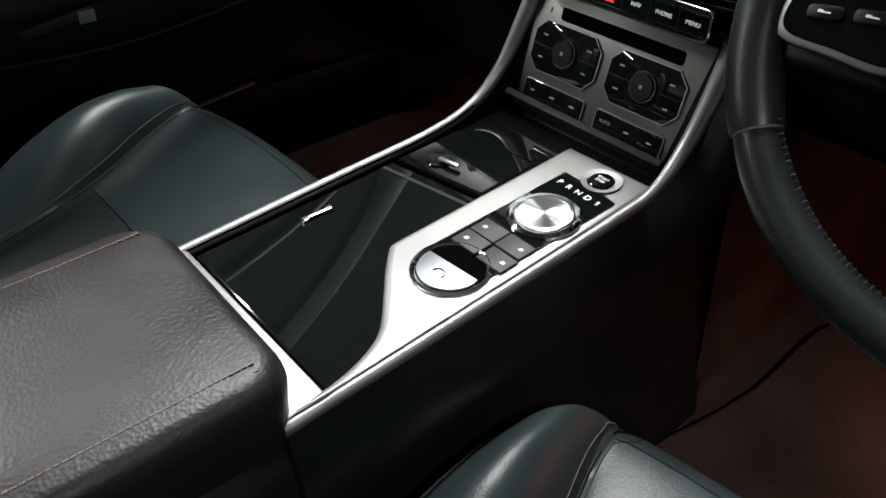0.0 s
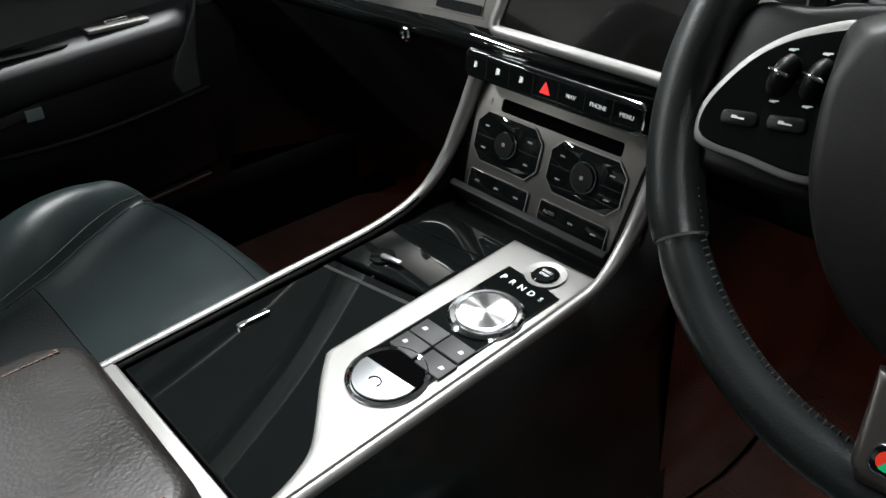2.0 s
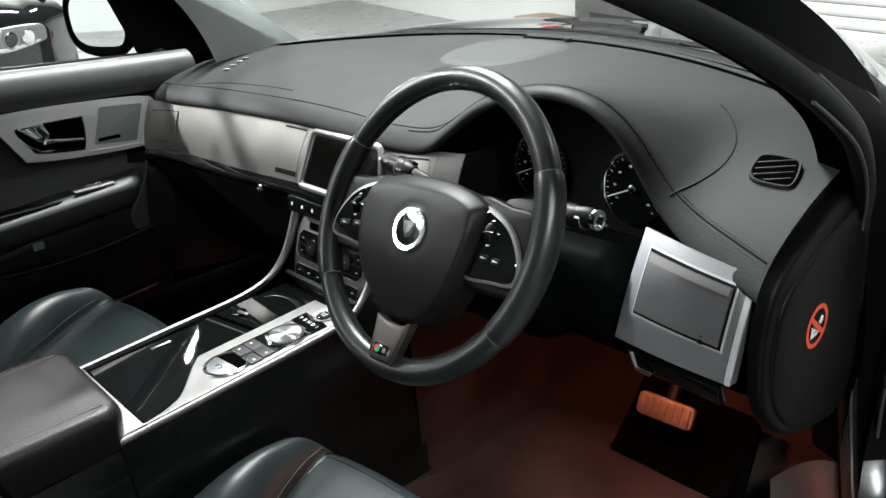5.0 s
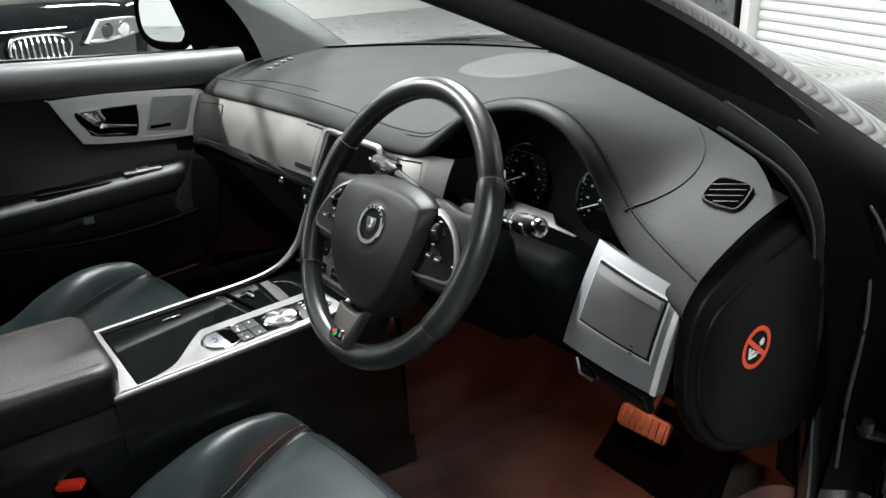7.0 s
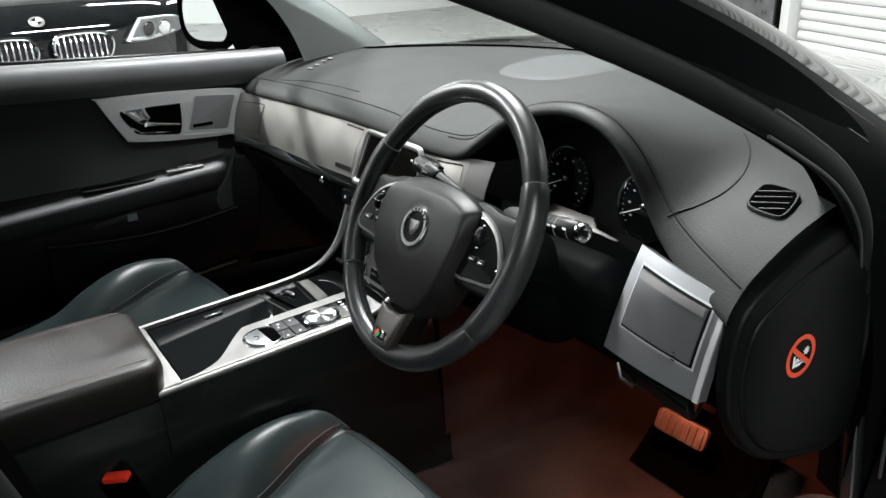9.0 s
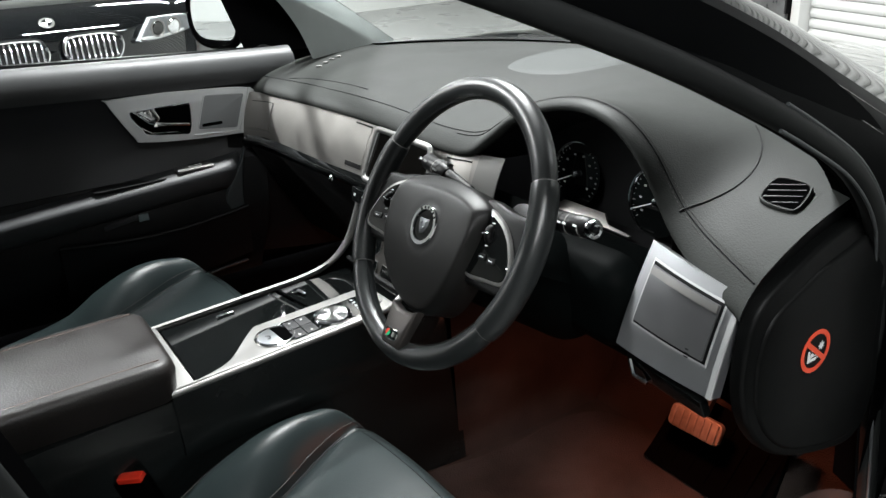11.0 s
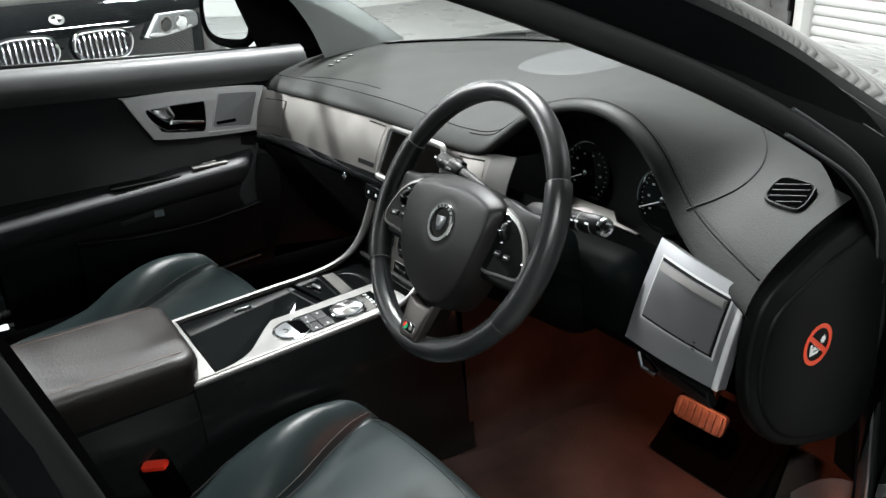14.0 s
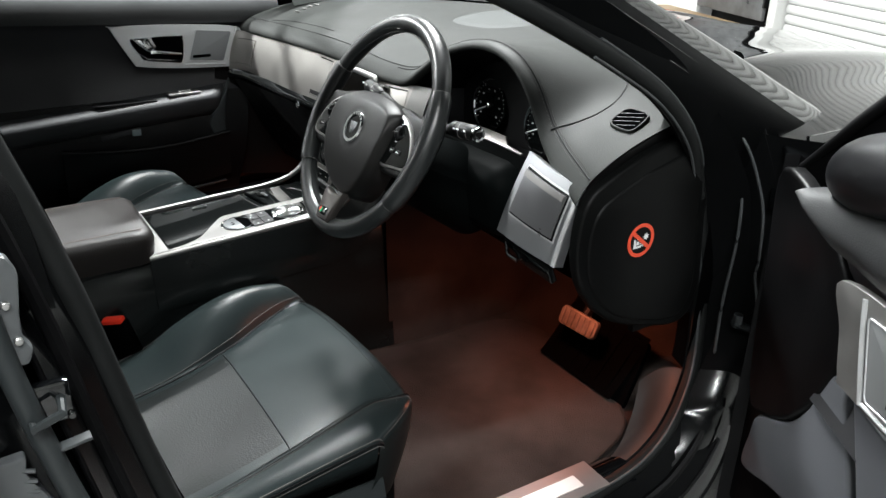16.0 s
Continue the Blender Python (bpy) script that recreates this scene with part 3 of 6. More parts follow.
for cx in (-0.049, 0.052):
    pad_m = ST @ pose(cx, 0.0065, 0.0062)
    group = part("dial_panel", moved(plate(octagon(0.044, 0.026, 0.012), 0.0022, 0.001), pad_m), PIANO, stack, "black button cluster round a dial")
    part("cluster_outline", moved(tube([(x, y, 0.0012) for x, y in octagon(0.044, 0.026, 0.012)], 0.0009, 6, closed=True), pad_m), SILVER, group)
    part("dial_ring", moved(lathe([(0.0135, 0.0), (0.0150, 0.0), (0.0150, 0.0045), (0.0135, 0.0045)], 32), pad_m), CHROME, group, "thin chrome ring")
    part("dial", moved(lathe([(0, 0.002), (0.013, 0.002), (0.0125, 0.0065), (0, 0.0068)], 32), pad_m), PLASTIC, group, "black round dial")
    for sx in (-1, 1):
        part("key_gap", moved(box(sx * 0.0295 - 0.012, sx * 0.0295 + 0.012, -0.0004, 0.0004, 0.0021, 0.0027), pad_m), DARK, group, flat=True)
        for sy in (-1, 1):
            part("icon", moved(box(sx * 0.0295 - 0.0028, sx * 0.0295 + 0.0028, sy * 0.0115 - 0.0008, sy * 0.0115 + 0.0008, 0.0021, 0.0026), pad_m), STITCH, group, flat=True)
    part("icon", moved(box(-0.0018, 0.0018, -0.0018, 0.0018, 0.0064, 0.0071), pad_m), STITCH, group, flat=True)
for cx, n in ((-0.049, 3), (0.050, 3)):
    strip_m = ST @ pose(cx, -0.0405, 0.0062)
    strip = part("button_strip", moved(plate(rounded(0.082, 0.021, 0.003), 0.0022, 0.001), strip_m), PIANO, stack, "row of black buttons")
    part("strip_outline", moved(tube([(x, y, 0.0012) for x, y in rounded(0.082, 0.021, 0.003)], 0.0008, 6, closed=True), strip_m), SILVER, strip)
    for k in range(n):
        if cx > 0 and k == 0:
            lettering("letters", "AUTO", 0.0050, strip_m @ pose(-0.0275, 0.001, 0.0023), STITCH, strip)
            continue
        part("icon", moved(box(-0.0275 + k * 0.0275 - 0.003, -0.0275 + k * 0.0275 + 0.003, -0.0009, 0.0009, 0.0021, 0.0027), strip_m), STITCH, strip, flat=True)
part("icon", moved(box(-0.0835, -0.0815, 0.040, 0.046, 0.006, 0.0066), ST), STITCH, stack, flat=True)

# instrument cluster
clus = part("instrument_panel", surf(lambda u, v: (0.17 + 0.385 * u, 0.335, 0.755 + (lip(0.17 + 0.385 * u)[1] - 0.050 - 0.755) * v), 30, 4), DARK, dash, "dark unlit instrument cluster")


def hood_point(u, v):
    x = 0.165 + 0.405 * u
    yf, zf = lip(x)
    return 0.37 + (x - 0.37) * (1 - 0.05 * v), yf + 0.012 + (0.335 - yf - 0.012) * v, zf - 0.024 - 0.028 * v


part("hood_lining", surf(hood_point, 40, 6), PLASTIC, dash, "matt black hood lining")
part("binnacle_wall", surf(lambda u, v: (0.176 + 0.02 * u, 0.232 + 0.10 * u, 0.75 + 0.095 * v), 3, 3), DARK, dash)
part("binnacle_wall", surf(lambda u, v: (0.556 - 0.03 * u, 0.245 + 0.09 * u, 0.75 + 0.075 * v), 3, 3), DARK, dash)
part("cluster_sill", surf(lambda u, v: (0.16 + 0.41 * u, 0.215 + 0.125 * v, 0.765 + 0.006 * v), 6, 4), DARK, dash, "black plastic cluster base")
for gx, gz, gr in ((0.287, 0.829, 0.050), (0.452, 0.826, 0.050)):
    gm = facing(gx, 0.333, gz, 8)
    gauge = part("gauge", moved(lathe([(0, 0), (gr, 0), (gr, 0.003), (0, 0.003)], 48), gm), PIANO, clus, "round black gauge with fine white marks")
    a0, a1 = radians(75), radians(245)
    part("chrome_arc", moved(tube([(gr * math.cos(a0 + (a1 - a0) * i / 40), gr * math.sin(a0 + (a1 - a0) * i / 40), 0.004) for i in range(41)], lambda s: 0.0008 + 0.0022 * s * (1 - s) * 4, 6), gm), CHROME, gauge)
    ticks = []
    for i in range(25):
        a = radians(-40 + 260 * i / 24)
        ticks.append(moved(box(gr * (0.86 if i % 3 else 0.82), gr * 0.90, -0.0004, 0.0004, 0.003, 0.0035), gm @ Matrix.Rotation(a, 4, "Z")))
    part("marks", joined(*ticks), ICON, gauge, flat=True)
    part("numerals", joined(*[moved(box(-0.0022, 0.0022, -0.0014, 0.0014, 0.003, 0.0034), gm @ Matrix.Translation((gr * 0.62 * math.cos(radians(-35 + 250 * i / 7)), gr * 0.62 * math.sin(radians(-35 + 250 * i / 7)), 0))) for i in range(8)]), ICON, gauge, flat=True)
    part("needle", moved(box(-0.002, gr * 0.85, -0.0008, 0.0008, 0.006, 0.0075), gm @ Matrix.Rotation(radians(205), 4, "Z")), WHITE, gauge, flat=True)
    part("cap", moved(lathe([(0, 0.005), (0.006, 0.005), (0.006, 0.009), (0.0045, 0.010), (0, 0.010)], 20), gm), CHROME, gauge)
# silver lip under the cluster
part("cluster_trim", moved(plate([(-0.055, -0.003), (-0.040, 0.011), (0.048, 0.012), (0.064, -0.002), (0.112, -0.006), (0.109, -0.010), (0.050, -0.009), (-0.046, -0.008)], 0.004, 0.0012), facing(0.323, 0.305, 0.781, 40)), STACK, dash, "silver trim under the instruments")

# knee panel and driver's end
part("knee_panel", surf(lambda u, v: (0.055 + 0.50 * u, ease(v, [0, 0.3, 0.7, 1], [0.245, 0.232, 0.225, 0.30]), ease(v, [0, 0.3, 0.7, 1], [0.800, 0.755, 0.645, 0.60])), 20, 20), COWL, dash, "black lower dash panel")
# underside of the knee panel, painted as dark as its shade
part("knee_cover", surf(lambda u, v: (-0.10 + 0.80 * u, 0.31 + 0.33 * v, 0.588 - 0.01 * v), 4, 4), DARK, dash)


def end_point(u, v, off=0.0):
    x = 0.534 + 0.156 * u
    y = (0.236 - 0.022 * u) * (1 - v) + (0.176 - 0.006 * u) * v - 0.004 * math.sin(math.pi * v) - 0.004 * math.sin(math.pi * u)
    return x, y - off, (0.820 - 0.014 * u) * (1 - v) + (0.692 - 0.004 * u) * v + 0.3 * off


def end_patch(name, u0, u1, v0, v1, off, mat, label="", t=0.003):
    return part(name, solid(surf(lambda u, v: end_point(u0 + (u1 - u0) * u, v0 + (v1 - v0) * v, off), 14, 14), t), mat, dash, label)


end_patch("end_panel", 0.0, 1.0, 0.0, 1.0, 0.0, END, "satin silver panel beside the wheel", 0.02)
# edge and vent rim take TRIM, which paints in their bright highlights
end_patch("end_panel_edge", 0.965, 1.01, 0.0, 1.0, 0.0022, TRIM, "", 0.003)
end_patch("vent_gap", 0.115, 0.885, 0.135, 0.72, 0.0012, DARK, "", 0.001)
end_patch("vent_rim", 0.10, 0.90, 0.115, 0.74, 0.0008, TRIM, "", 0.001)
end_patch("vent_door", 0.135, 0.865, 0.16, 0.69, 0.005, LID, "flush silver motorised air vent", 0.003)
end_patch("vent_ridge", 0.145, 0.86, 0.165, 0.235, 0.0075, SILVER, "", 0.002)
part("icon", joined(*[moved(box(-0.003 + k * 0.001, 0.003, -0.0006, 0.0006, 0, 0.0008), facing(0.652, 0.169, 0.728 + 0.005 * k, 22, -5)) for k in range(3)]), DARK, dash, flat=True)
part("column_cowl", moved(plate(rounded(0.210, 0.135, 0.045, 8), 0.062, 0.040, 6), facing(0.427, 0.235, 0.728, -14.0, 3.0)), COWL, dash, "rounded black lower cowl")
# release lever recess below it
rec = part("switch_strip", moved(plate([(-0.062, -0.016), (0.066, -0.012), (0.066, 0.014), (-0.066, 0.016)], 0.012, 0.004), facing(0.614, 0.190, 0.668, -20, -6)), PIANO, dash, "black switch strip with a chrome handle")
part("release_handle", moved(tube([(-0.058, 0.013, 0.012), (-0.048, -0.004, 0.019), (-0.030, -0.012, 0.014)], 0.005, 8, flat=0.6), facing(0.614, 0.190, 0.668, -20, -6)), CHROME, rec, "chrome release handle")

# outer end face of the dashboard
side_outline = soft([(0.208, 0.795), (0.192, 0.72), (0.212, 0.645), (0.27, 0.580), (0.36, 0.542), (0.45, 0.528), (0.485, 0.585), (0.475, 0.70), (0.455, 0.865), (0.36, 0.862), (0.27, 0.832)], 6)
part("end_face", moved(plate([(y, z) for y, z in side_outline], 0.018, 0.006), Matrix(((0, 0, 1, 0.697), (1, 0, 0, 0), (0, 1, 0, 0), (0, 0, 0, 1)))), CAP, dash, "black plastic end cover", sharp=60)
part("end_face_lid", moved(plate([(y * 0.86 + 0.047, z * 0.86 + 0.09) for y, z in side_outline], 0.022, 0.005), Matrix(((0, 0, 1, 0.697), (1, 0, 0, 0), (0, 1, 0, 0), (0, 0, 0, 1)))), CAP, dash, "matt black removable end lid", sharp=60)

part("pad_end", surf(lambda u, v: (0.699 - 0.004 * v, 0.20 + 0.40 * u, pad_z(0.699, 0.20 + 0.40 * u) - 0.004 - 0.10 * v), 24, 4), PLASTIC, dash)
# hidden box added to stop footwell light leaking past the end face
part("leak_baffle", box(0.680, 0.692, 0.36, 0.76, 0.52, 0.80), DARK, dash)
dem = [(x, base(x)[0] - 0.055 - 0.02 * (x / 0.7) ** 2, pad_z(x, base(x)[0] - 0.055 - 0.02 * (x / 0.7) ** 2) + 0.0005) for x in np.linspace(-0.10, 0.62, 40)]
part("demister_slot", tube(dem, 0.0045, 8, flat=0.5), VOID, dash)
part("demister_edge", tube([(x, y + 0.011, z + 0.002) for x, y, z in dem], 0.0055, 8, flat=0.6), PAD, dash)
# side window vent in the dash top
vn = Vector((pad_z(0.63, 0.348) - pad_z(0.67, 0.348), pad_z(0.65, 0.32) - pad_z(0.65, 0.376), 0.048)).normalized()
vx = Vector((1, 0.26, 0)).cross(vn).cross(vn).normalized() * -1
vy = vn.cross(vx)
vm = Matrix(((vx.x, vy.x, vn.x, 0.636), (vx.y, vy.y, vn.y, 0.351), (vx.z, vy.z, vn.z, pad_z(0.636, 0.351) + 0.001), (0, 0, 0, 1)))
VENT_SLAT = material("grey_vent_plastic", (0.022, 0.024, 0.024), 0.5, vary=0.15, vary_scale=30, spec=0.2)
VENT_TURN = Matrix.Rotation(radians(9), 2)
VENT_RING = [tuple(VENT_TURN @ Vector((x, 0.90 * y))) for x, y in soft([(-0.0279, -0.0146), (-0.0242, 0.0279), (-0.0109, 0.0400), (0.0246, 0.0215), (0.0284, -0.0010), (0.0220, -0.0350), (0.0088, -0.0400)], 5)]
vent = part("air_vent", moved(plate(VENT_RING, 0.005, 0.0018), vm @ Matrix.Translation((0, 0, -0.002))), PAD, dash, "black slatted air vent with a soft rim")
part("vent_rim", moved(tube([(x * 0.94, y * 0.94, 0.0028) for x, y in VENT_RING], 0.0018, 6, closed=True), vm), PAD, vent)
# flat black plate stands for the shade behind the slats
part("vent_hole", moved(plate([(x * 0.87, y * 0.87) for x, y in VENT_RING], 0.0042), vm), VOID, vent)
for ly in (-0.0250, -0.0110, 0.0030, 0.0170):
    left = lerp(ly, [-0.036, -0.014, 0.025, 0.034], [0.0, -0.0240, -0.0205, -0.011])
    right = lerp(ly, [-0.034, -0.028, 0.0, 0.018, 0.034], [0.010, 0.0185, 0.0240, 0.0205, -0.008])
    part("vent_slat", moved(box(left, right, -0.0012, 0.0012, 0.0034, 0.0062, 0.0006, 1), vm @ pose(0, 0, 0, 0, 0, 9) @ pose(0, 0.90 * ly, 0)), VENT_SLAT, vent)

# airbag warning sticker
stk = thing("warning_sticker", "round red and white airbag warning sticker on the dash end", "sticker", Matrix(((0, 0, 1, 0.7195), (1, 0, 0, 0.320), (0, 1, 0, 0.712), (0, 0, 0, 1))))
ORANGE = material("orange_red_print", (0.75, 0.075, 0.03), 0.5, vary=0.1)
part("ring", moved(lathe([(0.0225, 0), (0.0285, 0), (0.0285, 0.0006), (0.0225, 0.0006)], 40), Matrix.Identity(4)), ORANGE, stk)
part("bar", moved(box(-0.024, 0.024, -0.0032, 0.0032, 0.0002, 0.0009), pose(0, 0, 0, 0, 0, -40)), ORANGE, stk, flat=True)
burst = [(0.0105 + (0.0062 if k % 2 else 0.0032) * math.cos(math.pi * k / 7), 0.0045 + (0.0062 if k % 2 else 0.0032) * math.sin(math.pi * k / 7)) for k in range(14)]
part("pictogram", joined(plate([(-0.0145, -0.0125), (0.001, -0.0125), (0.004, -0.009), (-0.0085, -0.009), (-0.0115, 0.003), (-0.0145, 0.003)], 0.0006), plate(circle(0.0030, 12, -0.0055, 0.0035), 0.0006), plate([(-0.0085, -0.0015), (-0.0045, -0.0015), (-0.002, -0.0065), (0.003, -0.0065), (0.0055, -0.011), (0.0075, -0.010), (0.0045, -0.0045), (-0.0085, -0.0070)], 0.0006), plate(burst, 0.0006)), WHITE, stk, flat=True)

# ---- steering wheel and column ----
WHEEL_M = Matrix(((0.99978, 0.00998, -0.01839, 0.361), (-0.02092, 0.47675, -0.87879, 0.0304), (0.0, 0.87898, 0.47686, 0.8477), (0, 0, 0, 1)))
COLUMN_M = WHEEL_M.copy()
WHEEL_M = WHEEL_M @ Matrix.Rotation(radians(3.0), 4, "Z")
wheel = thing("steering_wheel", "black leather three-spoke steering wheel with silver accents", "steering wheel", WHEEL_M)
R0 = 0.1800


def arc(a0, a1, n, r=R0, z=0.0):
    return [(r * math.cos(radians(a0 + (a1 - a0) * i / n)), r * math.sin(radians(a0 + (a1 - a0) * i / n)), z) for i in range(n + 1)]


SEAMS = (27, 153, 214, 326)
for i, a0 in enumerate(SEAMS):
    a1 = SEAMS[(i + 1) % 4] + (360 if i == 3 else 0)
    thick = 0.0172 if i in (1, 3) else 0.0152
    part("rim_section", tube(arc(a0 + 0.15, a1 - 0.15, 40), lambda s, k=thick: k - 0.0012 * (abs(2 * s - 1) ** 14), 20, flat=1.0), RIM, wheel, "smooth black leather rim")
    a = radians(a0)
    part("rim_joint", tube([(R0 * math.cos(a) - math.sin(a) * 0.0009 * k, R0 * math.sin(a) + math.cos(a) * 0.0009 * k, 0) for k in (-1, 1)], 0.0149, 20), STITCH, wheel)
st_bm = []
for k in range(240):
    a = radians(k * 1.5)
    st_bm.append(moved(box(-0.0020, 0.0020, -0.0006, 0.0006, -0.0004, 0.0006), Matrix.Rotation(a, 4, "Z") @ Matrix.Translation((R0 - 0.0150, 0, 0.0045)) @ Matrix.Rotation(radians(90 + 35 * (-1) ** k), 4, "X")))
part("rim_stitching", joined(*st_bm), material("dark_green_thread", (0.007, 0.010, 0.0095), 0.8), wheel, flat=True)

hub_half = [(0.0, 0.0540), (0.036, 0.0525), (0.068, 0.0465), (0.092, 0.0375), (0.100, 0.0290), (0.0995, 0.010), (0.0955, -0.022), (0.0885, -0.052), (0.074, -0.082), (0.053, -0.106), (0.028, -0.121)]
hub_outline = soft(hub_half + [(0.0, -0.126)] + [(-x, y) for x, y in hub_half[:0:-1]], 6)


def hub_point(u, v):
    """A nearly flat face, a sloping band round it that is widest along the top, then the skirt."""
    px, py = hub_outline[round(u * len(hub_outline)) % len(hub_outline)]
    cy, k = -0.030, v * 25
    if k > 23:
        w = (k - 23) / 2
        return px * (1 - 0.03 * w), cy + (py - cy) * (1 - 0.03 * w), 0.010 - 0.034 * w - 2.1 * max(0.0, -0.020 - py) ** 2 - 1.2 * max(0.0, py - 0.005) ** 2
    q = min(max((py + 0.005) / 0.045, 0.0), 1.0)
    band = 0.007 + 0.013 * q * q * (3 - 2 * q)
    inner = 1 - band / math.hypot(px, py - cy)
    if k <= 17:
        q = inner * k / 17
        z = 0.0305 - 0.0035 * (k / 17) ** 2
    else:
        w = (k - 17) / 6
        q = inner + (1 - inner) * w
        z = 0.027 - 0.017 * w ** 1.5
    x, y = px * q, cy + (py - cy) * q
    z -= 2.1 * max(0.0, -0.020 - y) ** 2 + 1.2 * max(0.0, y - 0.005) ** 2
    d = math.hypot(x - 0.005, y + 0.013)
    if 0.026 < d < 0.036:
        z -= 0.0012 * (1 - abs(d - 0.031) / 0.005)
    return x, y, z


part("airbag_cover", surf(hub_point, len(hub_outline), 26, wrap_u=True), RUBBERY, wheel, "matt black airbag cover", sharp=50)
em = pose(0.005, -0.013, 0.0296) @ Matrix.Scale(0.92, 4)
emb = part("emblem", moved(lathe([(0, -0.004), (0.0290, -0.004), (0.0290, 0.001), (0.0278, 0.0028), (0.0215, 0.0026), (0.0210, 0.0008), (0, 0.0008)], 48), em), CHROME, wheel, "round chrome and black emblem")
part("emblem_face", moved(plate(circle(0.0212, 40), 0.0013), em), PIANO, emb)
part("emblem_ring", moved(lathe([(0.0212, 0.0024), (0.0226, 0.0024), (0.0226, 0.0032), (0.0212, 0.0032)], 40), em), PIANO, emb)
part("ring_marks", joined(*[moved(box(-0.0010, 0.0010, -0.0017, 0.0017, 0.0022, 0.0034), em @ Matrix.Rotation(radians(a), 4, "Z") @ Matrix.Translation((0, 0.0250, 0))) for a in (-54, -36, -18, 0, 18, 36)]), PIANO, emb, flat=True)
part("emblem_relief", joined(moved(plate([(-0.012, 0.009), (0.011, 0.010), (0.012, 0.001), (0.005, -0.011), (-0.004, -0.012), (-0.010, -0.001)], 0.0024, 0.001), em), moved(plate([(-0.007, 0.005), (-0.002, 0.006), (-0.004, 0.001)], 0.0034, 0.0005), em), moved(plate([(0.003, 0.005), (0.008, 0.006), (0.006, 0.0)], 0.0034, 0.0005), em), moved(plate([(-0.006, -0.003), (0.006, -0.002), (0.002, -0.007), (-0.003, -0.008)], 0.0034, 0.0005), em)), material("dark_relief_metal", (0.16, 0.165, 0.17), 0.3, metal=1.0, vary=0.1), emb)

for sx in (-1, 1):
    flip = Matrix.Diagonal((sx, 1, 1, 1))
    spoke = part("spoke", moved(plate(soft([(0.070, 0.040), (0.125, 0.040), (0.160, 0.034), (0.168, -0.01), (0.168, -0.055), (0.14, -0.060), (0.090, -0.060), (0.070, -0.05)], 5), 0.016, 0.006, 3), flip @ pose(0, 0, -0.012)), PLASTIC, wheel, "black side spoke")
    out = soft([(0.088, 0.033), (0.118, 0.028), (0.143, 0.011), (0.160, -0.015), (0.165, -0.035), (0.158, -0.046), (0.130, -0.049), (0.086, -0.049), (0.084, -0.01)], 6)
    part("spoke_trim", moved(plate(out, 0.0095, 0.003, 2), flip), SILVER, spoke, "satin silver spoke surround")
    inn = [(0.121 + (x - 0.121) * 0.93 - 0.002, -0.012 + (y + 0.012) * 0.88) for x, y in out]
    part("key_panel", moved(plate(inn, 0.0105, 0.0008, 1), flip), PIANO, spoke, "black key panel")
    rollers = ((-0.122, 0.000), (-0.104, 0.001)) if sx < 0 else ((0.112, 0.006),)
    for rx, ry in rollers:
        roller = part("thumb_roller", moved(tube([(0, -0.0075, 0), (0, -0.005, 0.003), (0, 0, 0.0045), (0, 0.005, 0.003), (0, 0.0075, 0)], 0.0055, 12, up=(1, 0, 0)), pose(rx, ry, 0.0095, 0, 0, 12 * sx)), PLASTIC, spoke, "ribbed black thumb roller")
        part("roller_band", moved(box(-0.0058, 0.0058, -0.001, 0.001, 0.004, 0.0105, 0.0008, 1), pose(rx, ry, 0.0095, 0, 0, 12 * sx)), CHROME, roller)
        for sy in (-1, 1):
            part("icon", moved(plate([(-0.0028, -0.0007), (0.0006, -0.0009), (0.0010, -0.0001), (0.0028, 0.0003), (0.0024, 0.0010), (-0.0024, 0.0004)], 0.0004), pose(rx, ry + sy * 0.0140, 0.0105)), WHITE, spoke, flat=True)
    for k in (0, 1):
        kx, ky = (-0.137 + 0.026 * k, -0.027 + 0.003 * k) if sx < 0 else (0.112 + 0.018 * k, -0.022 - 0.001 * k)
        key = part("key", moved(plate(rounded(0.021 if sx < 0 else 0.014, 0.008, 0.003), 0.0018, 0.0008), pose(kx, ky, 0.0102, 0, 0, 6)), PLASTIC, spoke)
        part("icon", moved(plate([(-0.0040, -0.0008), (0.0038, -0.0005), (0.0036, 0.0004), (-0.0006, 0.0003), (-0.0012, 0.0010), (-0.0038, 0.0008)], 0.0004), pose(kx, ky, 0.0122)), WHITE, spoke, flat=True)
low = part("lower_spoke", moved(plate([(-0.024, -0.1215), (-0.004, -0.127), (0.020, -0.1265), (0.036, -0.119), (0.026, -0.168), (0.022, -0.176), (-0.014, -0.176), (-0.019, -0.168)], 0.014, 0.005, 3), pose(0, 0, -0.0015, -3)), material("dark_satin_metal", (0.060, 0.054, 0.051), 0.38, metal=0.8, vary=0.1, rough_vary=0.05), wheel, "dark satin lower spoke")
part("badge", moved(plate(rounded(0.028, 0.0135, 0.005), 0.0016, 0.0006), pose(0.003, -0.160, 0.0200)), PIANO, low, "small black badge")
part("badge_rim", moved(tube([(x, y, 0.0012) for x, y in rounded(0.028, 0.0135, 0.005)], 0.0007, 6, closed=True), pose(0.003, -0.160, 0.0200)), CHROME, low)
for a0, mat_, name in ((-125, GREEN, "badge_green"), (55, RED, "badge_red")):
    part(name, moved(plate([(0.0048 * math.cos(radians(a0 + 15 * k)), 0.0048 * math.sin(radians(a0 + 15 * k))) for k in range(13)], 0.0022), pose(-0.0035, -0.160, 0.0200)), mat_, low, flat=True)
part("badge_letter", moved(box(-0.0028, 0.0028, -0.0030, 0.0030, 0.0, 0.0020, 0.0005, 1), pose(0.0085, -0.160, 0.0200)), STITCH, low, flat=True)
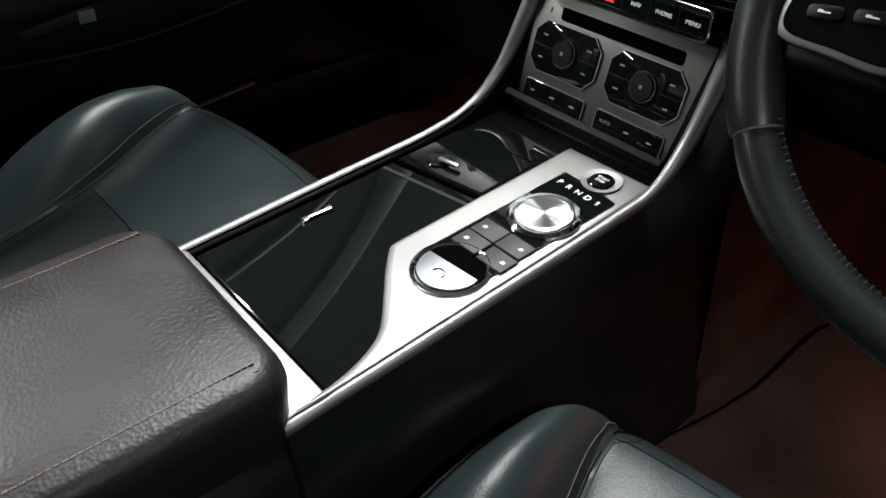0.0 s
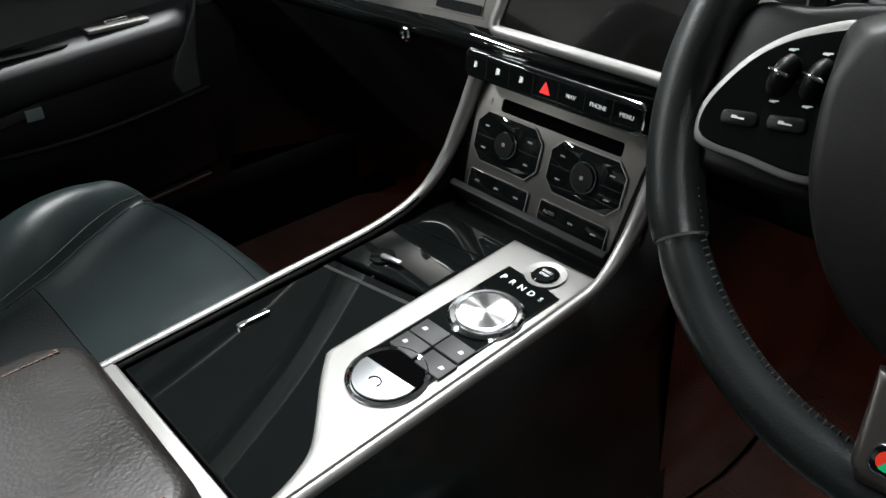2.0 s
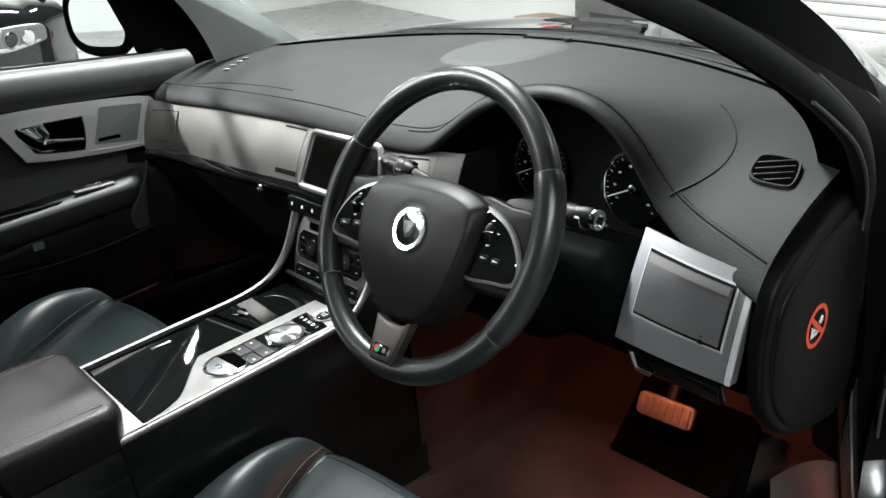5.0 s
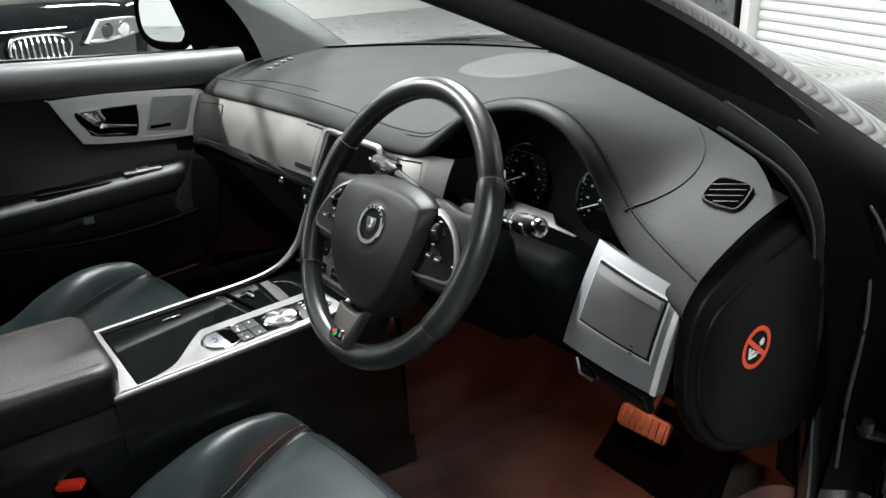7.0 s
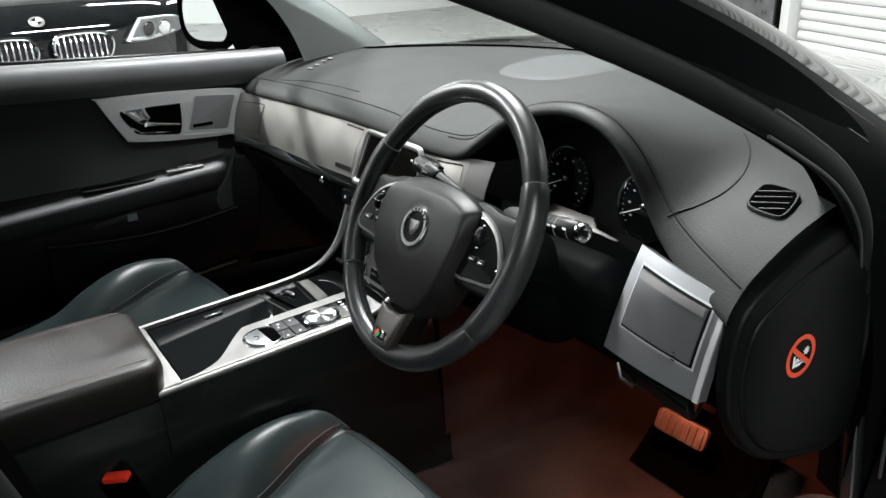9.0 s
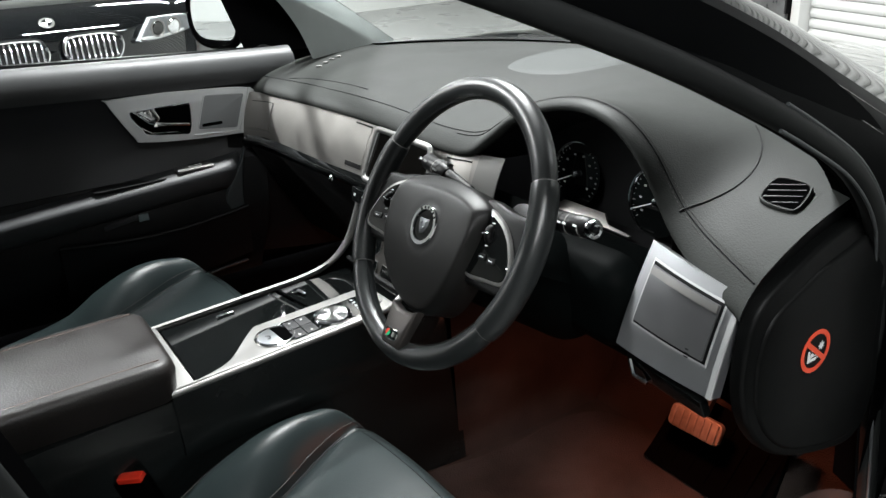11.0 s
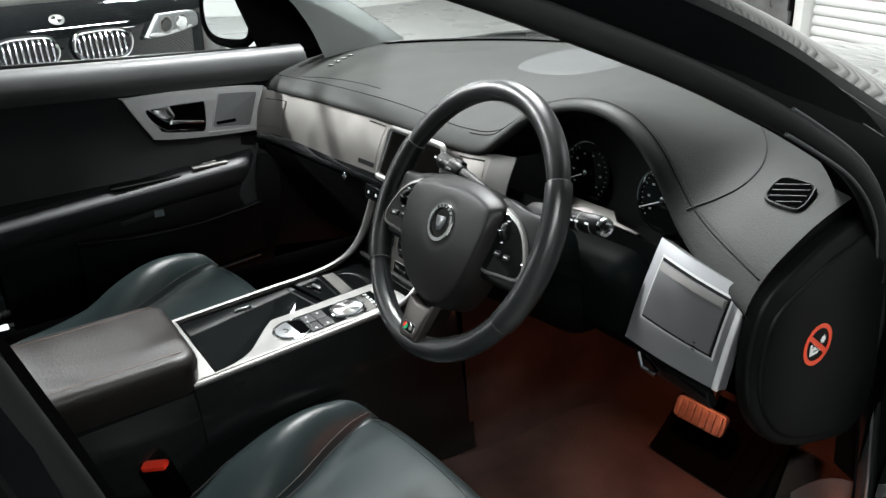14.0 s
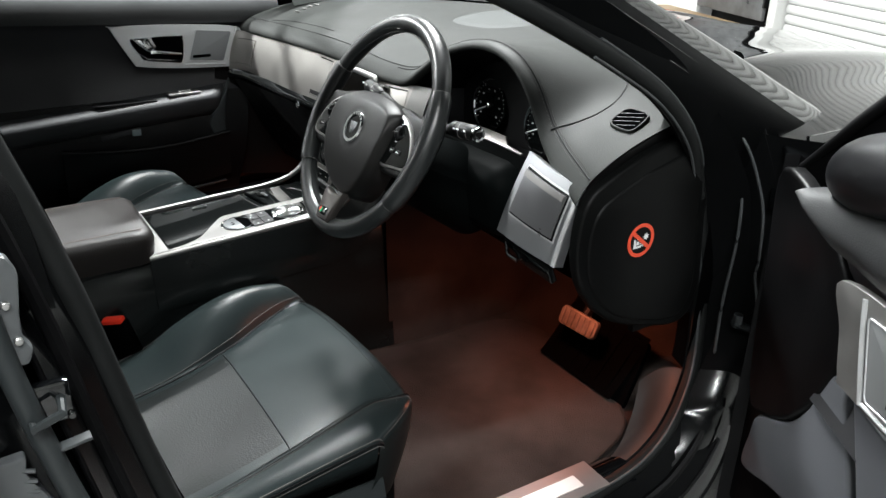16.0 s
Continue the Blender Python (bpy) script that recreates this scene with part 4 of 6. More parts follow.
for sx in (-1, 1):
    part("shift_paddle", moved(plate(soft([(0.075, 0.045), (0.12, 0.055), (0.145, 0.04), (0.148, 0.0), (0.135, -0.03), (0.085, -0.02)], 4), 0.005, 0.0015), Matrix.Diagonal((sx, 1, 1, 1)) @ pose(0, 0, -0.045)), PLASTIC, wheel, "black shift paddle")
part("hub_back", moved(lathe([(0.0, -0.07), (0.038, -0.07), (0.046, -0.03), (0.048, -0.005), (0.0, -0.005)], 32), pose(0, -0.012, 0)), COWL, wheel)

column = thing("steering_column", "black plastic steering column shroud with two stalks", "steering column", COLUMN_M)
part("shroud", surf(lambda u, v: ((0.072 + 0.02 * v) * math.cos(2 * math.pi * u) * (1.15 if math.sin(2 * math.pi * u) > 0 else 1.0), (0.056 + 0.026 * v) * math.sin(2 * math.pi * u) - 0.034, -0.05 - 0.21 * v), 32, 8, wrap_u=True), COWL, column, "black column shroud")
for sx in (-1, 1):
    end = 0.0 if sx < 0 else -0.020
    stalk = part("stalk", tube([(sx * 0.07, 0.044, -0.078), (sx * 0.12, 0.053, -0.078), (sx * (0.150 + end), 0.057, -0.077)], 0.0085, 14), PLASTIC, column, "black column stalk")
    part("stalk_grip", tube([(sx * (0.132 + end), 0.054, -0.077), (sx * (0.138 + end), 0.055, -0.077), (sx * (0.190 + end), 0.061, -0.076), (sx * (0.196 + end), 0.0615, -0.076)], lambda s: 0.0128 - 0.0028 * (abs(2 * s - 1) ** 6), 18), PLASTIC, stalk, "ribbed black twist grip")
    for k in range(4 if sx > 0 else 2):
        part("grip_ring", tube([(sx * (0.150 + end + 0.011 * k), 0.0562 + 0.00125 * k, -0.0768), (sx * (0.1515 + end + 0.011 * k), 0.0564 + 0.00125 * k, -0.0768)], 0.0134, 18), STITCH if k % 2 else DARK, stalk)
    if sx < 0:
        lettering("letters", "TRIP", 0.0052, pose(-0.182, 0.0600, -0.0628, 0, 0, -6), ICON, stalk)
        lettering("letters", "AUTO", 0.0040, pose(-0.151, 0.0535, -0.0628, 0, 0, -6), ICON, stalk)
        part("arrow_mark", moved(plate([(-0.003, -0.002), (0.003, 0.0), (-0.003, 0.003)], 0.0004), pose(-0.197, 0.0612, -0.0650)), WHITE, stalk, flat=True)
        part("flat_pad", moved(box(-0.010, 0.010, 0.006, 0.0155, -0.006, 0.006, 0.002), pose(-0.146, 0.0560, -0.077, 0, 0, -6)), PLASTIC, stalk)
    else:
        part("stalk_marks", joined(*[moved(box(-0.003, 0.003, -0.0012, 0.0012, 0, 0.0006), pose(0.134 + 0.009 * k, 0.0545 + 0.001 * k, -0.0636)) for k in (0, 1, 3)]), WHITE, stalk, flat=True)
        tip = Matrix.Translation((0.176, 0.0615, -0.076)) @ Matrix.Rotation(radians(90), 4, "Y")
        part("stalk_tip", moved(lathe([(0, 0.0), (0.0118, 0.0), (0.0122, 0.004), (0.0112, 0.0075), (0.0070, 0.0080), (0.0058, 0.0055), (0.0, 0.0050)], 24), tip), CHROME, stalk, "chrome stalk tip")
        part("tip_button", moved(lathe([(0, 0.0050), (0.0045, 0.0050), (0.0040, 0.0072), (0.0, 0.0078)], 16), tip), PLASTIC, stalk)

# ---- centre console ----
con = thing("centre_console", "centre console with piano black lids, silver trim and rotary selector", "console")


def top_z(y):
    return 0.570 + 0.05 * y


TOPM = Matrix.Translation((0, 0, 0.570)) @ Euler((math.atan(0.05), 0, 0)).to_matrix().to_4x4()
XL, XR = -0.158, 0.070
part("console_side", surf(lambda u, v: (XR - 0.004 + ease(v, [0, 0.12, 0.5, 1], [0.0, 0.016, 0.028, 0.045]), -0.75 + 0.965 * u, (top_z(-0.75 + 0.965 * u) - 0.006) * (1 - v) + 0.24 * v), 24, 14), SIDE, con, "soft black console flank")
part("console_side", surf(lambda u, v: (XL + 0.004 - ease(v, [0, 0.12, 0.5, 1], [0.0, 0.016, 0.028, 0.045]), -0.75 + 0.965 * u, (top_z(-0.75 + 0.965 * u) - 0.006) * (1 - v) + 0.24 * v), 24, 14), SIDE, con, "soft black console flank")
part("console_core", box(XL + 0.006, XR - 0.006, -0.75, 0.30, 0.30, 0.540, 0.004), DARK, con)
part("console_rear", box(XL + 0.002, XR - 0.002, -0.76, -0.285, 0.52, 0.556, 0.004), SIDE, con)
# lids
lid1 = part("cup_holder_lid", moved(plate([(-0.146, -0.2465), (0.064, -0.2475), (0.062, -0.222), (0.048, -0.190), (0.030, -0.172), (-0.036, -0.116), (-0.038, -0.012), (-0.146, -0.030)], 0.004, 0.0015), TOPM), PIANO, con, "glossy piano black lid", sharp=20)
part("lid_latch", moved(box(-0.014, 0.014, -0.0022, 0.0022, 0.003, 0.0060, 0.0012), TOPM @ pose(-0.122, -0.136, 0.002, 0, 0, 86)), CHROME, lid1, "small bright metal latch")
for sx in (-1, 1):
    part("latch_foot", moved(box(-0.003, 0.003, -0.003, 0.003, 0.0, 0.006, 0.001), TOPM @ pose(-0.122, -0.136 + sx * 0.013, 0.002)), CHROME, lid1)
lid2 = part("tray_lid", moved(plate([(-0.146, -0.024), (-0.040, -0.006), (-0.040, 0.070), (-0.146, 0.060)], 0.006, 0.003), TOPM), PIANO, con, "domed glossy black lid", sharp=20)
part("lid_catch", moved(box(-0.013, 0.013, -0.003, 0.003, 0.003, 0.0065, 0.002), TOPM @ pose(-0.098, 0.004, 0.006, 0, 0, 10)), LID, lid2, "bright metal lid catch")
part("catch_dish", moved(lathe([(0, 0.0), (0.012, 0.0), (0.013, 0.001), (0.012, 0.0022), (0, 0.0016)], 28), TOPM @ pose(-0.112, 0.004, 0.006)), PIANO, lid2)
part("tray", moved(plate([(-0.147, 0.062), (-0.04, 0.072), (-0.040, 0.108), (0.066, 0.109), (0.066, 0.165), (-0.150, 0.158)], 0.003, 0.001), TOPM), PIANO, con, "glossy black tray", sharp=20)
part("tray_back", moved(box(-0.148, 0.060, -0.004, 0.004, 0, 0.030, 0.002), TOPM @ pose(0, 0.142, 0.0, 28)), DARK, con)
part("lid_gap", moved(box(-0.147, -0.038, -0.002, 0.002, 0.0, 0.0045), TOPM @ pose(0, -0.018, 0, 0, 0, 9.5)), DARK, con)

# silver deck with selector
deck_out = [(0.071, -0.290), (0.071, 0.114), (-0.037, 0.111), (-0.0365, -0.112)] + soft([(-0.035, -0.118), (-0.012, -0.140), (0.029, -0.174), (0.045, -0.191), (0.055, -0.212), (0.061, -0.236), (0.063, -0.256)], 5, False)
deck = part("selector_deck", moved(plate(deck_out, 0.0115, 0.0075, 5), TOPM), SILVER, con, "satin silver selector deck")
part("cross_trim", moved(plate([(-0.163, -0.250), (-0.163, -0.300), (0.071, -0.300), (0.071, -0.251)], 0.0085, 0.003, 3), TOPM), SILVER, con, "satin silver cross trim")
DK = TOPM @ Matrix.Translation((0.0105, -0.0135, 0.0115))
INSERT = [(-0.017, -0.080), (0.047, -0.086), (0.050, 0.078), (0.034, 0.081), (0.031, 0.092), (0.007, 0.093), (0.003, 0.083), (-0.0155, 0.084)]
part("button_insert", moved(plate(INSERT, 0.0012, 0.0005, 1), DK), PIANO, deck, "black selector surround")
part("insert_outline", moved(tube([(x, y, 0.0008) for x, y in INSERT], 0.0008, 6, closed=True), DK), CHROME, deck)
GREYKEY = material("grey_key_plastic", (0.020, 0.020, 0.021), 0.5, vary=0.15, rough_vary=0.05, spec=0.2)
for kx, ky in ((0.003, -0.030), (0.034, -0.030), (0.003, -0.052), (0.036, -0.053)):
    key = part("console_key", moved(plate(rounded(0.0296, 0.0205, 0.001), 0.002, 0.0006), DK @ pose(kx, ky, 0.0008)), GREYKEY, deck, "dark grey console key")
    part("icon", moved(plate([(-0.0024, -0.0018), (0.0018, -0.002), (0.0024, 0.0012), (-0.0012, 0.002)], 0.0003), DK @ pose(kx - 0.006 if kx < 0.02 else kx + 0.007, ky, 0.0028)), ICON, deck, flat=True)
KN = DK @ pose(0.020, 0.019, 0.0)
part("knob_ring", moved(lathe([(0.027, 0.0), (0.0335, 0.0), (0.0335, 0.003), (0.031, 0.005), (0.027, 0.0045)], 64), KN), CHROME, deck, "polished ring")
SPUN = material("spun_aluminium", (0.50, 0.50, 0.50), 0.32, metal=1.0)
nt = SPUN.node_tree
pr = nt.nodes["Principled BSDF"]
pr.inputs["Anisotropic"].default_value = 1.0
tg = nt.nodes.new("ShaderNodeTangent")
tg.direction_type, tg.axis = "RADIAL", "Z"
nt.links.new(tg.outputs["Tangent"], pr.inputs["Tangent"])
knob = part("rotary_selector", lathe([(0, 0.0), (0.0268, 0.0), (0.0270, 0.0050), (0.0258, 0.0064), (0.0238, 0.0066), (0.0232, 0.0060), (0.012, 0.0060), (0.001, 0.0061)], 64), SPUN, deck, "round spun aluminium gear selector")
knob.matrix_world = KN
for r_, x_ in ((0, "P"), (1, "R"), (2, "N"), (3, "D"), (4, "S")):
    lettering("letters", x_, 0.0095 if r_ < 4 else 0.0075, DK @ pose(-0.0075 + 0.0118 * r_, 0.0685 - 0.0006 * r_, 0.0016), WHITE, deck)
part("start_recess", moved(lathe([(0.0125, -0.003), (0.0185, 0.0), (0.0195, 0.0022), (0.017, 0.0018), (0.0125, 0.001)], 40), DK @ pose(0.0185, 0.0965, 0)), SILVER, deck)
part("start_button", moved(lathe([(0, 0.0), (0.0125, 0.0), (0.0125, 0.002), (0.011, 0.0032), (0, 0.0028)], 40), DK @ pose(0.0185, 0.0965, 0)), PIANO, deck, "black round start button")
for k, txt in enumerate(("START", "STOP")):
    lettering("letters", txt, 0.0042, DK @ pose(0.0185, 0.0990 - 0.005 * k, 0.0033), WHITE, deck)
FLAP = material("brushed_grey_flap", (0.30, 0.31, 0.32), 0.32, metal=0.9, grain=0.0002, grain_scale=260, bump=0.25, vary=0.1, stretch=(1, 24, 1), rough_vary=0.06)
CU = DK @ pose(0.017, -0.087, 0.0)
part("cup_rim", moved(lathe([(0.029, -0.002), (0.034, 0.0), (0.0345, 0.0022), (0.032, 0.003), (0.029, 0.001)], 56), CU), CHROME, deck, "chrome ring of the small recess")
# no depth here: the hole's shade is in the disc's colour
part("cup_recess", moved(plate(circle(0.0295, 48), 0.0016), CU), VOID, deck, "flat disc, black for the shade of a round recess")
part("cup_lid", moved(plate([(-0.0280, 0.001)] + [(0.0288 * math.cos(a), 0.0288 * math.sin(a)) for a in np.linspace(math.pi + 0.15, 2 * math.pi - 0.02, 20)] + [(0.0275, 0.005)], 0.0030, 0.001), CU), FLAP, deck, "brushed silver flap")
part("cup_mark", moved(tube([(0.006 * math.cos(a), -0.013 + 0.005 * math.sin(a), 0.0032) for a in np.linspace(-0.5, 3.4, 12)], 0.0008, 6), CU), DARK, deck)

# rails that rise to the stack
left_rail = soft([(XL - 0.001, -0.30, top_z(-0.30) + 0.004), (XL, -0.10, top_z(-0.1) + 0.006), (XL, 0.03, top_z(0.03) + 0.007), (XL - 0.004, 0.095, 0.592), (XL - 0.006, 0.135, 0.622), (XL + 0.000, 0.156, 0.665), (XL + 0.012, 0.168, 0.712)], 8, False)
right_rail = soft([(XR + 0.001, -0.29, top_z(-0.29) + 0.003), (XR + 0.001, -0.10, top_z(-0.1) + 0.004), (XR + 0.001, 0.06, top_z(0.06) + 0.006), (XR + 0.003, 0.105, 0.590), (XR + 0.004, 0.140, 0.622), (XR + 0.008, 0.160, 0.665), (XR + 0.014, 0.172, 0.712)], 8, False)
part("side_rail", tube(left_rail, lambda s: 0.0062 + 0.0035 * max(0.0, (s - 0.5) * 2), 12), SILVER, con, "satin silver side rail")
part("side_rail", tube(right_rail, lambda s: 0.0055 + 0.0055 * max(0.0, (s - 0.5) * 2), 12), SILVER, con, "satin silver side rail")
part("rail_groove", tube([(x + 0.0052, y, z + 0.0030) for x, y, z in left_rail[:24]], 0.0011, 6), VOID, con)
for sx, rail in ((-1, left_rail), (1, right_rail)):
    rail_v = [Vector(p) for p in rail]
    part("stack_flank", surf(lambda u, v, q=rail_v, s=sx: tuple(q[min(int(u * (len(q) - 1)), len(q) - 1)] + Vector((s * (0.004 + 0.02 * math.sin(v * 1.6)), 0.03 * v * u, -0.003 - 0.10 * v))), 40, 8), SIDE, con)

arm = thing("armrest", "black leather centre armrest with brown double stitching", "armrest")
arm_out = rounded(0.238, 0.48, 0.036, 8)


def arm_point(u, v):
    px, py = arm_out[round(u * len(arm_out)) % len(arm_out)]
    k = min(v * 12, 12)
    if k < 4:
        return px * (0.98 + 0.02 * k / 4), py * (0.985 + 0.015 * k / 4), 0.040 * k / 4
    if k < 8:
        a = (k - 4) / 4 * math.pi / 2
        return px * (1 - 0.12 * (1 - math.cos(a))), py * (1 - 0.07 * (1 - math.cos(a))), 0.040 + 0.022 * math.sin(a)
    q = 1 - (k - 8) / 4
    return px * 0.88 * q, py * 0.93 * q, 0.062 + 0.006 * (1 - q * q)


ARM_M = pose(-0.040, -0.510, 0.550, 1.0, 0, -1.0)
cush = part("cushion", surf(arm_point, len(arm_out), 13, wrap_u=True), ARM, arm, sharp=75)
cush.matrix_world = ARM_M
for sgn in (-1, 1):
    for off in (0.0, 0.006):
        marks = []
        for k in range(95):
            y = 0.214 - k * 0.0048
            marks.append(box(sgn * (0.0935 + off) - 0.0006, sgn * (0.0935 + off) + 0.0006, y, y + 0.0034, 0.0622 - off * 0.35, 0.0636 - off * 0.35))
        ob = part("stitching", joined(*marks), STITCH_BROWN, arm, flat=True)
        ob.matrix_world = ARM_M

# ---- seats ----


def seam_x(y, outer=False):
    """From the middle to the long seam: the inner one sweeps in towards the back, the one on the door side runs on."""
    if outer:
        return ease(-y, [-0.02, 0.03, 0.07, 0.13, 0.24, 0.33, 0.55], [0.196, 0.183, 0.176, 0.186, 0.204, 0.214, 0.218])
    return ease(-y, [-0.05, 0.05, 0.12, 0.20, 0.32, 0.55], [0.214, 0.203, 0.176, 0.138, 0.108, 0.100])


def seat_top(x, y):
    """Height of the cushion: x is minus towards the console and plus towards the door, y 0 at the front to -0.5 at the back."""
    outer = x > 0
    a, s = abs(x), seam_x(y, outer)
    z = 0.440 - 0.175 * max(0.0, -y - 0.06) ** 1.15
    if a < s:
        return z + 0.010 * (1 - (a / s) ** 2) ** 0.6
    k = min((a - s) / (0.262 - s), 1.0)
    if outer:
        return z + 0.007 * math.sin(math.pi * 0.8 * k ** 0.7) - 0.006 * k ** 4
    rise = ease(-y, [0.0, 0.05, 0.12, 0.19, 0.27, 0.34, 0.50], [0.010, 0.032, 0.058, 0.066, 0.048, 0.018, 0.010])
    return z + rise * math.sin(math.pi * 0.72 * k ** 0.80) - 0.026 * k ** 5


def front_y(x):
    a = abs(x)
    return 0.008 - 0.014 * (a / 0.2) ** 2 - 0.085 * max(0.0, (a - 0.19) / 0.072) ** 2


def across(u, y):
    """Across the cushion: a quarter of the grid on each bolster, half between the seams."""
    s, w = seam_x(y, u > 0.5), abs(2 * u - 1)
    x = w / 0.5 * s if w < 0.5 else s + (w - 0.5) / 0.5 * (0.262 - s)
    return math.copysign(x, u - 0.5)


def seat_point(u, v):
    k = v * 36
    x = across(u, -0.03)
    yf = front_y(x)
    r = 0.030 if u < 0.5 else 0.030 - 0.016 * min(1.0, (u - 0.5) / 0.25)
    if k <= 8:
        s = k / 8
        return x * (0.95 + 0.05 * s), yf - 0.030 + 0.03 * math.sin(s * math.pi / 2), 0.28 + (seat_top(x, yf) - r - 0.28) * s
    if k <= 14:
        a = (k - 8) / 6 * math.pi / 2
        return x, yf - r + r * math.cos(a), seat_top(x, yf - r * math.sin(a)) - r + r * math.sin(a)
    s = (k - 14) / 22
    y = yf - r + (-0.52 - yf + r) * s
    x = across(u, y)
    return x, y, seat_top(x, y)


def make_seat(m, label):
    seat = thing("front_seat", label, "car seat", m, "front seats")

    def piece(name, bm, mat_, lab="", sharp=80):
        return part(name, bm, mat_, seat, lab, sharp=sharp)

    piece("cushion", surf(seat_point, 101, 37), SEAT, "black leather seat cushion with raised bolsters")
    yr = front_y(0.262) - 0.004
    for sx in (-1, 1):
        tuck = 0.026 if sx > 0 else 0.004
        foot = 0.358 if sx > 0 else 0.31
        piece("side_skirt", surf(lambda u, v: (sx * (0.262 - tuck * v + 0.010 * math.sin(math.pi * v)), yr - 0.42 * u, seat_top(sx * 0.262, yr - 0.42 * u) * (1 - v) + foot * v), 20, 10), SEAT)
        piece("base_trim", solid(surf(lambda u, v: (sx * (0.240 + 0.022 * math.sin(math.pi * min(v * 0.7 + 0.15, 1.0))), yr + 0.015 - 0.44 * u, 0.348 - 0.118 * v), 10, 8), 0.006), CHEEK if sx > 0 else PLASTIC, "black plastic seat base trim")
        for off, mat_, r in ((0.0, DARK, 0.0019), (0.006, THREAD, 0.0006), (-0.006, SEAT_MID, 0.0005)):
            ys = np.linspace(front_y(0.205) - 0.03, -0.5, 40)
            path = [(sx * (seam_x(y, sx > 0) + off), y, seat_top(sx * (seam_x(y, sx > 0) + off), y) + 0.0006) for y in ys]
            front = [seat_point(0.5 + sx * (0.25 + off * 4), k / 36) for k in (4, 6, 8, 9, 10, 11, 12, 13)]
            piece("seam", tube([(p[0], p[1] + 0.0008, p[2] + 0.0005) for p in front] + path, r, 5), mat_)
        edge = [seat_point(0.5 + sx * (0.485 if sx < 0 else 0.492), 10 / 36 + q * 26 / 36) for q in np.linspace(0, 1, 34)]
        piece("piping", tube([(p[0], p[1], p[2] + 0.0010) for p in edge], 0.0015, 5), THREAD)
        if sx > 0:
            piece("edge_seam", tube([(p[0] + 0.0035, p[1] + 0.001, p[2] - 0.004) for p in edge], 0.0018, 6), DARK)
            piece("edge_stitching", tube([(p[0] + 0.0050, p[1] + 0.001, p[2] - 0.009) for p in edge], 0.0009, 5), THREAD)
            rim = [seat_point(0.5 + 0.5 * q, 11 / 36) for q in np.linspace(0.50, 0.97, 24)]
            piece("front_stitching", tube([(p[0], p[1] + 0.001, p[2] + 0.001) for p in rim], 0.0008, 5), THREAD)
    part("front_seam", tube([(x, front_y(x) - 0.028, seat_top(x, front_y(x) - 0.028) + 0.0004) for x in np.linspace(-0.20, 0.20, 50)], 0.0006, 5), SEAT_MID, seat)
    def centre_point(u, v):
        y = -0.225 - 0.27 * v
        x = (2 * u - 1) * (seam_x(y, u > 0.5) - 0.008)
        return x, y, seat_top(x, y) + 0.0025 - 0.005 * abs(2 * u - 1) ** 10

    piece("centre_panel", surf(centre_point, 20, 20), SEAT_MID, "softer leather centre panel")
    part("cross_seam", tube([(x, -0.222, seat_top(x, -0.222) + 0.0005) for x in np.linspace(-0.128, 0.198, 24)], 0.0012, 5), SEAT_MID, seat)
    for rx in (-0.20, 0.15):
        part("rail_base", box(rx, rx + 0.05, -0.50, -0.04, 0.235, 0.31, 0.004), DARK, seat)

    def back_point(u, v):
        x = (-0.25 + 0.5 * u)
        a = abs(x) / 0.25
        z = 0.45 + 0.60 * v
        w = 1.0 - 0.22 * v ** 3
        return x * w, -0.565 - 0.17 * v + 0.05 * max(0, (a - 0.55) / 0.3) * (1 if a < 0.85 else 1 - (a - 0.85) / 0.15) + 0.02 * math.sin(v * math.pi) - 0.06 * max(0, v - 0.93) / 0.07, z

    part("backrest", solid(surf(back_point, 40, 24), 0.09), SEAT, seat, "black leather backrest", sharp=80)
    return seat


make_seat(pose(0.370, 0, 0), "black leather driver's seat with stitched bolsters beside the sill")
make_seat(pose(-0.438, 0, 0), "black leather passenger seat with stitched bolsters beside the console")

buck = thing("seat_belt_buckle", "black seat belt buckle with a red release button beside the seat", "buckle", pose(0.104, -0.375, 0.466, 12, 10, -42))
part("housing", box(-0.010, 0.010, -0.030, 0.024, -0.09, -0.002, 0.004), VOID, buck)
part("release_button", box(-0.0085, 0.0085, -0.022, 0.020, -0.006, 0.006, 0.003), RED, buck, "red release button")

# ---- floor, pedals ----
fl = thing("floor", "dark brown carpeted car floor", "carpet", kind="structure")
part("carpet", surf(lambda u, v: (-0.78 + 1.55 * u, -1.5 + 2.2 * v, 0.232 + 0.006 * math.sin(9 * u) * math.sin(7 * v)), 24, 30), CARPET, fl)
part("toe_board", surf(lambda u, v: (-0.78 + 1.55 * u, 0.56 + 0.22 * v + 0.05 * math.sin(v * 3.0), 0.232 + 0.48 * v), 24, 14), CARPET, fl, "brown carpeted toe board")
part("tunnel_carpet", surf(lambda u, v: (0.108 - 0.018 * v, 0.205 + 0.55 * u, 0.232 + 0.40 * v), 14, 8), CARPET, fl)
part("tunnel_carpet", surf(lambda u, v: (-0.200 + 0.018 * v, 0.205 + 0.55 * u, 0.232 + 0.40 * v), 14, 8), CARPET, fl)
mat_shape = soft([(0.15, -0.05), (0.14, 0.30), (0.16, 0.52), (0.40, 0.55), (0.60, 0.47), (0.66, 0.36), (0.69, 0.20), (0.69, -0.05)], 5)
fm = thing("floor_mat", "brown carpet floor mat with a bound edge", "mat")
part("carpet", moved(plate(mat_shape, 0.010, 0.004), pose(0, 0, 0.236)), MAT_GREY, fm)
part("binding", moved(tube([(x, y, 0.0) for x, y in mat_shape], 0.0042, 8, closed=True), pose(0, 0, 0.242)), CARPET, fm, "brown edge binding")
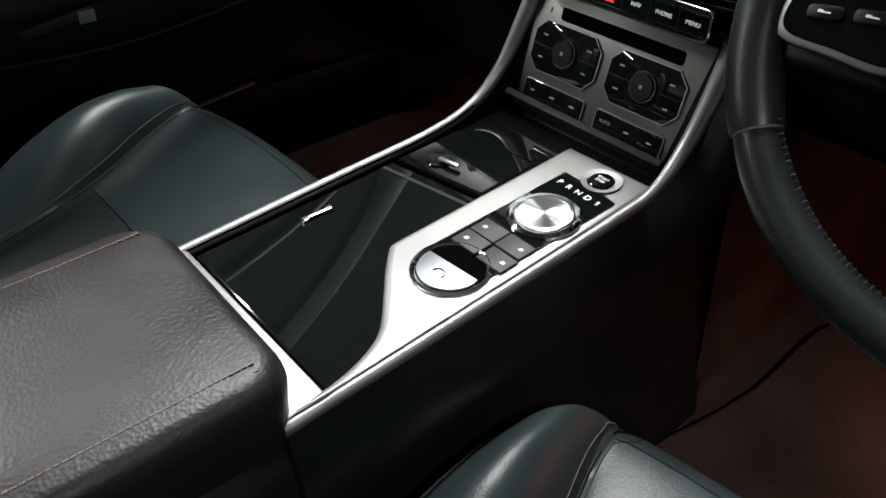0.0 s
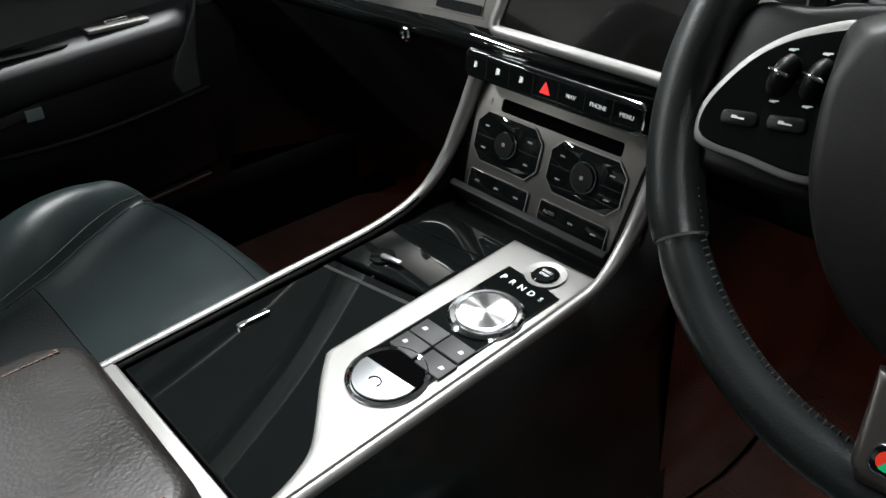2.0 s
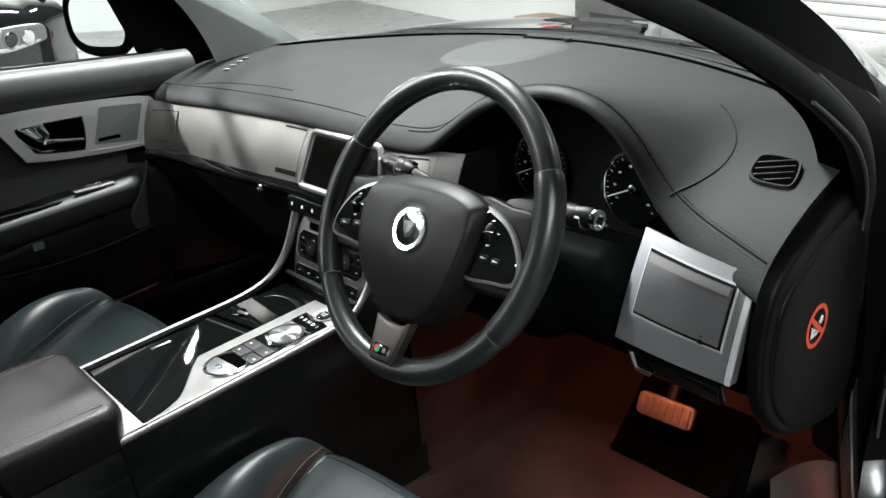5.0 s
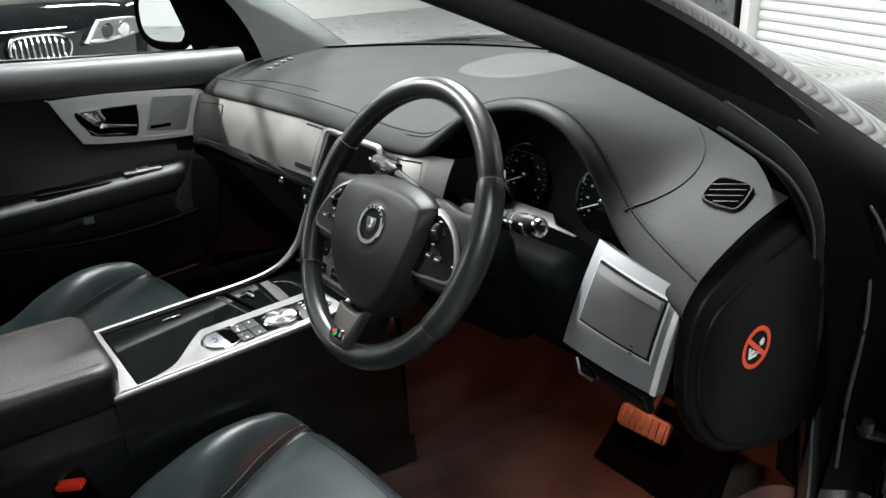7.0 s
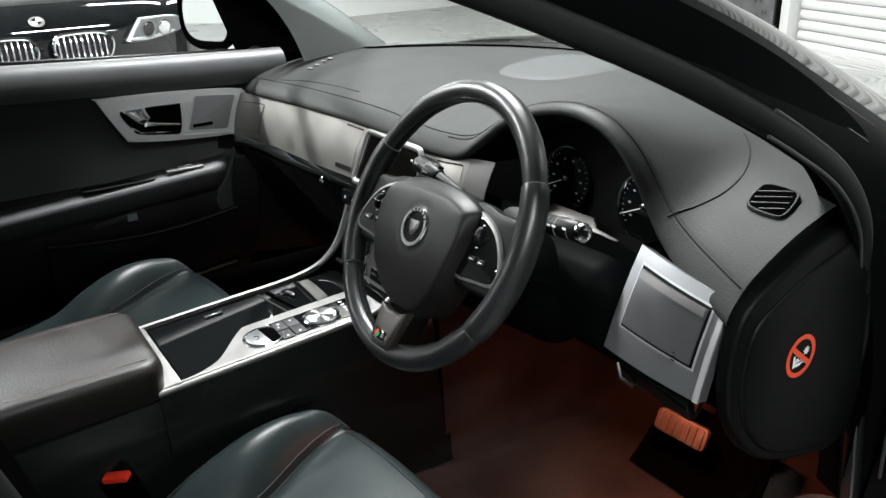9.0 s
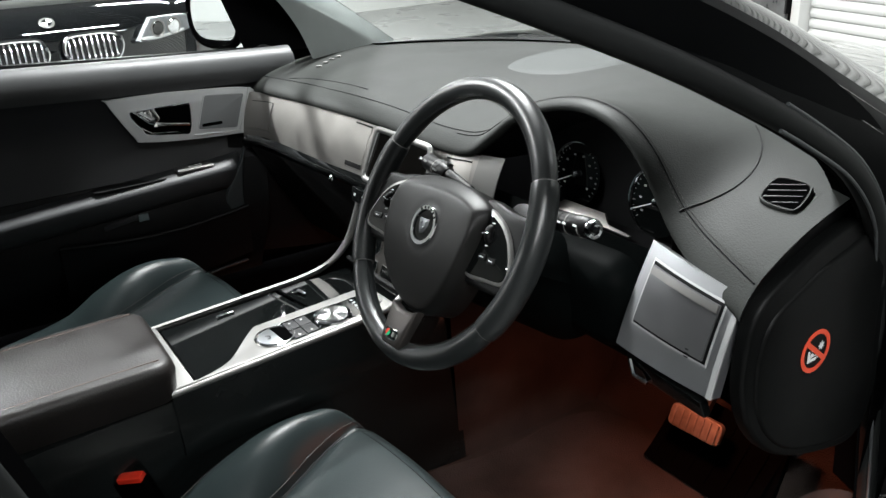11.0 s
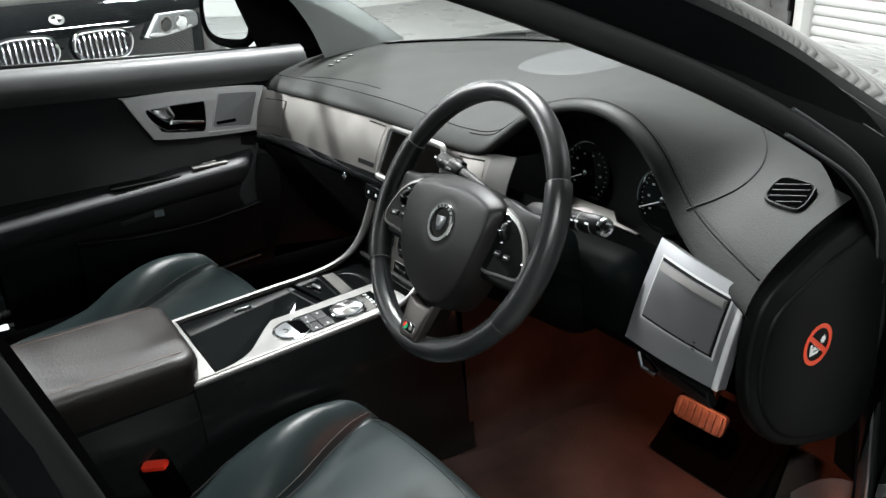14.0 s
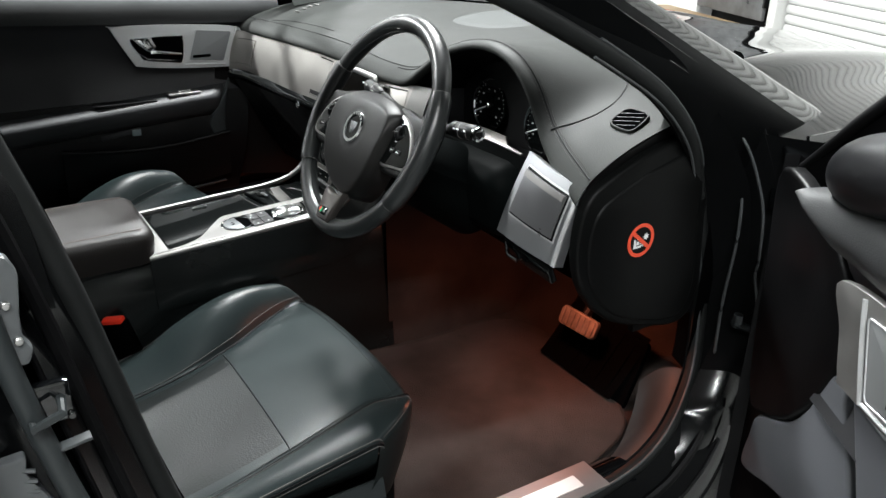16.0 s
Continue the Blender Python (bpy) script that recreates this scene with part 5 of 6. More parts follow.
fm2 = thing("floor_mat", "brown carpet floor mat on the passenger side", "mat")
part("carpet", moved(plate([(-0.09 - x, y) for x, y in mat_shape], 0.010, 0.004), pose(0, 0, 0.236)), MAT_GREY, fm2)
part("binding", moved(tube([(-0.09 - x, y, 0.0) for x, y in mat_shape], 0.0042, 8, closed=True), pose(0, 0, 0.242)), CARPET, fm2, "brown edge binding")

ped = thing("brake_pedal", "wide metal brake pedal with ribbed face under the dash", "pedal", facing(0.429, 0.490, 0.374, 24, 4))
PEDAL = material("worn_pedal_metal", (0.15, 0.125, 0.108), 0.5, metal=0.5, grain=0.0003, grain_scale=200, bump=0.3, vary=0.75, vary_scale=45)
part("plate", moved(plate(rounded(0.104, 0.041, 0.010), 0.010, 0.003), Matrix.Identity(4)), PEDAL, ped, "ribbed metal pedal face")
for k in range(7):
    part("rib", box(-0.042 + 0.014 * k - 0.0036, -0.042 + 0.014 * k + 0.0036, -0.0175, 0.0175, 0.0095, 0.0135, 0.0018, 2), PEDAL, ped)
part("arm", tube([(0, 0.0, -0.004), (0.0, 0.06, -0.02), (0.0, 0.25, -0.05)], 0.010, 8), DARK, ped, "black pedal arm")
gas = thing("accelerator_pedal", "black accelerator pedal on the floor", "pedal", facing(0.540, 0.530, 0.30, 25, 4))
part("face", moved(plate(rounded(0.060, 0.15, 0.012), 0.012, 0.004), Matrix.Identity(4)), VOID, gas)
heel = thing("heel_pad", "black rubber heel pad on the carpet", "pad", pose(0, 0, 0))
part("pad", surf(lambda u, v: (0.325 + 0.225 * u + 0.015 * v, 0.475 + 0.085 * v, 0.255 + 0.125 * v ** 1.1), 10, 8), VOID, heel, "matt black rubber pad")
for k in range(6):
    part("rib", tube([(0.345 + 0.037 * k, 0.484, 0.266), (0.350 + 0.037 * k, 0.516, 0.314), (0.356 + 0.037 * k, 0.552, 0.368)], 0.0018, 6), VOID, heel)

# ---- car body round the driver's door ----
body = thing("car_body", "glossy black car body with pillars, sill and bonnet", "car body", kind="structure")
seal = soft([(0.615, -0.32, 1.235), (0.668, -0.165, 1.178), (0.722, 0.0, 1.106), (0.738, 0.11, 1.054), (0.742, 0.21, 1.002), (0.738, 0.305, 0.945), (0.724, 0.39, 0.870), (0.705, 0.45, 0.780), (0.697, 0.505, 0.62), (0.705, 0.515, 0.50), (0.735, 0.475, 0.405), (0.795, 0.345, 0.362), (0.825, 0.19, 0.352), (0.83, -0.10, 0.35), (0.815, -0.28, 0.365), (0.765, -0.395, 0.45), (0.728, -0.440, 0.56), (0.722, -0.500, 0.84), (0.718, -0.550, 1.02), (0.68, -0.60, 1.20), (0.605, -0.55, 1.28), (0.595, -0.45, 1.272)], 8, True)
part("door_seal", tube(seal, 0.013, 10, closed=True, up=(1, 0, 0)), SEAL, body, "soft black door seal")
mid = Vector((0.74, 0.0, 0.70))
# grey tubes along the seal paint the highlights on its ridges
for off in (-0.0125, 0.0125):
    ridge = []
    for p in seal[28:108]:
        d = Vector((0, p[1] - mid.y, p[2] - mid.z)).normalized()
        ridge.append(Vector(p) + d * off + Vector((0.006 if off > 0 else 0.009, 0, 0)))
    part("seal_highlight", tube(ridge, 0.0021, 8, up=(1, 0, 0)), BEAD, body, "seal ridge with its highlight painted as a grey line")


def frame_ring(k_in, k_out, dx_in, dx_out, bulge):
    def f(u, v):
        p = Vector(seal[round(u * len(seal)) % len(seal)])
        d = Vector((0, p.y - mid.y, p.z - mid.z)).normalized()
        w = k_in + (k_out - k_in) * v
        low = min(max((0.93 - p.z) / 0.16, 0.06), 1.0)
        return tuple(p + d * w + Vector((dx_in + (dx_out * low - dx_in) * v + bulge * math.sin(math.pi * v), 0, 0)))
    return f


ring_face = frame_ring(-0.012, 0.056, -0.012, 0.060, 0.0)
for i0, i1, mat_ in ((-26, 120, FLANK), (120, len(seal) - 26, SHEEN)):
    part("door_frame", surf(lambda u, v: ring_face((i0 + round(u * (i1 - i0))) % len(seal) / len(seal), v), i1 - i0 + 1, 10), mat_, body, "black painted door aperture")
part("outer_seal", tube([frame_ring(0.034, 0.034, 0.040, 0.040, 0)(i / len(seal), 0) for i in range(84, len(seal))], 0.008, 8, up=(1, 0, 0)), RUBBER, body)
part("frame_lip", tube([frame_ring(0.058, 0.058, 0.062, 0.062, 0)(i / len(seal), 0) for i in range(84, len(seal))], 0.003, 8, up=(1, 0, 0)), RUBBER, body)
for i0, i1 in ((3, 79), (115, len(seal) - 1)):
    part("inner_trim", surf(lambda u, v: tuple(Vector(seal[i0 + round(u * (i1 - i0))]) + Vector((-0.012 - 0.046 * v, 0.012 * v, 0.006 * v))), i1 - i0 + 1, 4), VOID, body)
SILL_TRIM = material("grey_sill_vinyl", (0.014, 0.021, 0.023), 0.55, grain=0.0004, grain_scale=500, bump=0.3, vary=0.3, vary_scale=9, rough_vary=0.08, spec=0.3)


def sill_trim(u, v):
    p = Vector(seal[79 + round(u * 37)])
    low = min(max((0.46 - p.z) / 0.09, 0.0), 1.0)
    return tuple(p + Vector((-0.008 - 0.095 * v, -0.030 * v * (1 - low), 0.010 * math.sin(math.pi * v) - (0.03 + 0.075 * low) * v ** 1.5)))


part("sill_trim", surf(sill_trim, 38, 8), SILL_TRIM, body, "grey vinyl inner sill cover", sharp=70)

# A-pillar outer skin, and the cloth trim of the far pillar
crease = soft([(0.585, -0.34, 1.315), (0.645, -0.10, 1.228), (0.685, 0.16, 1.122), (0.700, 0.31, 1.046), (0.712, 0.46, 0.968), (0.728, 0.62, 0.884), (0.736, 0.70, 0.842), (0.744, 0.745, 0.800), (0.752, 0.775, 0.750)], 8, False)
outer = soft([(0.550, -0.32, 1.338), (0.618, -0.08, 1.250), (0.664, 0.20, 1.127), (0.675, 0.345, 1.061), (0.685, 0.50, 0.988), (0.700, 0.66, 0.908), (0.708, 0.74, 0.868), (0.717, 0.795, 0.830), (0.73, 0.835, 0.780)], 8, False)


def pillar_side(u, v):
    p, q = Vector(seal[round(u * 58)]), Vector(crease[round(u * (len(crease) - 1))])
    return tuple(p.lerp(q, v) + Vector((0.012, 0.004, 0.004)) * math.sin(math.pi * v))


def pillar_face(u, v):
    p, q = Vector(crease[round(u * (len(crease) - 1))]), Vector(outer[round(u * (len(outer) - 1))])
    if v < 0.7:
        return tuple(p.lerp(q, v / 0.7) + Vector((0.0015, 0.0, 0.0015)) * math.sin(math.pi * v / 0.7))
    w = (v - 0.7) / 0.3
    return tuple(q + Vector((-0.035 * w, 0.02 * math.sin(w * 1.5), -0.03 * w * w)))


part("a_pillar", surf(pillar_face, len(crease), 15), PAINT, body, "glossy black outer pillar", sharp=60)
part("pillar_flank", surf(pillar_side, 59, 8), FLANK, body, "gloss black pillar flank", sharp=60)
part("flank_bead", tube([pillar_side(u, 0.42) for u in np.linspace(0, 0.55, 30)], lambda s: 0.0026 * (1.02 - s) ** 0.5, 6), PAINT, body)
part("flank_bead", tube([pillar_side(u, 0.70) for u in np.linspace(0, 0.50, 30)], lambda s: 0.0022 * (1.02 - s) ** 0.5, 6), PAINT, body)
near = soft([(-0.705, 0.352, 0.885), (-0.692, 0.305, 0.985), (-0.675, 0.225, 1.075), (-0.645, 0.05, 1.17), (-0.60, -0.33, 1.30)], 6, False)
far = soft([(-0.760, 0.620, 0.900), (-0.722, 0.470, 1.000), (-0.690, 0.300, 1.105), (-0.655, 0.08, 1.215), (-0.60, -0.33, 1.345)], 6, False)
part("a_pillar", surf(lambda u, v: tuple(Vector(near[round(u * 24)]).lerp(Vector(far[round(u * 24)]), v) + Vector((0.022, -0.02, 0.012)) * math.sin(math.pi * v)), 25, 9), PILLAR, body, "pale grey cloth pillar trim", sharp=60)
part("a_pillar", surf(lambda u, v: tuple(Vector(near[round(u * 24)]).lerp(Vector(far[round(u * 24)]), v) + Vector((-0.07, 0.03, 0.0)) * (0.4 + 0.6 * math.sin(math.pi * v))), 25, 9), PAINT, body, "glossy black outer pillar", sharp=60)

# the glossy corner where the hinge pillar runs into the sill
corner_in = soft([(0.715, 0.527, 0.87), (0.735, 0.536, 0.75), (0.738, 0.537, 0.63), (0.738, 0.535, 0.53), (0.748, 0.485, 0.435), (0.768, 0.425, 0.378), (0.795, 0.350, 0.356), (0.820, 0.24, 0.350), (0.832, 0.10, 0.348)], 7, False)
corner_out = soft([(0.735, 0.540, 0.89), (0.780, 0.566, 0.76), (0.800, 0.578, 0.63), (0.800, 0.575, 0.555), (0.800, 0.540, 0.470), (0.806, 0.526, 0.390), (0.822, 0.500, 0.305), (0.842, 0.430, 0.248), (0.862, 0.320, 0.222), (0.880, 0.10, 0.215)], 6, False)


def corner_point(u, v):
    p, q = Vector(corner_in[round(u * (len(corner_in) - 1))]), Vector(corner_out[round(u * (len(corner_out) - 1))])
    return tuple(p.lerp(q, v) + Vector((0.022, 0.004, 0.020)) * (math.sin(math.pi * v) * min(max((u - 0.40) / 0.2, 0.0), 1.0)))


part("pillar_return", surf(lambda u, v: corner_point(0.5 * u, v), 31, 12), FLANK, body, "black painted return of the hinge pillar", sharp=70)
part("sill_corner", surf(lambda u, v: corner_point(0.5 + 0.5 * u, v), 31, 12), SHEEN, body, "glossy black body corner above the sill", sharp=70)
part("corner_joint", tube([corner_point(u, 0.52) for u in np.linspace(0.58, 0.86, 20)], 0.0016, 6), VOID, body)
part("corner_bead", tube(corner_out, 0.0030, 8), RUBBER, body)
# sill
part("sill", surf(lambda u, v: (0.715 + 0.16 * v, 0.26 - 0.84 * u, 0.245 + ease(v, [0, 0.25, 0.7, 1], [0.0, 0.09, 0.106, -0.05])), 20, 12), PAINT, body, "glossy black sill")
sp = part("sill_plate", moved(box(-0.034, 0.030, -0.26, 0.26, 0.0, 0.004, 0.0015), pose(0.803, -0.065, 0.366, 0, 0, -1)), PLATE, body, "brushed steel tread plate")
part("tread_inset", moved(box(-0.013, 0.013, -0.22, 0.22, 0.004, 0.0055), pose(0.803, -0.065, 0.366, 0, 0, -1)), INSET, sp, "pale lettered inset strip")
part("sill", surf(lambda u, v: (-0.735 - 0.14 * v, 0.50 - 1.05 * u, 0.235 + ease(v, [0, 0.25, 0.7, 1], [0.0, 0.09, 0.10, -0.05])), 20, 12), VOID, body, "black sill cover")
part("kick_panel", surf(lambda u, v: (-0.748, 0.42 + 0.35 * u, 0.22 + 0.50 * v), 6, 6), PLASTIC, body, "black kick panel")
part("kick_panel", surf(lambda u, v: (0.712, 0.49 + 0.30 * u, 0.22 + 0.50 * v), 6, 6), VOID, body, "black kick panel")
part("sill_edge", moved(box(-0.008, 0.008, -0.062, 0.062, 0.0, 0.006, 0.002), pose(-0.752, 0.062, 0.386, 5, -10, 0)), CHEEK, body, "grey edge of the far sill cover")
# hinge pillar and check strap
part("hinge_pillar", surf(lambda u, v: (0.705 + 0.15 * u, 0.52 + 0.085 * u, 0.30 + 0.56 * v), 8, 12), FLANK, body, "black painted hinge pillar")
bead_in = soft([(0.709, 0.508, 0.862), (0.727, 0.519, 0.823), (0.741, 0.527, 0.779), (0.747, 0.530, 0.712), (0.747, 0.530, 0.657), (0.744, 0.528, 0.586), (0.744, 0.528, 0.52), (0.746, 0.530, 0.429), (0.747, 0.530, 0.34)], 5, False)
bead_out = soft([(0.706, 0.507, 0.889), (0.739, 0.525, 0.845), (0.761, 0.538, 0.792), (0.776, 0.546, 0.738), (0.782, 0.550, 0.659), (0.781, 0.550, 0.624), (0.797, 0.558, 0.549), (0.80, 0.56, 0.44)], 5, False)
part("pillar_bead", tube([(x + 0.008, y - 0.019, z) for x, y, z in bead_in], 0.0026, 8), BEAD, body, "thin grey rubber bead")
part("pillar_bead", tube([(x + 0.008, y - 0.019, z) for x, y, z in bead_out], 0.0024, 8), BEAD, body, "thin grey rubber bead")
for hz in (0.44, 0.76):
    part("hinge", joined(box(0.775, 0.82, 0.545, 0.60, hz - 0.02, hz + 0.02, 0.005), moved(tube([(0.815, 0.585, hz - 0.03), (0.815, 0.585, hz + 0.03)], 0.009, 10), Matrix.Identity(4))), PAINT, body)
part("check_strap", tube([(0.775, 0.515, 0.535), (0.80, 0.55, 0.52), (0.815, 0.60, 0.505)], 0.012, 8, flat=0.5), CHEEK, body, "metal door check strap")
part("strap_pin", moved(lathe([(0, -0.012), (0.008, -0.012), (0.008, 0.012), (0, 0.012)], 12), pose(0.780, 0.52, 0.54)), CHEEK, body)
# roof and rear shell
part("roof", solid(surf(lambda u, v: (-0.64 + 1.22 * u, -0.36 - 1.5 * v, 1.33 + 0.055 * math.sin(math.pi * u) + 0.05 * math.sin(math.pi * min(v * 1.2, 1)) - 0.10 * max(0, v - 0.6)), 14, 14), 0.03), PAINT, body, "black roof")
HEADLINER = material("grey_headliner_cloth", (0.16, 0.168, 0.166), 0.9, grain=0.0006, grain_scale=900, bump=0.4, vary=0.1, vary_scale=20)
part("headliner", surf(lambda u, v: (-0.63 + 1.20 * u, -0.37 - 1.45 * v, 1.295 + 0.05 * math.sin(math.pi * u) + 0.04 * math.sin(math.pi * min(v * 1.2, 1)) - 0.10 * max(0, v - 0.6)), 10, 10), HEADLINER, body, "grey cloth headliner")
part("rear_shell", solid(surf(lambda u, v: ((0.83 - 0.03 * math.cos(v * 3.1)) * math.sin((u - 0.5) * 2 * 1.35) / math.sin(1.35), -1.75 - 0.15 * math.cos((u - 0.5) * 3), 0.25 + 0.75 * v), 20, 8), 0.03), PAINT, body)
part("b_pillar", surf(lambda u, v: (0.735 + 0.075 * math.sin(u * math.pi / 2) - 0.16 * max(0, v - 0.6) ** 1.4 * 2.4, -0.47 - 0.16 * u - 0.09 * v, 0.36 + 0.93 * v), 10, 20), SHEEN, body, "glossy black centre pillar")
part("striker", joined(tube([(0.80, -0.532, 0.765), (0.828, -0.534, 0.765), (0.828, -0.560, 0.755), (0.80, -0.562, 0.755)], 0.0045, 8)), CHEEK, body, "dark steel door striker")
part("striker_plate", box(0.788, 0.801, -0.572, -0.522, 0.738, 0.782, 0.004), PAINT, body)
for by, bz in ((-0.525, 0.743), (-0.570, 0.778), (-0.560, 0.874), (-0.556, 0.837)):
    part("bolt", moved(lathe([(0, 0.0), (0.004, 0.0), (0.004, 0.003), (0.003, 0.004), (0, 0.004)], 12), pose(0.800 if bz < 0.8 else 0.806, by, bz, 0, 90)), PAINT if bz < 0.8 else STEEL, body)
part("latch_shelf", moved(box(-0.003, 0.010, -0.016, 0.016, -0.002, 0.002, 0.001), pose(0.802, -0.528, 0.715, 8)), BEAD, body)
part("pillar_seal", tube(soft([(0.806, -0.585, 0.95), (0.808, -0.570, 0.82), (0.808, -0.548, 0.70), (0.808, -0.520, 0.58), (0.808, -0.49, 0.46)], 6, False), 0.011, 10, up=(1, 0, 0)), CHEEK, body, "grey rubber door seal")
part("pillar_panel", moved(plate(round_corners([(-0.610, 0.925), (-0.552, 0.918), (-0.545, 0.900), (-0.551, 0.860), (-0.552, 0.837), (-0.545, 0.825), (-0.551, 0.810), (-0.610, 0.812)], 0.004), 0.012, 0.003), Matrix(((0, 0, 1, 0.794), (1, 0, 0, 0), (0, 1, 0, 0), (0, 0, 0, 1)))), LATCH, body, "grey painted pillar panel")
part("pillar_panel", moved(plate(round_corners([(-0.610, 0.60), (-0.548, 0.60), (-0.556, 0.654), (-0.574, 0.694), (-0.570, 0.715), (-0.610, 0.712)], 0.006), 0.012, 0.003), Matrix(((0, 0, 1, 0.794), (1, 0, 0, 0), (0, 1, 0, 0), (0, 0, 0, 1)))), LATCH, body)
for k in range(4):
    part("seal_rib", tube([(0.802, -0.585, 0.70 - 0.012 * k), (0.806, -0.566, 0.696 - 0.012 * k)], 0.0025, 6), BEAD, body)
part("rear_quarter", solid(surf(lambda u, v: (0.835 + 0.04 * math.sin(v * math.pi), -0.62 - 1.2 * u, 0.28 + 0.66 * v), 16, 12), 0.03), PAINT, body, "black rear door skin")
part("rear_quarter", solid(surf(lambda u, v: (-0.895 - 0.04 * math.sin(v * math.pi), -0.62 - 1.2 * u, 0.28 + 0.66 * v), 16, 12), 0.03), PAINT, body)
# bonnet, wing, scuttle


def bonnet_z(x, y):
    a = abs(x + 0.03) / 0.82
    ridge = 0.022 * math.exp(-((a - 0.66) / 0.10) ** 2)
    return 0.918 - 0.15 * (max(0.0, y - 0.75) / 1.25) ** 1.8 - 0.055 * a ** 4 + ridge - 0.018 * a


def bonnet_point(u, v):
    x = -0.03 + (-0.845 + 1.69 * u)
    y = base(x)[0] + 0.035 + (1.95 - base(x)[0] - 0.035) * v
    return x * (1 - 0.10 * v), y, bonnet_z(x, y) + 0.0005 * math.sin(x * 31 + y * 9) * math.sin(y * 17)


part("bonnet", solid(surf(bonnet_point, 80, 50), 0.01), PAINT, body, "glossy black bonnet", sharp=70)
part("wing", solid(surf(lambda u, v: (0.79 + 0.075 * math.sin(v * math.pi / 2), 0.60 + 1.35 * u, 0.86 - 0.10 * u * u - 0.55 * v), 20, 12), 0.006), PAINT, body, "black front wing")
part("wing", solid(surf(lambda u, v: (-0.85 - 0.075 * math.sin(v * math.pi / 2), 0.60 + 1.35 * u, 0.86 - 0.10 * u * u - 0.55 * v), 20, 12), 0.006), PAINT, body, "black front wing")
part("scuttle", surf(lambda u, v: (-0.76 + 1.46 * u, base(-0.76 + 1.46 * u)[0] + 0.02 + 0.09 * v, 0.888 - 0.035 * (2 * u - 1) ** 2 + 0.01 * v), 40, 5), PLASTIC, body, "black scuttle panel")
part("bonnet_vent", tube([(0.415 + 0.145 * s, 0.865 - 0.165 * s, bonnet_z(0.415 + 0.145 * s, 0.80) + 0.003) for s in np.linspace(0, 1, 14)], lambda s: 0.001 + 0.010 * math.sin(math.pi * min(max(s, 0.03), 0.97)), 8, flat=0.5), VOID, body, "black slot in the scuttle edge")
part("firewall", box(-0.74, 0.66, 0.83, 0.85, 0.2, 0.80), DARK, body)
part("front_end", box(-0.75, 0.70, 1.85, 1.95, 0.2, 0.70, 0.04), PAINT, body)

# windscreen
ws = part("windscreen", surf(lambda u, v: (-0.03 + (-0.69 + 1.38 * u) * (1 - 0.16 * v), (base(-0.03 + (-0.69 + 1.38 * u))[0] + 0.03) * (1 - v) + (-0.33 - 0.10 * (2 * u - 1) ** 2 * 0.5) * v, 0.915 - 0.03 * (2 * u - 1) ** 2 + 0.43 * v + 0.03 * math.sin(math.pi * v)), 30, 14), PANE, body, "clear laminated windscreen")
ws.visible_shadow = False
part("screen_border", surf(lambda u, v: (-0.03 + (-0.69 + 1.38 * u), base(-0.03 + (-0.69 + 1.38 * u))[0] + 0.026 - 0.062 * v, 0.912 - 0.03 * (2 * u - 1) ** 2 + 0.026 * v), 30, 3), VOID, body, "black printed border of the windscreen")
for sx in (-1, 1):
    part("wiper", tube([(-0.03 + sx * 0.05 - 0.35, base(-0.4)[0] + 0.06, 0.922), (-0.03 + sx * 0.05, base(0.0)[0] + 0.05, 0.935), (-0.03 + sx * 0.05 + 0.30, base(0.3)[0] + 0.06, 0.93)], 0.006, 6), RUBBER, body, "black wiper blade")

# ---- doors ----


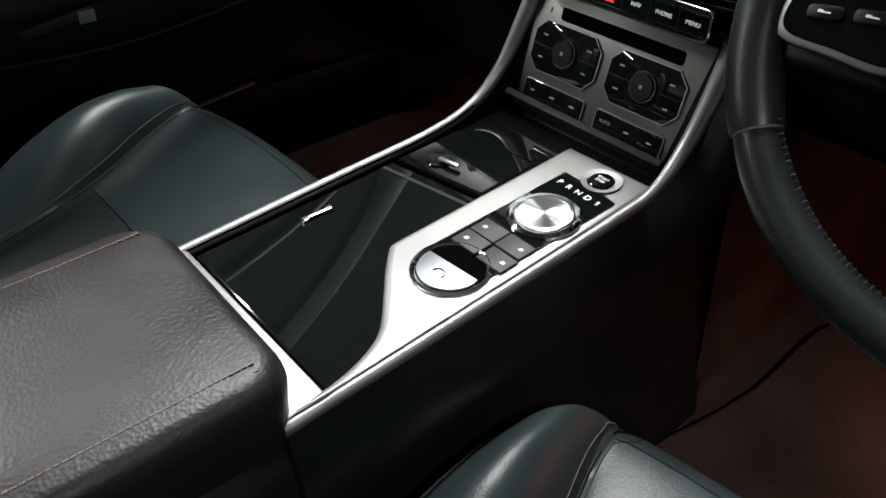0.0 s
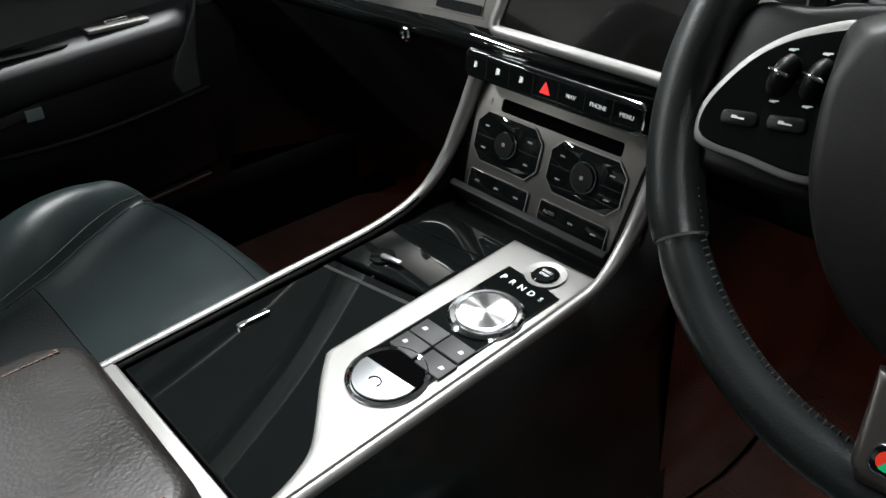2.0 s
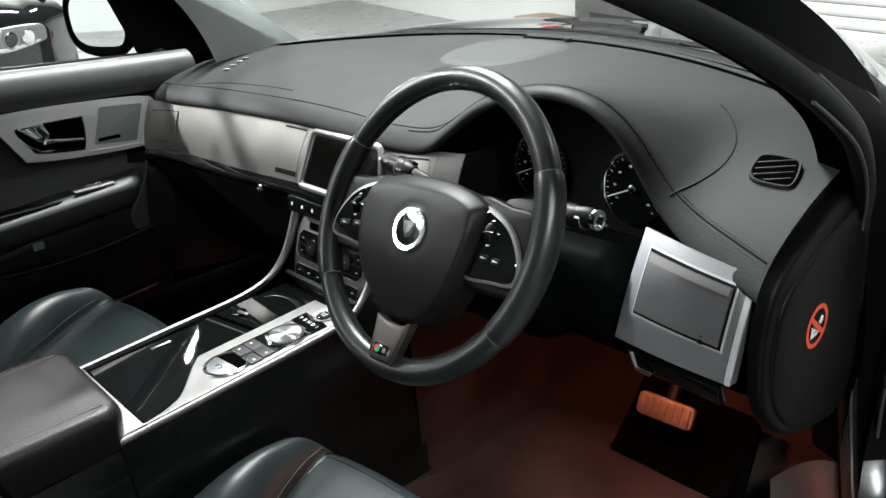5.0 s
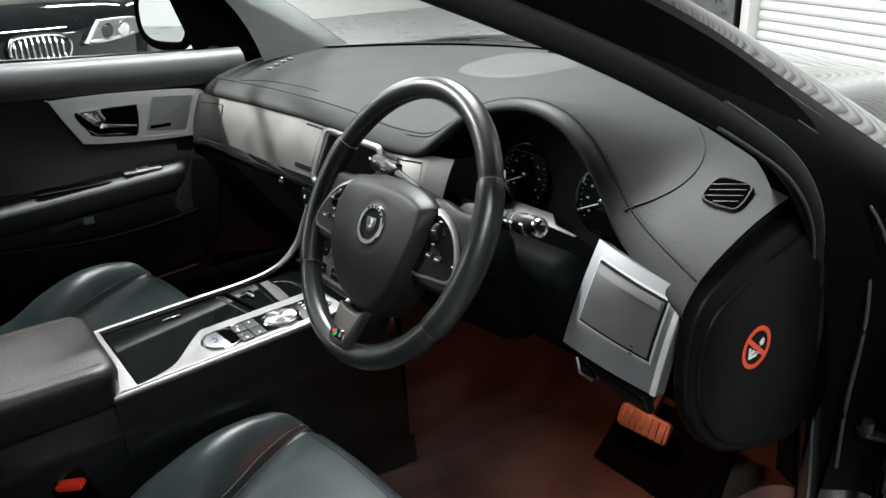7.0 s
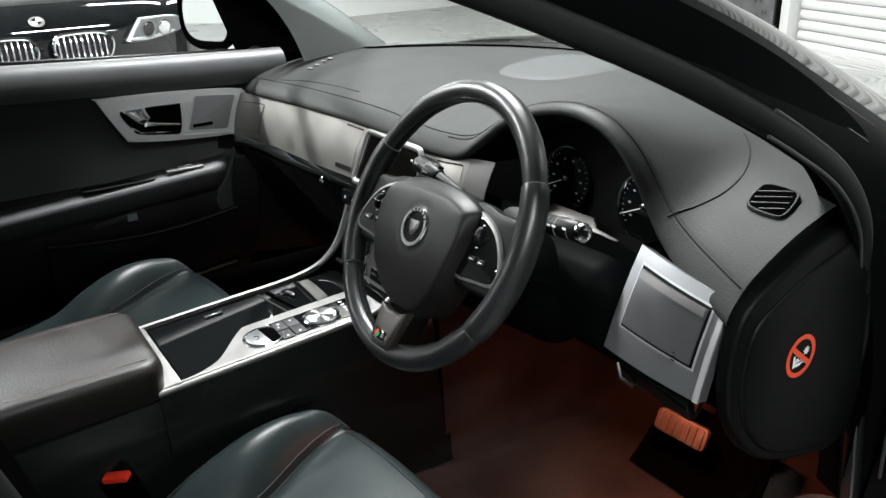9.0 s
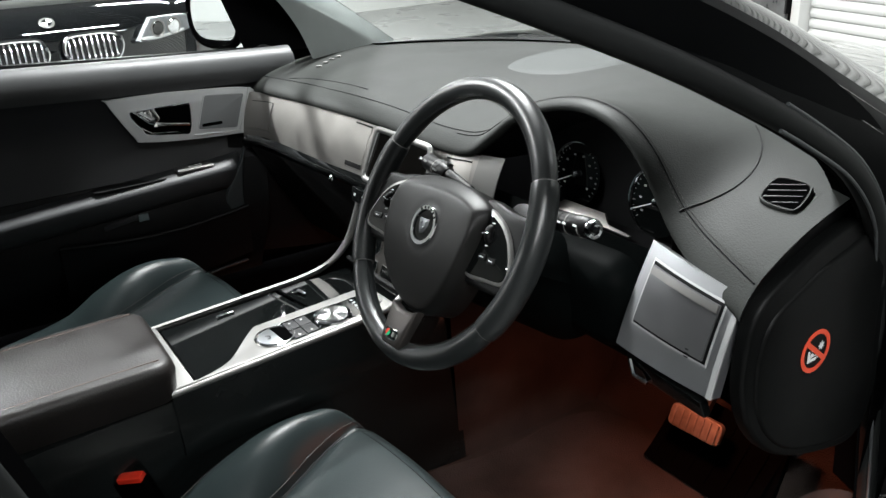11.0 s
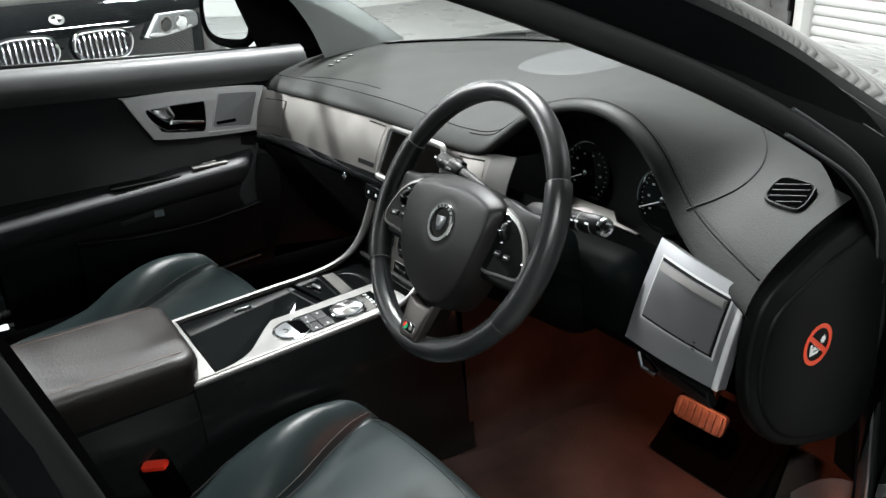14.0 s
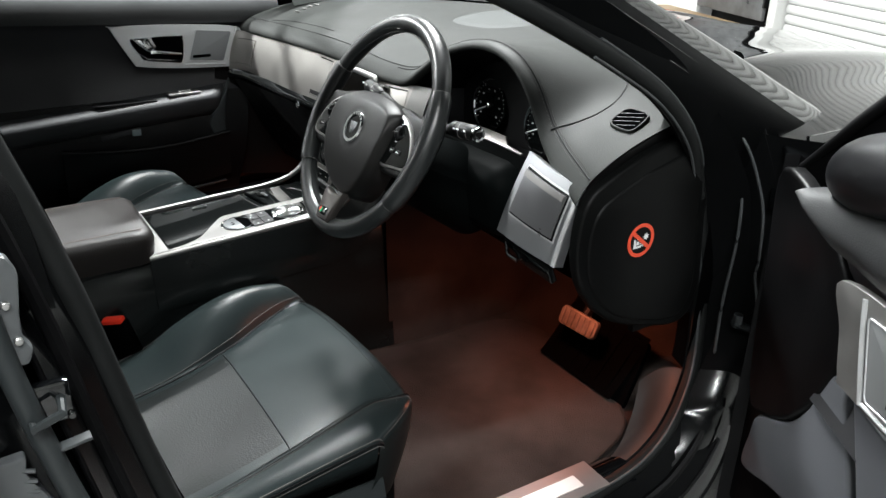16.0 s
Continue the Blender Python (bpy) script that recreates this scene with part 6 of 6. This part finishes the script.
def make_door(name, m, s_sign, label, closed):
    """Local: x into the cabin, y forward along the door (0 at the hinge, minus behind it), z up."""
    d = thing(name, label, "car door", m, kind="structure")
    X = s_sign

    def P(x, y, z):
        return (X * x, y, z)

    L = 1.06
    y0 = 0.0 if closed else -0.135
    pad0 = -0.262 if closed else -0.245
    # upper pad, profile from the window sill down
    def pad(u, v):
        k = 1.0 if closed else ease(u, [0, 0.03, 0.12, 0.3, 1], [0.12, 0.45, 0.85, 1.0, 1.0])
        return P(ease(v, [0, 0.12, 0.35, 0.7, 1], [-0.050, -0.015, 0.016, 0.030, 0.018]), pad0 + (-1.08 - pad0) * u,
                 (0.912 if closed else 0.890 + 0.022 * min(u * 6, 1)) + 0.036 * u ** 1.2 + k * ease(v, [0, 0.12, 0.35, 0.7, 1], [0.002, 0.010, -0.004, -0.042, -0.068]))

    part("upper_pad", surf(pad, 40, 16), DOOR_TOP, d, "black leather door top")
    part("window_seal", tube([P(-0.045, -0.20 - 0.86 * u, 0.911 + 0.045 * u ** 1.2) for u in np.linspace(0, 1, 12)], 0.008, 8), RUBBER, d)
    part("mid_panel", surf(lambda u, v: P(0.012 - 0.030 * math.sin(math.pi * v), -0.355 - (L - 0.335) * u, 0.852 + 0.036 * u ** 1.2 - (0.852 + 0.036 * u ** 1.2 - 0.66) * v), 20, 10), CARD, d, "black door card")
    # silver trim with handle and speaker lid
    tr = soft([(-0.384, 0.834), (-0.402, 0.782), (-0.419, 0.734), (-0.432, 0.728), (-0.56, 0.735), (-0.665, 0.748), (-0.683, 0.762), (-0.730, 0.850), (-0.720, 0.857), (-0.56, 0.853)], 5)
    tm = Matrix(((0, 0, X, X * 0.016), (1, 0, 0, 0), (0, 1, 0, 0), (0, 0, 0, 1)))
    back = 0.0 if closed else -0.046

    def shift(pts, z=None):
        return [(y + back, w) if z is None else (y + back, w, z) for y, w in pts]

    bmt = plate([(y, z) for y, z in tr], 0.009, 0.0012)
    # same silver on both doors; the closed one gets the lit copy
    trim = part("door_trim", moved(bmt, tm), TRIM if closed else SILVER, d, "satin silver door trim", sharp=60)
    cup = [(-0.545, 0.816), (-0.552, 0.757), (-0.575, 0.753), (-0.648, 0.764), (-0.662, 0.777), (-0.684, 0.816), (-0.666, 0.824), (-0.56, 0.823)]
    # plate in VOID paints the shade inside the handle recess
    part("handle_cup", moved(plate(shift(soft(cup, 4)), 0.0102), tm), VOID, trim, "flat plate, black for the shade of the handle recess")
    part("cup_rim", moved(tube(shift(soft(cup, 4), 0.0096), 0.0016, 6, closed=True), tm), CHROME, trim)
    hnd = part("door_handle", moved(plate(shift(round_corners([(-0.632, 0.7930), (-0.6061, 0.7880), (-0.5530, 0.7785), (-0.5516, 0.7710), (-0.6096, 0.7790), (-0.6400, 0.7800)], 0.003)), 0.019, 0.0025), tm), CHROME, trim, "chrome door handle")
    part("handle_root", moved(plate(shift(round_corners([(-0.6807, 0.8240), (-0.6290, 0.8260), (-0.6182, 0.7990), (-0.6330, 0.7830), (-0.6480, 0.7900)], 0.004)), 0.016, 0.004, 3), tm @ pose(0, 0, 0.001)), CHROME, hnd, "angular chrome pivot")
    part("cup_foot", moved(tube(shift([(-0.668, 0.786), (-0.645, 0.768), (-0.560, 0.757)], 0.0112), 0.0024, 6), tm), CHROME, trim)
    lid_loop = shift(round_corners([(-0.507, 0.836), (-0.407, 0.826), (-0.436, 0.744), (-0.534, 0.755)], 0.007))
    part("speaker_lid", moved(plate(lid_loop, 0.0112, 0.001), tm), COVER, trim, "flat grey speaker cover")
    part("speaker_edge", moved(tube([(y, z, 0.0108) for y, z in lid_loop], 0.0014, 6, closed=True), tm), TRIM, trim)
    part("speaker_slot", moved(plate(rounded(0.050, 0.008, 0.002, 3, -0.497 + back, 0.764), 0.0122), tm), VOID, trim)
    part("trim_rib", moved(tube(shift([(-0.391, 0.838), (-0.400, 0.806), (-0.414, 0.768), (-0.428, 0.734)], 0.0094), 0.0042, 8, flat=0.6), tm), TRIM, trim, "raised bright rib at the end of the trim")
    part("trim_rib", moved(tube(shift([(-0.428, 0.736), (-0.480, 0.739), (-0.545, 0.744)], 0.0090), 0.0026, 8), tm), TRIM, trim)
    # armrest
    ar = -0.44 if closed else -0.56
    part("door_armrest", surf(lambda u, v: P(ease(v, [0, 0.2, 0.45, 0.75, 1], [0.008, 0.055, 0.082, 0.060, 0.012]) * (1 - 0.75 * max(0, (0.10 - u) / 0.10) ** 2), ar - (1.06 + ar) * u, 0.672 - 0.040 * u + ease(v, [0, 0.2, 0.45, 0.75, 1], [0.006, 0.006, -0.012, -0.055, -0.085])), 30, 16), DOOR_ARM, d, "black leather door armrest")
    part("pull_cup", moved(plate(rounded(0.17, 0.040, 0.015, 5, 0, 0), 0.003), Matrix(((0, X, 0, X * 0.050), (1, 0, 0, ar - 0.28), (0, 0, 1, 0.660), (0, 0, 0, 1)))), DARK, d)
    sw = part("window_switch", moved(box(-0.045, 0.045, -0.018, 0.018, 0, 0.007, 0.003), Matrix(((0, X, 0, X * 0.050), (1, 0, 0, ar - 0.125), (0, 0, 1, 0.668), (0, 0, 0, 1)))), SILVER, d, "silver window switch plate")
    part("switch_lever", moved(box(-0.022, 0.014, -0.008, 0.008, 0.006, 0.014, 0.003), Matrix(((0, X, 0, X * 0.050), (1, 0, 0, ar - 0.120), (0, 0, 1, 0.668), (0, 0, 0, 1)))), CHROME, sw)
    if closed:
        part("lower_panel", surf(lambda u, v: P(0.016 + 0.035 * math.sin(math.pi * min(v * 1.1, 1)), -0.37 - (L - 0.36) * u - 0.05 * (1 - u) * v, 0.66 - 0.30 * v), 24, 14), PLASTIC, d, "lower door card with pocket")
    else:
        grey = material("grey_door_card", (0.078, 0.081, 0.090), 0.6, grain=0.0004, grain_scale=600, bump=0.3, vary=0.15, vary_scale=8)
        lm = Matrix(((0, 0, X, X * -0.012), (1, 0, 0, 0), (0, 1, 0, 0), (0, 0, 0, 1)))
        low = [(-0.222, 0.541), (-0.207, 0.495), (-0.198, 0.452), (-0.209, 0.441), (-0.235, 0.448), (-0.285, 0.470), (-0.345, 0.491), (-0.430, 0.522), (-0.488, 0.556), (-0.472, 0.600), (-0.425, 0.680), (-0.408, 0.709), (-0.375, 0.708), (-0.345, 0.640), (-0.300, 0.585)]
        part("lower_panel", moved(plate(soft(low, 4), 0.018, 0.006, 3), lm), grey, d, "grey lower door card", sharp=60)
        part("pocket_panel", moved(plate(round_corners([(-0.432, 0.722), (-0.520, 0.560), (-1.06, 0.545), (-1.06, 0.70)], 0.012), 0.024, 0.008, 3), lm), grey, d, "grey pocket panel")
        part("front_card", moved(plate(soft([(-0.150, 0.885), (-0.30, 0.862), (-0.375, 0.81), (-0.392, 0.74), (-0.36, 0.662), (-0.30, 0.590), (-0.235, 0.550), (-0.195, 0.545), (-0.172, 0.60), (-0.155, 0.75)], 5), 0.020, 0.007, 3), lm), SATIN, d, "rounded black speaker panel", sharp=60)
        part("inner_skin", surf(lambda u, v: P(-0.016, -0.14 - 0.94 * u, 0.90 - 0.57 * v), 4, 4), SATIN, d)
        part("tweeter_cover", surf(lambda u, v: P(0.002 + 0.034 * math.cos(v * math.pi / 2), -0.385 + 0.115 * math.cos(2 * math.pi * u) * math.sin(v * math.pi / 2), 0.952 + 0.048 * math.sin(2 * math.pi * u) * math.sin(v * math.pi / 2) - 0.25 * 0.115 * math.cos(2 * math.pi * u) * math.sin(v * math.pi / 2)), 32, 10, wrap_u=True), CARD, d, "rounded black tweeter cover")
    if closed:
        part("pocket", surf(lambda u, v: P(0.060 - 0.01 * v, -0.45 - 0.45 * u, 0.55 - 0.02 * math.sin(math.pi * u) - 0.13 * v), 14, 6), PLASTIC, d)
        part("pocket_lip", tube([P(0.062, -0.45 - 0.45 * u, 0.55 - 0.02 * math.sin(math.pi * u)) for u in np.linspace(0, 1, 16)], 0.006, 8), PLASTIC, d)
    if closed:
        cheek = soft([(-0.434, 0.700), (-0.452, 0.610), (-0.458, 0.530), (-0.472, 0.524), (-0.499, 0.572), (-0.478, 0.620), (-0.452, 0.660)], 5)
        part("front_cheek", moved(plate(cheek, 0.010, 0.004, 3), Matrix(((0, 0, X, X * 0.045), (1, 0, 0, 0), (0, 1, 0, 0), (0, 0, 0, 1)))), CHEEK, d, "smooth grey door edge cover", sharp=60)
        part("door_lamp", moved(box(-0.052, 0.052, -0.007, 0.007, 0.0, 0.004, 0.002), Matrix(((0, 0, X, X * 0.052), (1, 0, 0, -0.745), (0, 1, 0, 0.578), (0, 0, 0, 1))) @ pose(0, 0, 0, 0, 0, 8)), CARD, d, "dark recessed door lamp")
        part("lamp_lens", moved(box(-0.012, 0.012, -0.009, 0.009, 0.0, 0.006, 0.002), Matrix(((0, 0, X, X * 0.052), (1, 0, 0, -0.705), (0, 1, 0, 0.578), (0, 0, 0, 1)))), LENS, d, "pale clear lamp lens")
        part("front_card", solid(surf(lambda u, v: P(-0.002 + 0.012 * math.sin(math.pi * u), -0.015 - (0.395 + 0.05 * math.sin(math.pi * v)) * u, 0.905 - 0.51 * v - 0.05 * (1 - u)), 10, 20), 0.004), PLASTIC, d, "black front part of the door card")
    # skin and frame
    part("door_skin", surf(lambda u, v: P(-0.085 - 0.03 * math.sin(math.pi * v), y0 - (1.10 + y0) * u, 0.90 + 0.05 * u - 0.61 * v), 20, 14), PAINT, d, "glossy black outer skin")
    part("front_edge", surf(lambda u, v: P(-0.10 + 0.10 * u, y0 - 0.02 * math.sin(math.pi * u), 0.90 - 0.59 * v), 6, 14), DARK if not closed else PLASTIC, d)
    part("bottom_edge", surf(lambda u, v: P(-0.10 + 0.09 * u, y0 - 0.02 - (1.06 + y0) * v, 0.335 - 0.01 * u), 4, 10), PAINT, d)
    part("rear_edge", surf(lambda u, v: P(-0.10 + 0.12 * u, -1.085, 0.96 - 0.63 * v), 4, 10), PAINT, d)
    if closed:
        sash = [P(-0.045, -0.02, 0.915), P(-0.052, -0.16, 1.01), P(-0.09, -0.40, 1.16), P(-0.155, -0.75, 1.28), P(-0.175, -1.06, 1.30), P(-0.10, -1.10, 1.12), P(-0.06, -1.10, 0.95)]
        sail = lambda u, v: P(-0.020 - 0.045 * v, (-0.06 - 0.30 * u) * (1 - v) + (-0.265 - 0.145 * u) * v, 0.905 + (0.160 + 0.03 * u) * v)
    else:
        sash = [P(-0.02, -0.145, 0.875), P(-0.025, -0.20, 0.925), P(-0.03, -0.28, 0.996), P(-0.045, -0.40, 1.085), P(-0.11, -0.75, 1.245), P(-0.15, -1.06, 1.285), P(-0.10, -1.10, 1.12), P(-0.06, -1.10, 0.95)]
        sail = lambda u, v: P(-0.010 - 0.030 * v, -0.150 - 0.26 * u - 0.235 * v * (1 - u), 0.872 + 0.02 * u + 0.20 * v)
    part("window_frame", tube(soft(sash, 6, False), 0.019 if closed else 0.010, 10, up=(1, 0, 0)), RUBBER, d, "black window frame")
    part("sail_panel", solid(surf(sail, 8, 8), 0.02 if closed else 0.008), VOID, d, "black mirror corner panel")
    pane = part("window_pane", surf(lambda u, v: P(-0.052 - 0.10 * v, -0.36 - 0.70 * u, 0.91 + 0.04 * u + v * (0.175 + 0.17 * u ** 0.6)), 14, 8), PANE, d, "clear side window")
    pane.visible_shadow = False
    return d


make_door("door_2", pose(-0.785, 0.585, 0.0), 1, "closed passenger door with black leather and silver trim", True)
make_door("door_1", pose(0.792, 0.441, 0.0, 0, 0, 58), -1, "open driver's door with grey lower card and silver trim", False)

# door mirror
mir = thing("door_mirror", "black door mirror outside the passenger window", "mirror", pose(-1.0, 0.215, 0.990, 0, 0, 16))
part("housing", surf(lambda u, v: (0.115 * math.cos(2 * math.pi * u) * math.sin(v * math.pi / 2) ** 0.6, 0.075 * math.cos(v * math.pi / 2), 0.082 * math.sin(2 * math.pi * u) * math.sin(v * math.pi / 2) ** 0.6), 32, 10, wrap_u=True), PAINT, mir, "glossy black mirror housing")
part("mirror_rim", tube([(0.108 * math.copysign(abs(math.cos(a)) ** 0.7, math.cos(a)), -0.004, 0.076 * math.copysign(abs(math.sin(a)) ** 0.7, math.sin(a))) for a in np.linspace(0, 2 * math.pi, 40)[:-1]], 0.012, 8, closed=True, up=(0, 1, 0)), VOID, mir)
part("mirror_glass", moved(plate([(0.104 * math.copysign(abs(math.cos(a)) ** 0.7, math.cos(a)), 0.072 * math.copysign(abs(math.sin(a)) ** 0.7, math.sin(a))) for a in np.linspace(0, 2 * math.pi, 40)[:-1]], 0.004), pose(0, 0.004, 0, 90, 0, 6)), MIRROR, mir, "mirror glass")
part("mirror_arm", tube([(0.10, 0.02, -0.05), (0.16, 0.0, -0.075), (0.20, -0.01, -0.075)], 0.022, 10, flat=0.7), PAINT, mir)

# ---- the other car ----
CAR_M = pose(-3.0, 0.085, 0)
oc = thing("parked_car", "black saloon parked nose-on beside the car, twin chrome grilles", "car", CAR_M)


def nose(u, v):
    """u across (y), v from the bonnet's rear down over the nose to the bumper's foot."""
    y = (-0.9 + 1.8 * u)
    a = abs(y) / 0.9
    k = v
    x = ease(k, [0, 0.45, 0.60, 0.72, 0.86, 1.0], [-1.35, -0.30, -0.05, 0.0, 0.03, -0.02])
    z = ease(k, [0, 0.45, 0.60, 0.72, 0.86, 1.0], [1.00, 0.90, 0.82, 0.66, 0.45, 0.20])
    return x - 0.42 * a ** 3.2 * (0.5 + 0.5 * v), y * (1 - 0.02 * v), z - 0.05 * a ** 3 * (1 - v) - 0.015 * math.exp(-((a - 0.75) / 0.05) ** 2) * (1 - v)


part("body", surf(nose, 60, 40), PAINT, oc, "glossy black nose and bonnet", sharp=70)
part("side", solid(surf(lambda u, v: (-1.3 - 2.6 * u, 0.88 + 0.03 * math.sin(math.pi * v), 0.25 + 0.70 * v), 12, 8), 0.02), PAINT, oc)
part("side", solid(surf(lambda u, v: (-1.3 - 2.6 * u, -0.88 - 0.03 * math.sin(math.pi * v), 0.25 + 0.70 * v), 12, 8), 0.02), PAINT, oc)
part("front_flank", solid(surf(lambda u, v: (-0.55 - 0.9 * u, 0.86 + 0.02 * math.sin(math.pi * v), 0.25 + 0.66 * v), 8, 8), 0.02), PAINT, oc)
part("cabin", surf(lambda u, v: (-1.35 - 0.75 * v, -0.74 + 1.48 * u, 1.0 + 0.40 * v + 0.03 * math.sin(math.pi * u)), 10, 6), SCREEN, oc, "dark windscreen")
part("roof", solid(surf(lambda u, v: (-2.1 - 1.4 * v, -0.68 + 1.36 * u, 1.40 + 0.04 * math.sin(math.pi * u)), 8, 6), 0.03), PAINT, oc)
for sy in (-1, 1):
    gy = sy * 0.160
    ring = [(x, z) for x, z in soft([(-0.125, -0.01), (-0.105, 0.052), (-0.05, 0.066), (0.07, 0.066), (0.125, 0.045), (0.135, 0.0), (0.10, -0.055), (0.02, -0.066), (-0.08, -0.064)], 5)]
    ring = [(sy * a, b) for a, b in ring]
    gm = Matrix(((0, -0.25, 1, 0.050), (1, 0, 0, gy), (0, 0.97, 0, 0.705), (0, 0, 0, 1)))
    gr = part("grille", moved(plate(ring, 0.012), gm), DARK, oc, "dark kidney-shaped grille with chrome bars")
    part("grille_rim", moved(tube([(x, y, 0.014) for x, y in ring], 0.009, 8, closed=True), gm), CHROME, gr, "chrome surround")
    for k in range(9):
        bx = -0.102 + 0.0255 * k
        hh = 0.060 if abs(bx) < 0.09 else 0.045
        part("grille_bar", moved(box(sy * bx - 0.0045, sy * bx + 0.0045, -hh, hh, 0.010, 0.024, 0.003, 1), gm), CHROME, gr)
    hm = Matrix(((-0.42 * sy, 0.25, 0.9, -0.055), (0.9, 0, 0.42 * sy, sy * 0.515), (0, 0.97, -0.1, 0.745), (0, 0, 0, 1)))
    HOUSE = material("headlamp_inside", (0.13, 0.135, 0.14), 0.3, metal=0.3, vary=0.3, vary_scale=20)
    hl = part("headlamp", moved(plate(soft([(sy * -0.155, -0.040), (sy * -0.150, -0.025), (sy * -0.085, 0.060), (sy * -0.06, 0.066), (sy * 0.12, 0.062), (sy * 0.162, 0.045), (sy * 0.167, 0.0), (sy * 0.14, -0.025), (sy * -0.05, -0.048)], 3), 0.03, 0.012), hm), HOUSE, oc, "pale clear headlamp", sharp=60)
    for kx in (-0.045, 0.055):
        part("lens", moved(lathe([(0.0, 0.034), (0.018, 0.034), (0.030, 0.036), (0.036, 0.030), (0.036, 0.02)], 24), hm @ pose(sy * kx, 0.012, 0)), CHROME if kx > 0 else SCREEN, hl, "round lamp lens")
    for kx in (-0.045, 0.055):
        part("lens_ring", moved(lathe([(0.036, 0.028), (0.044, 0.030), (0.045, 0.034), (0.040, 0.036), (0.036, 0.033)], 28), hm @ pose(sy * kx, 0.012, 0)), SILVER, hl, "satin lens surround")
    part("indicator", moved(plate(soft([(sy * -0.140, -0.034), (sy * -0.04, -0.040), (sy * 0.11, -0.020), (sy * 0.10, -0.008), (sy * -0.03, -0.024), (sy * -0.13, -0.020)], 4), 0.034, 0.004), hm), TRIM, hl, "pale indicator strip")
BADGE_M = Matrix(((0, -0.80, 0.60, -0.040), (1, 0, 0, 0.0), (0, 0.60, 0.80, 0.826), (0, 0, 0, 1)))
part("badge", moved(lathe([(0, 0), (0.034, 0), (0.034, 0.004), (0.029, 0.006), (0.024, 0.0045), (0, 0.0055)], 24), BADGE_M), SILVER, oc, "round pale badge")
for q in (0, 180):
    part("badge_quarter", moved(plate([(0, 0)] + [(0.022 * math.cos(radians(q + a)), 0.022 * math.sin(radians(q + a))) for a in range(0, 91, 15)], 0.0062), BADGE_M), WHITE, oc, flat=True)
    part("badge_quarter", moved(plate([(0, 0)] + [(0.022 * math.cos(radians(q + 90 + a)), 0.022 * math.sin(radians(q + 90 + a))) for a in range(0, 91, 15)], 0.0062), BADGE_M), DARK, oc, flat=True)
part("number_plate", box(0.03, 0.045, -0.26, 0.26, 0.46, 0.57, 0.002), SHUTTER, oc, "plain pale plate")
part("plate_bars", joined(*[box(0.046, 0.047, -0.20 + 0.062 * k, -0.16 + 0.062 * k, 0.485, 0.545) for k in range(7)]), DARK, oc, flat=True)
for sy in (-1, 1):
    part("wheel", moved(lathe([(0.0, -0.1), (0.22, -0.1), (0.31, -0.09), (0.32, 0.0), (0.31, 0.09), (0.22, 0.1), (0.0, 0.1)], 32), pose(-0.85, sy * 0.76, 0.32, 90)), RUBBER, oc, "black tyre")
    part("wheel", moved(lathe([(0.0, -0.1), (0.22, -0.1), (0.31, -0.09), (0.32, 0.0), (0.31, 0.09), (0.22, 0.1), (0.0, 0.1)], 32), pose(-3.4, sy * 0.76, 0.32, 90)), RUBBER, oc, "black tyre")
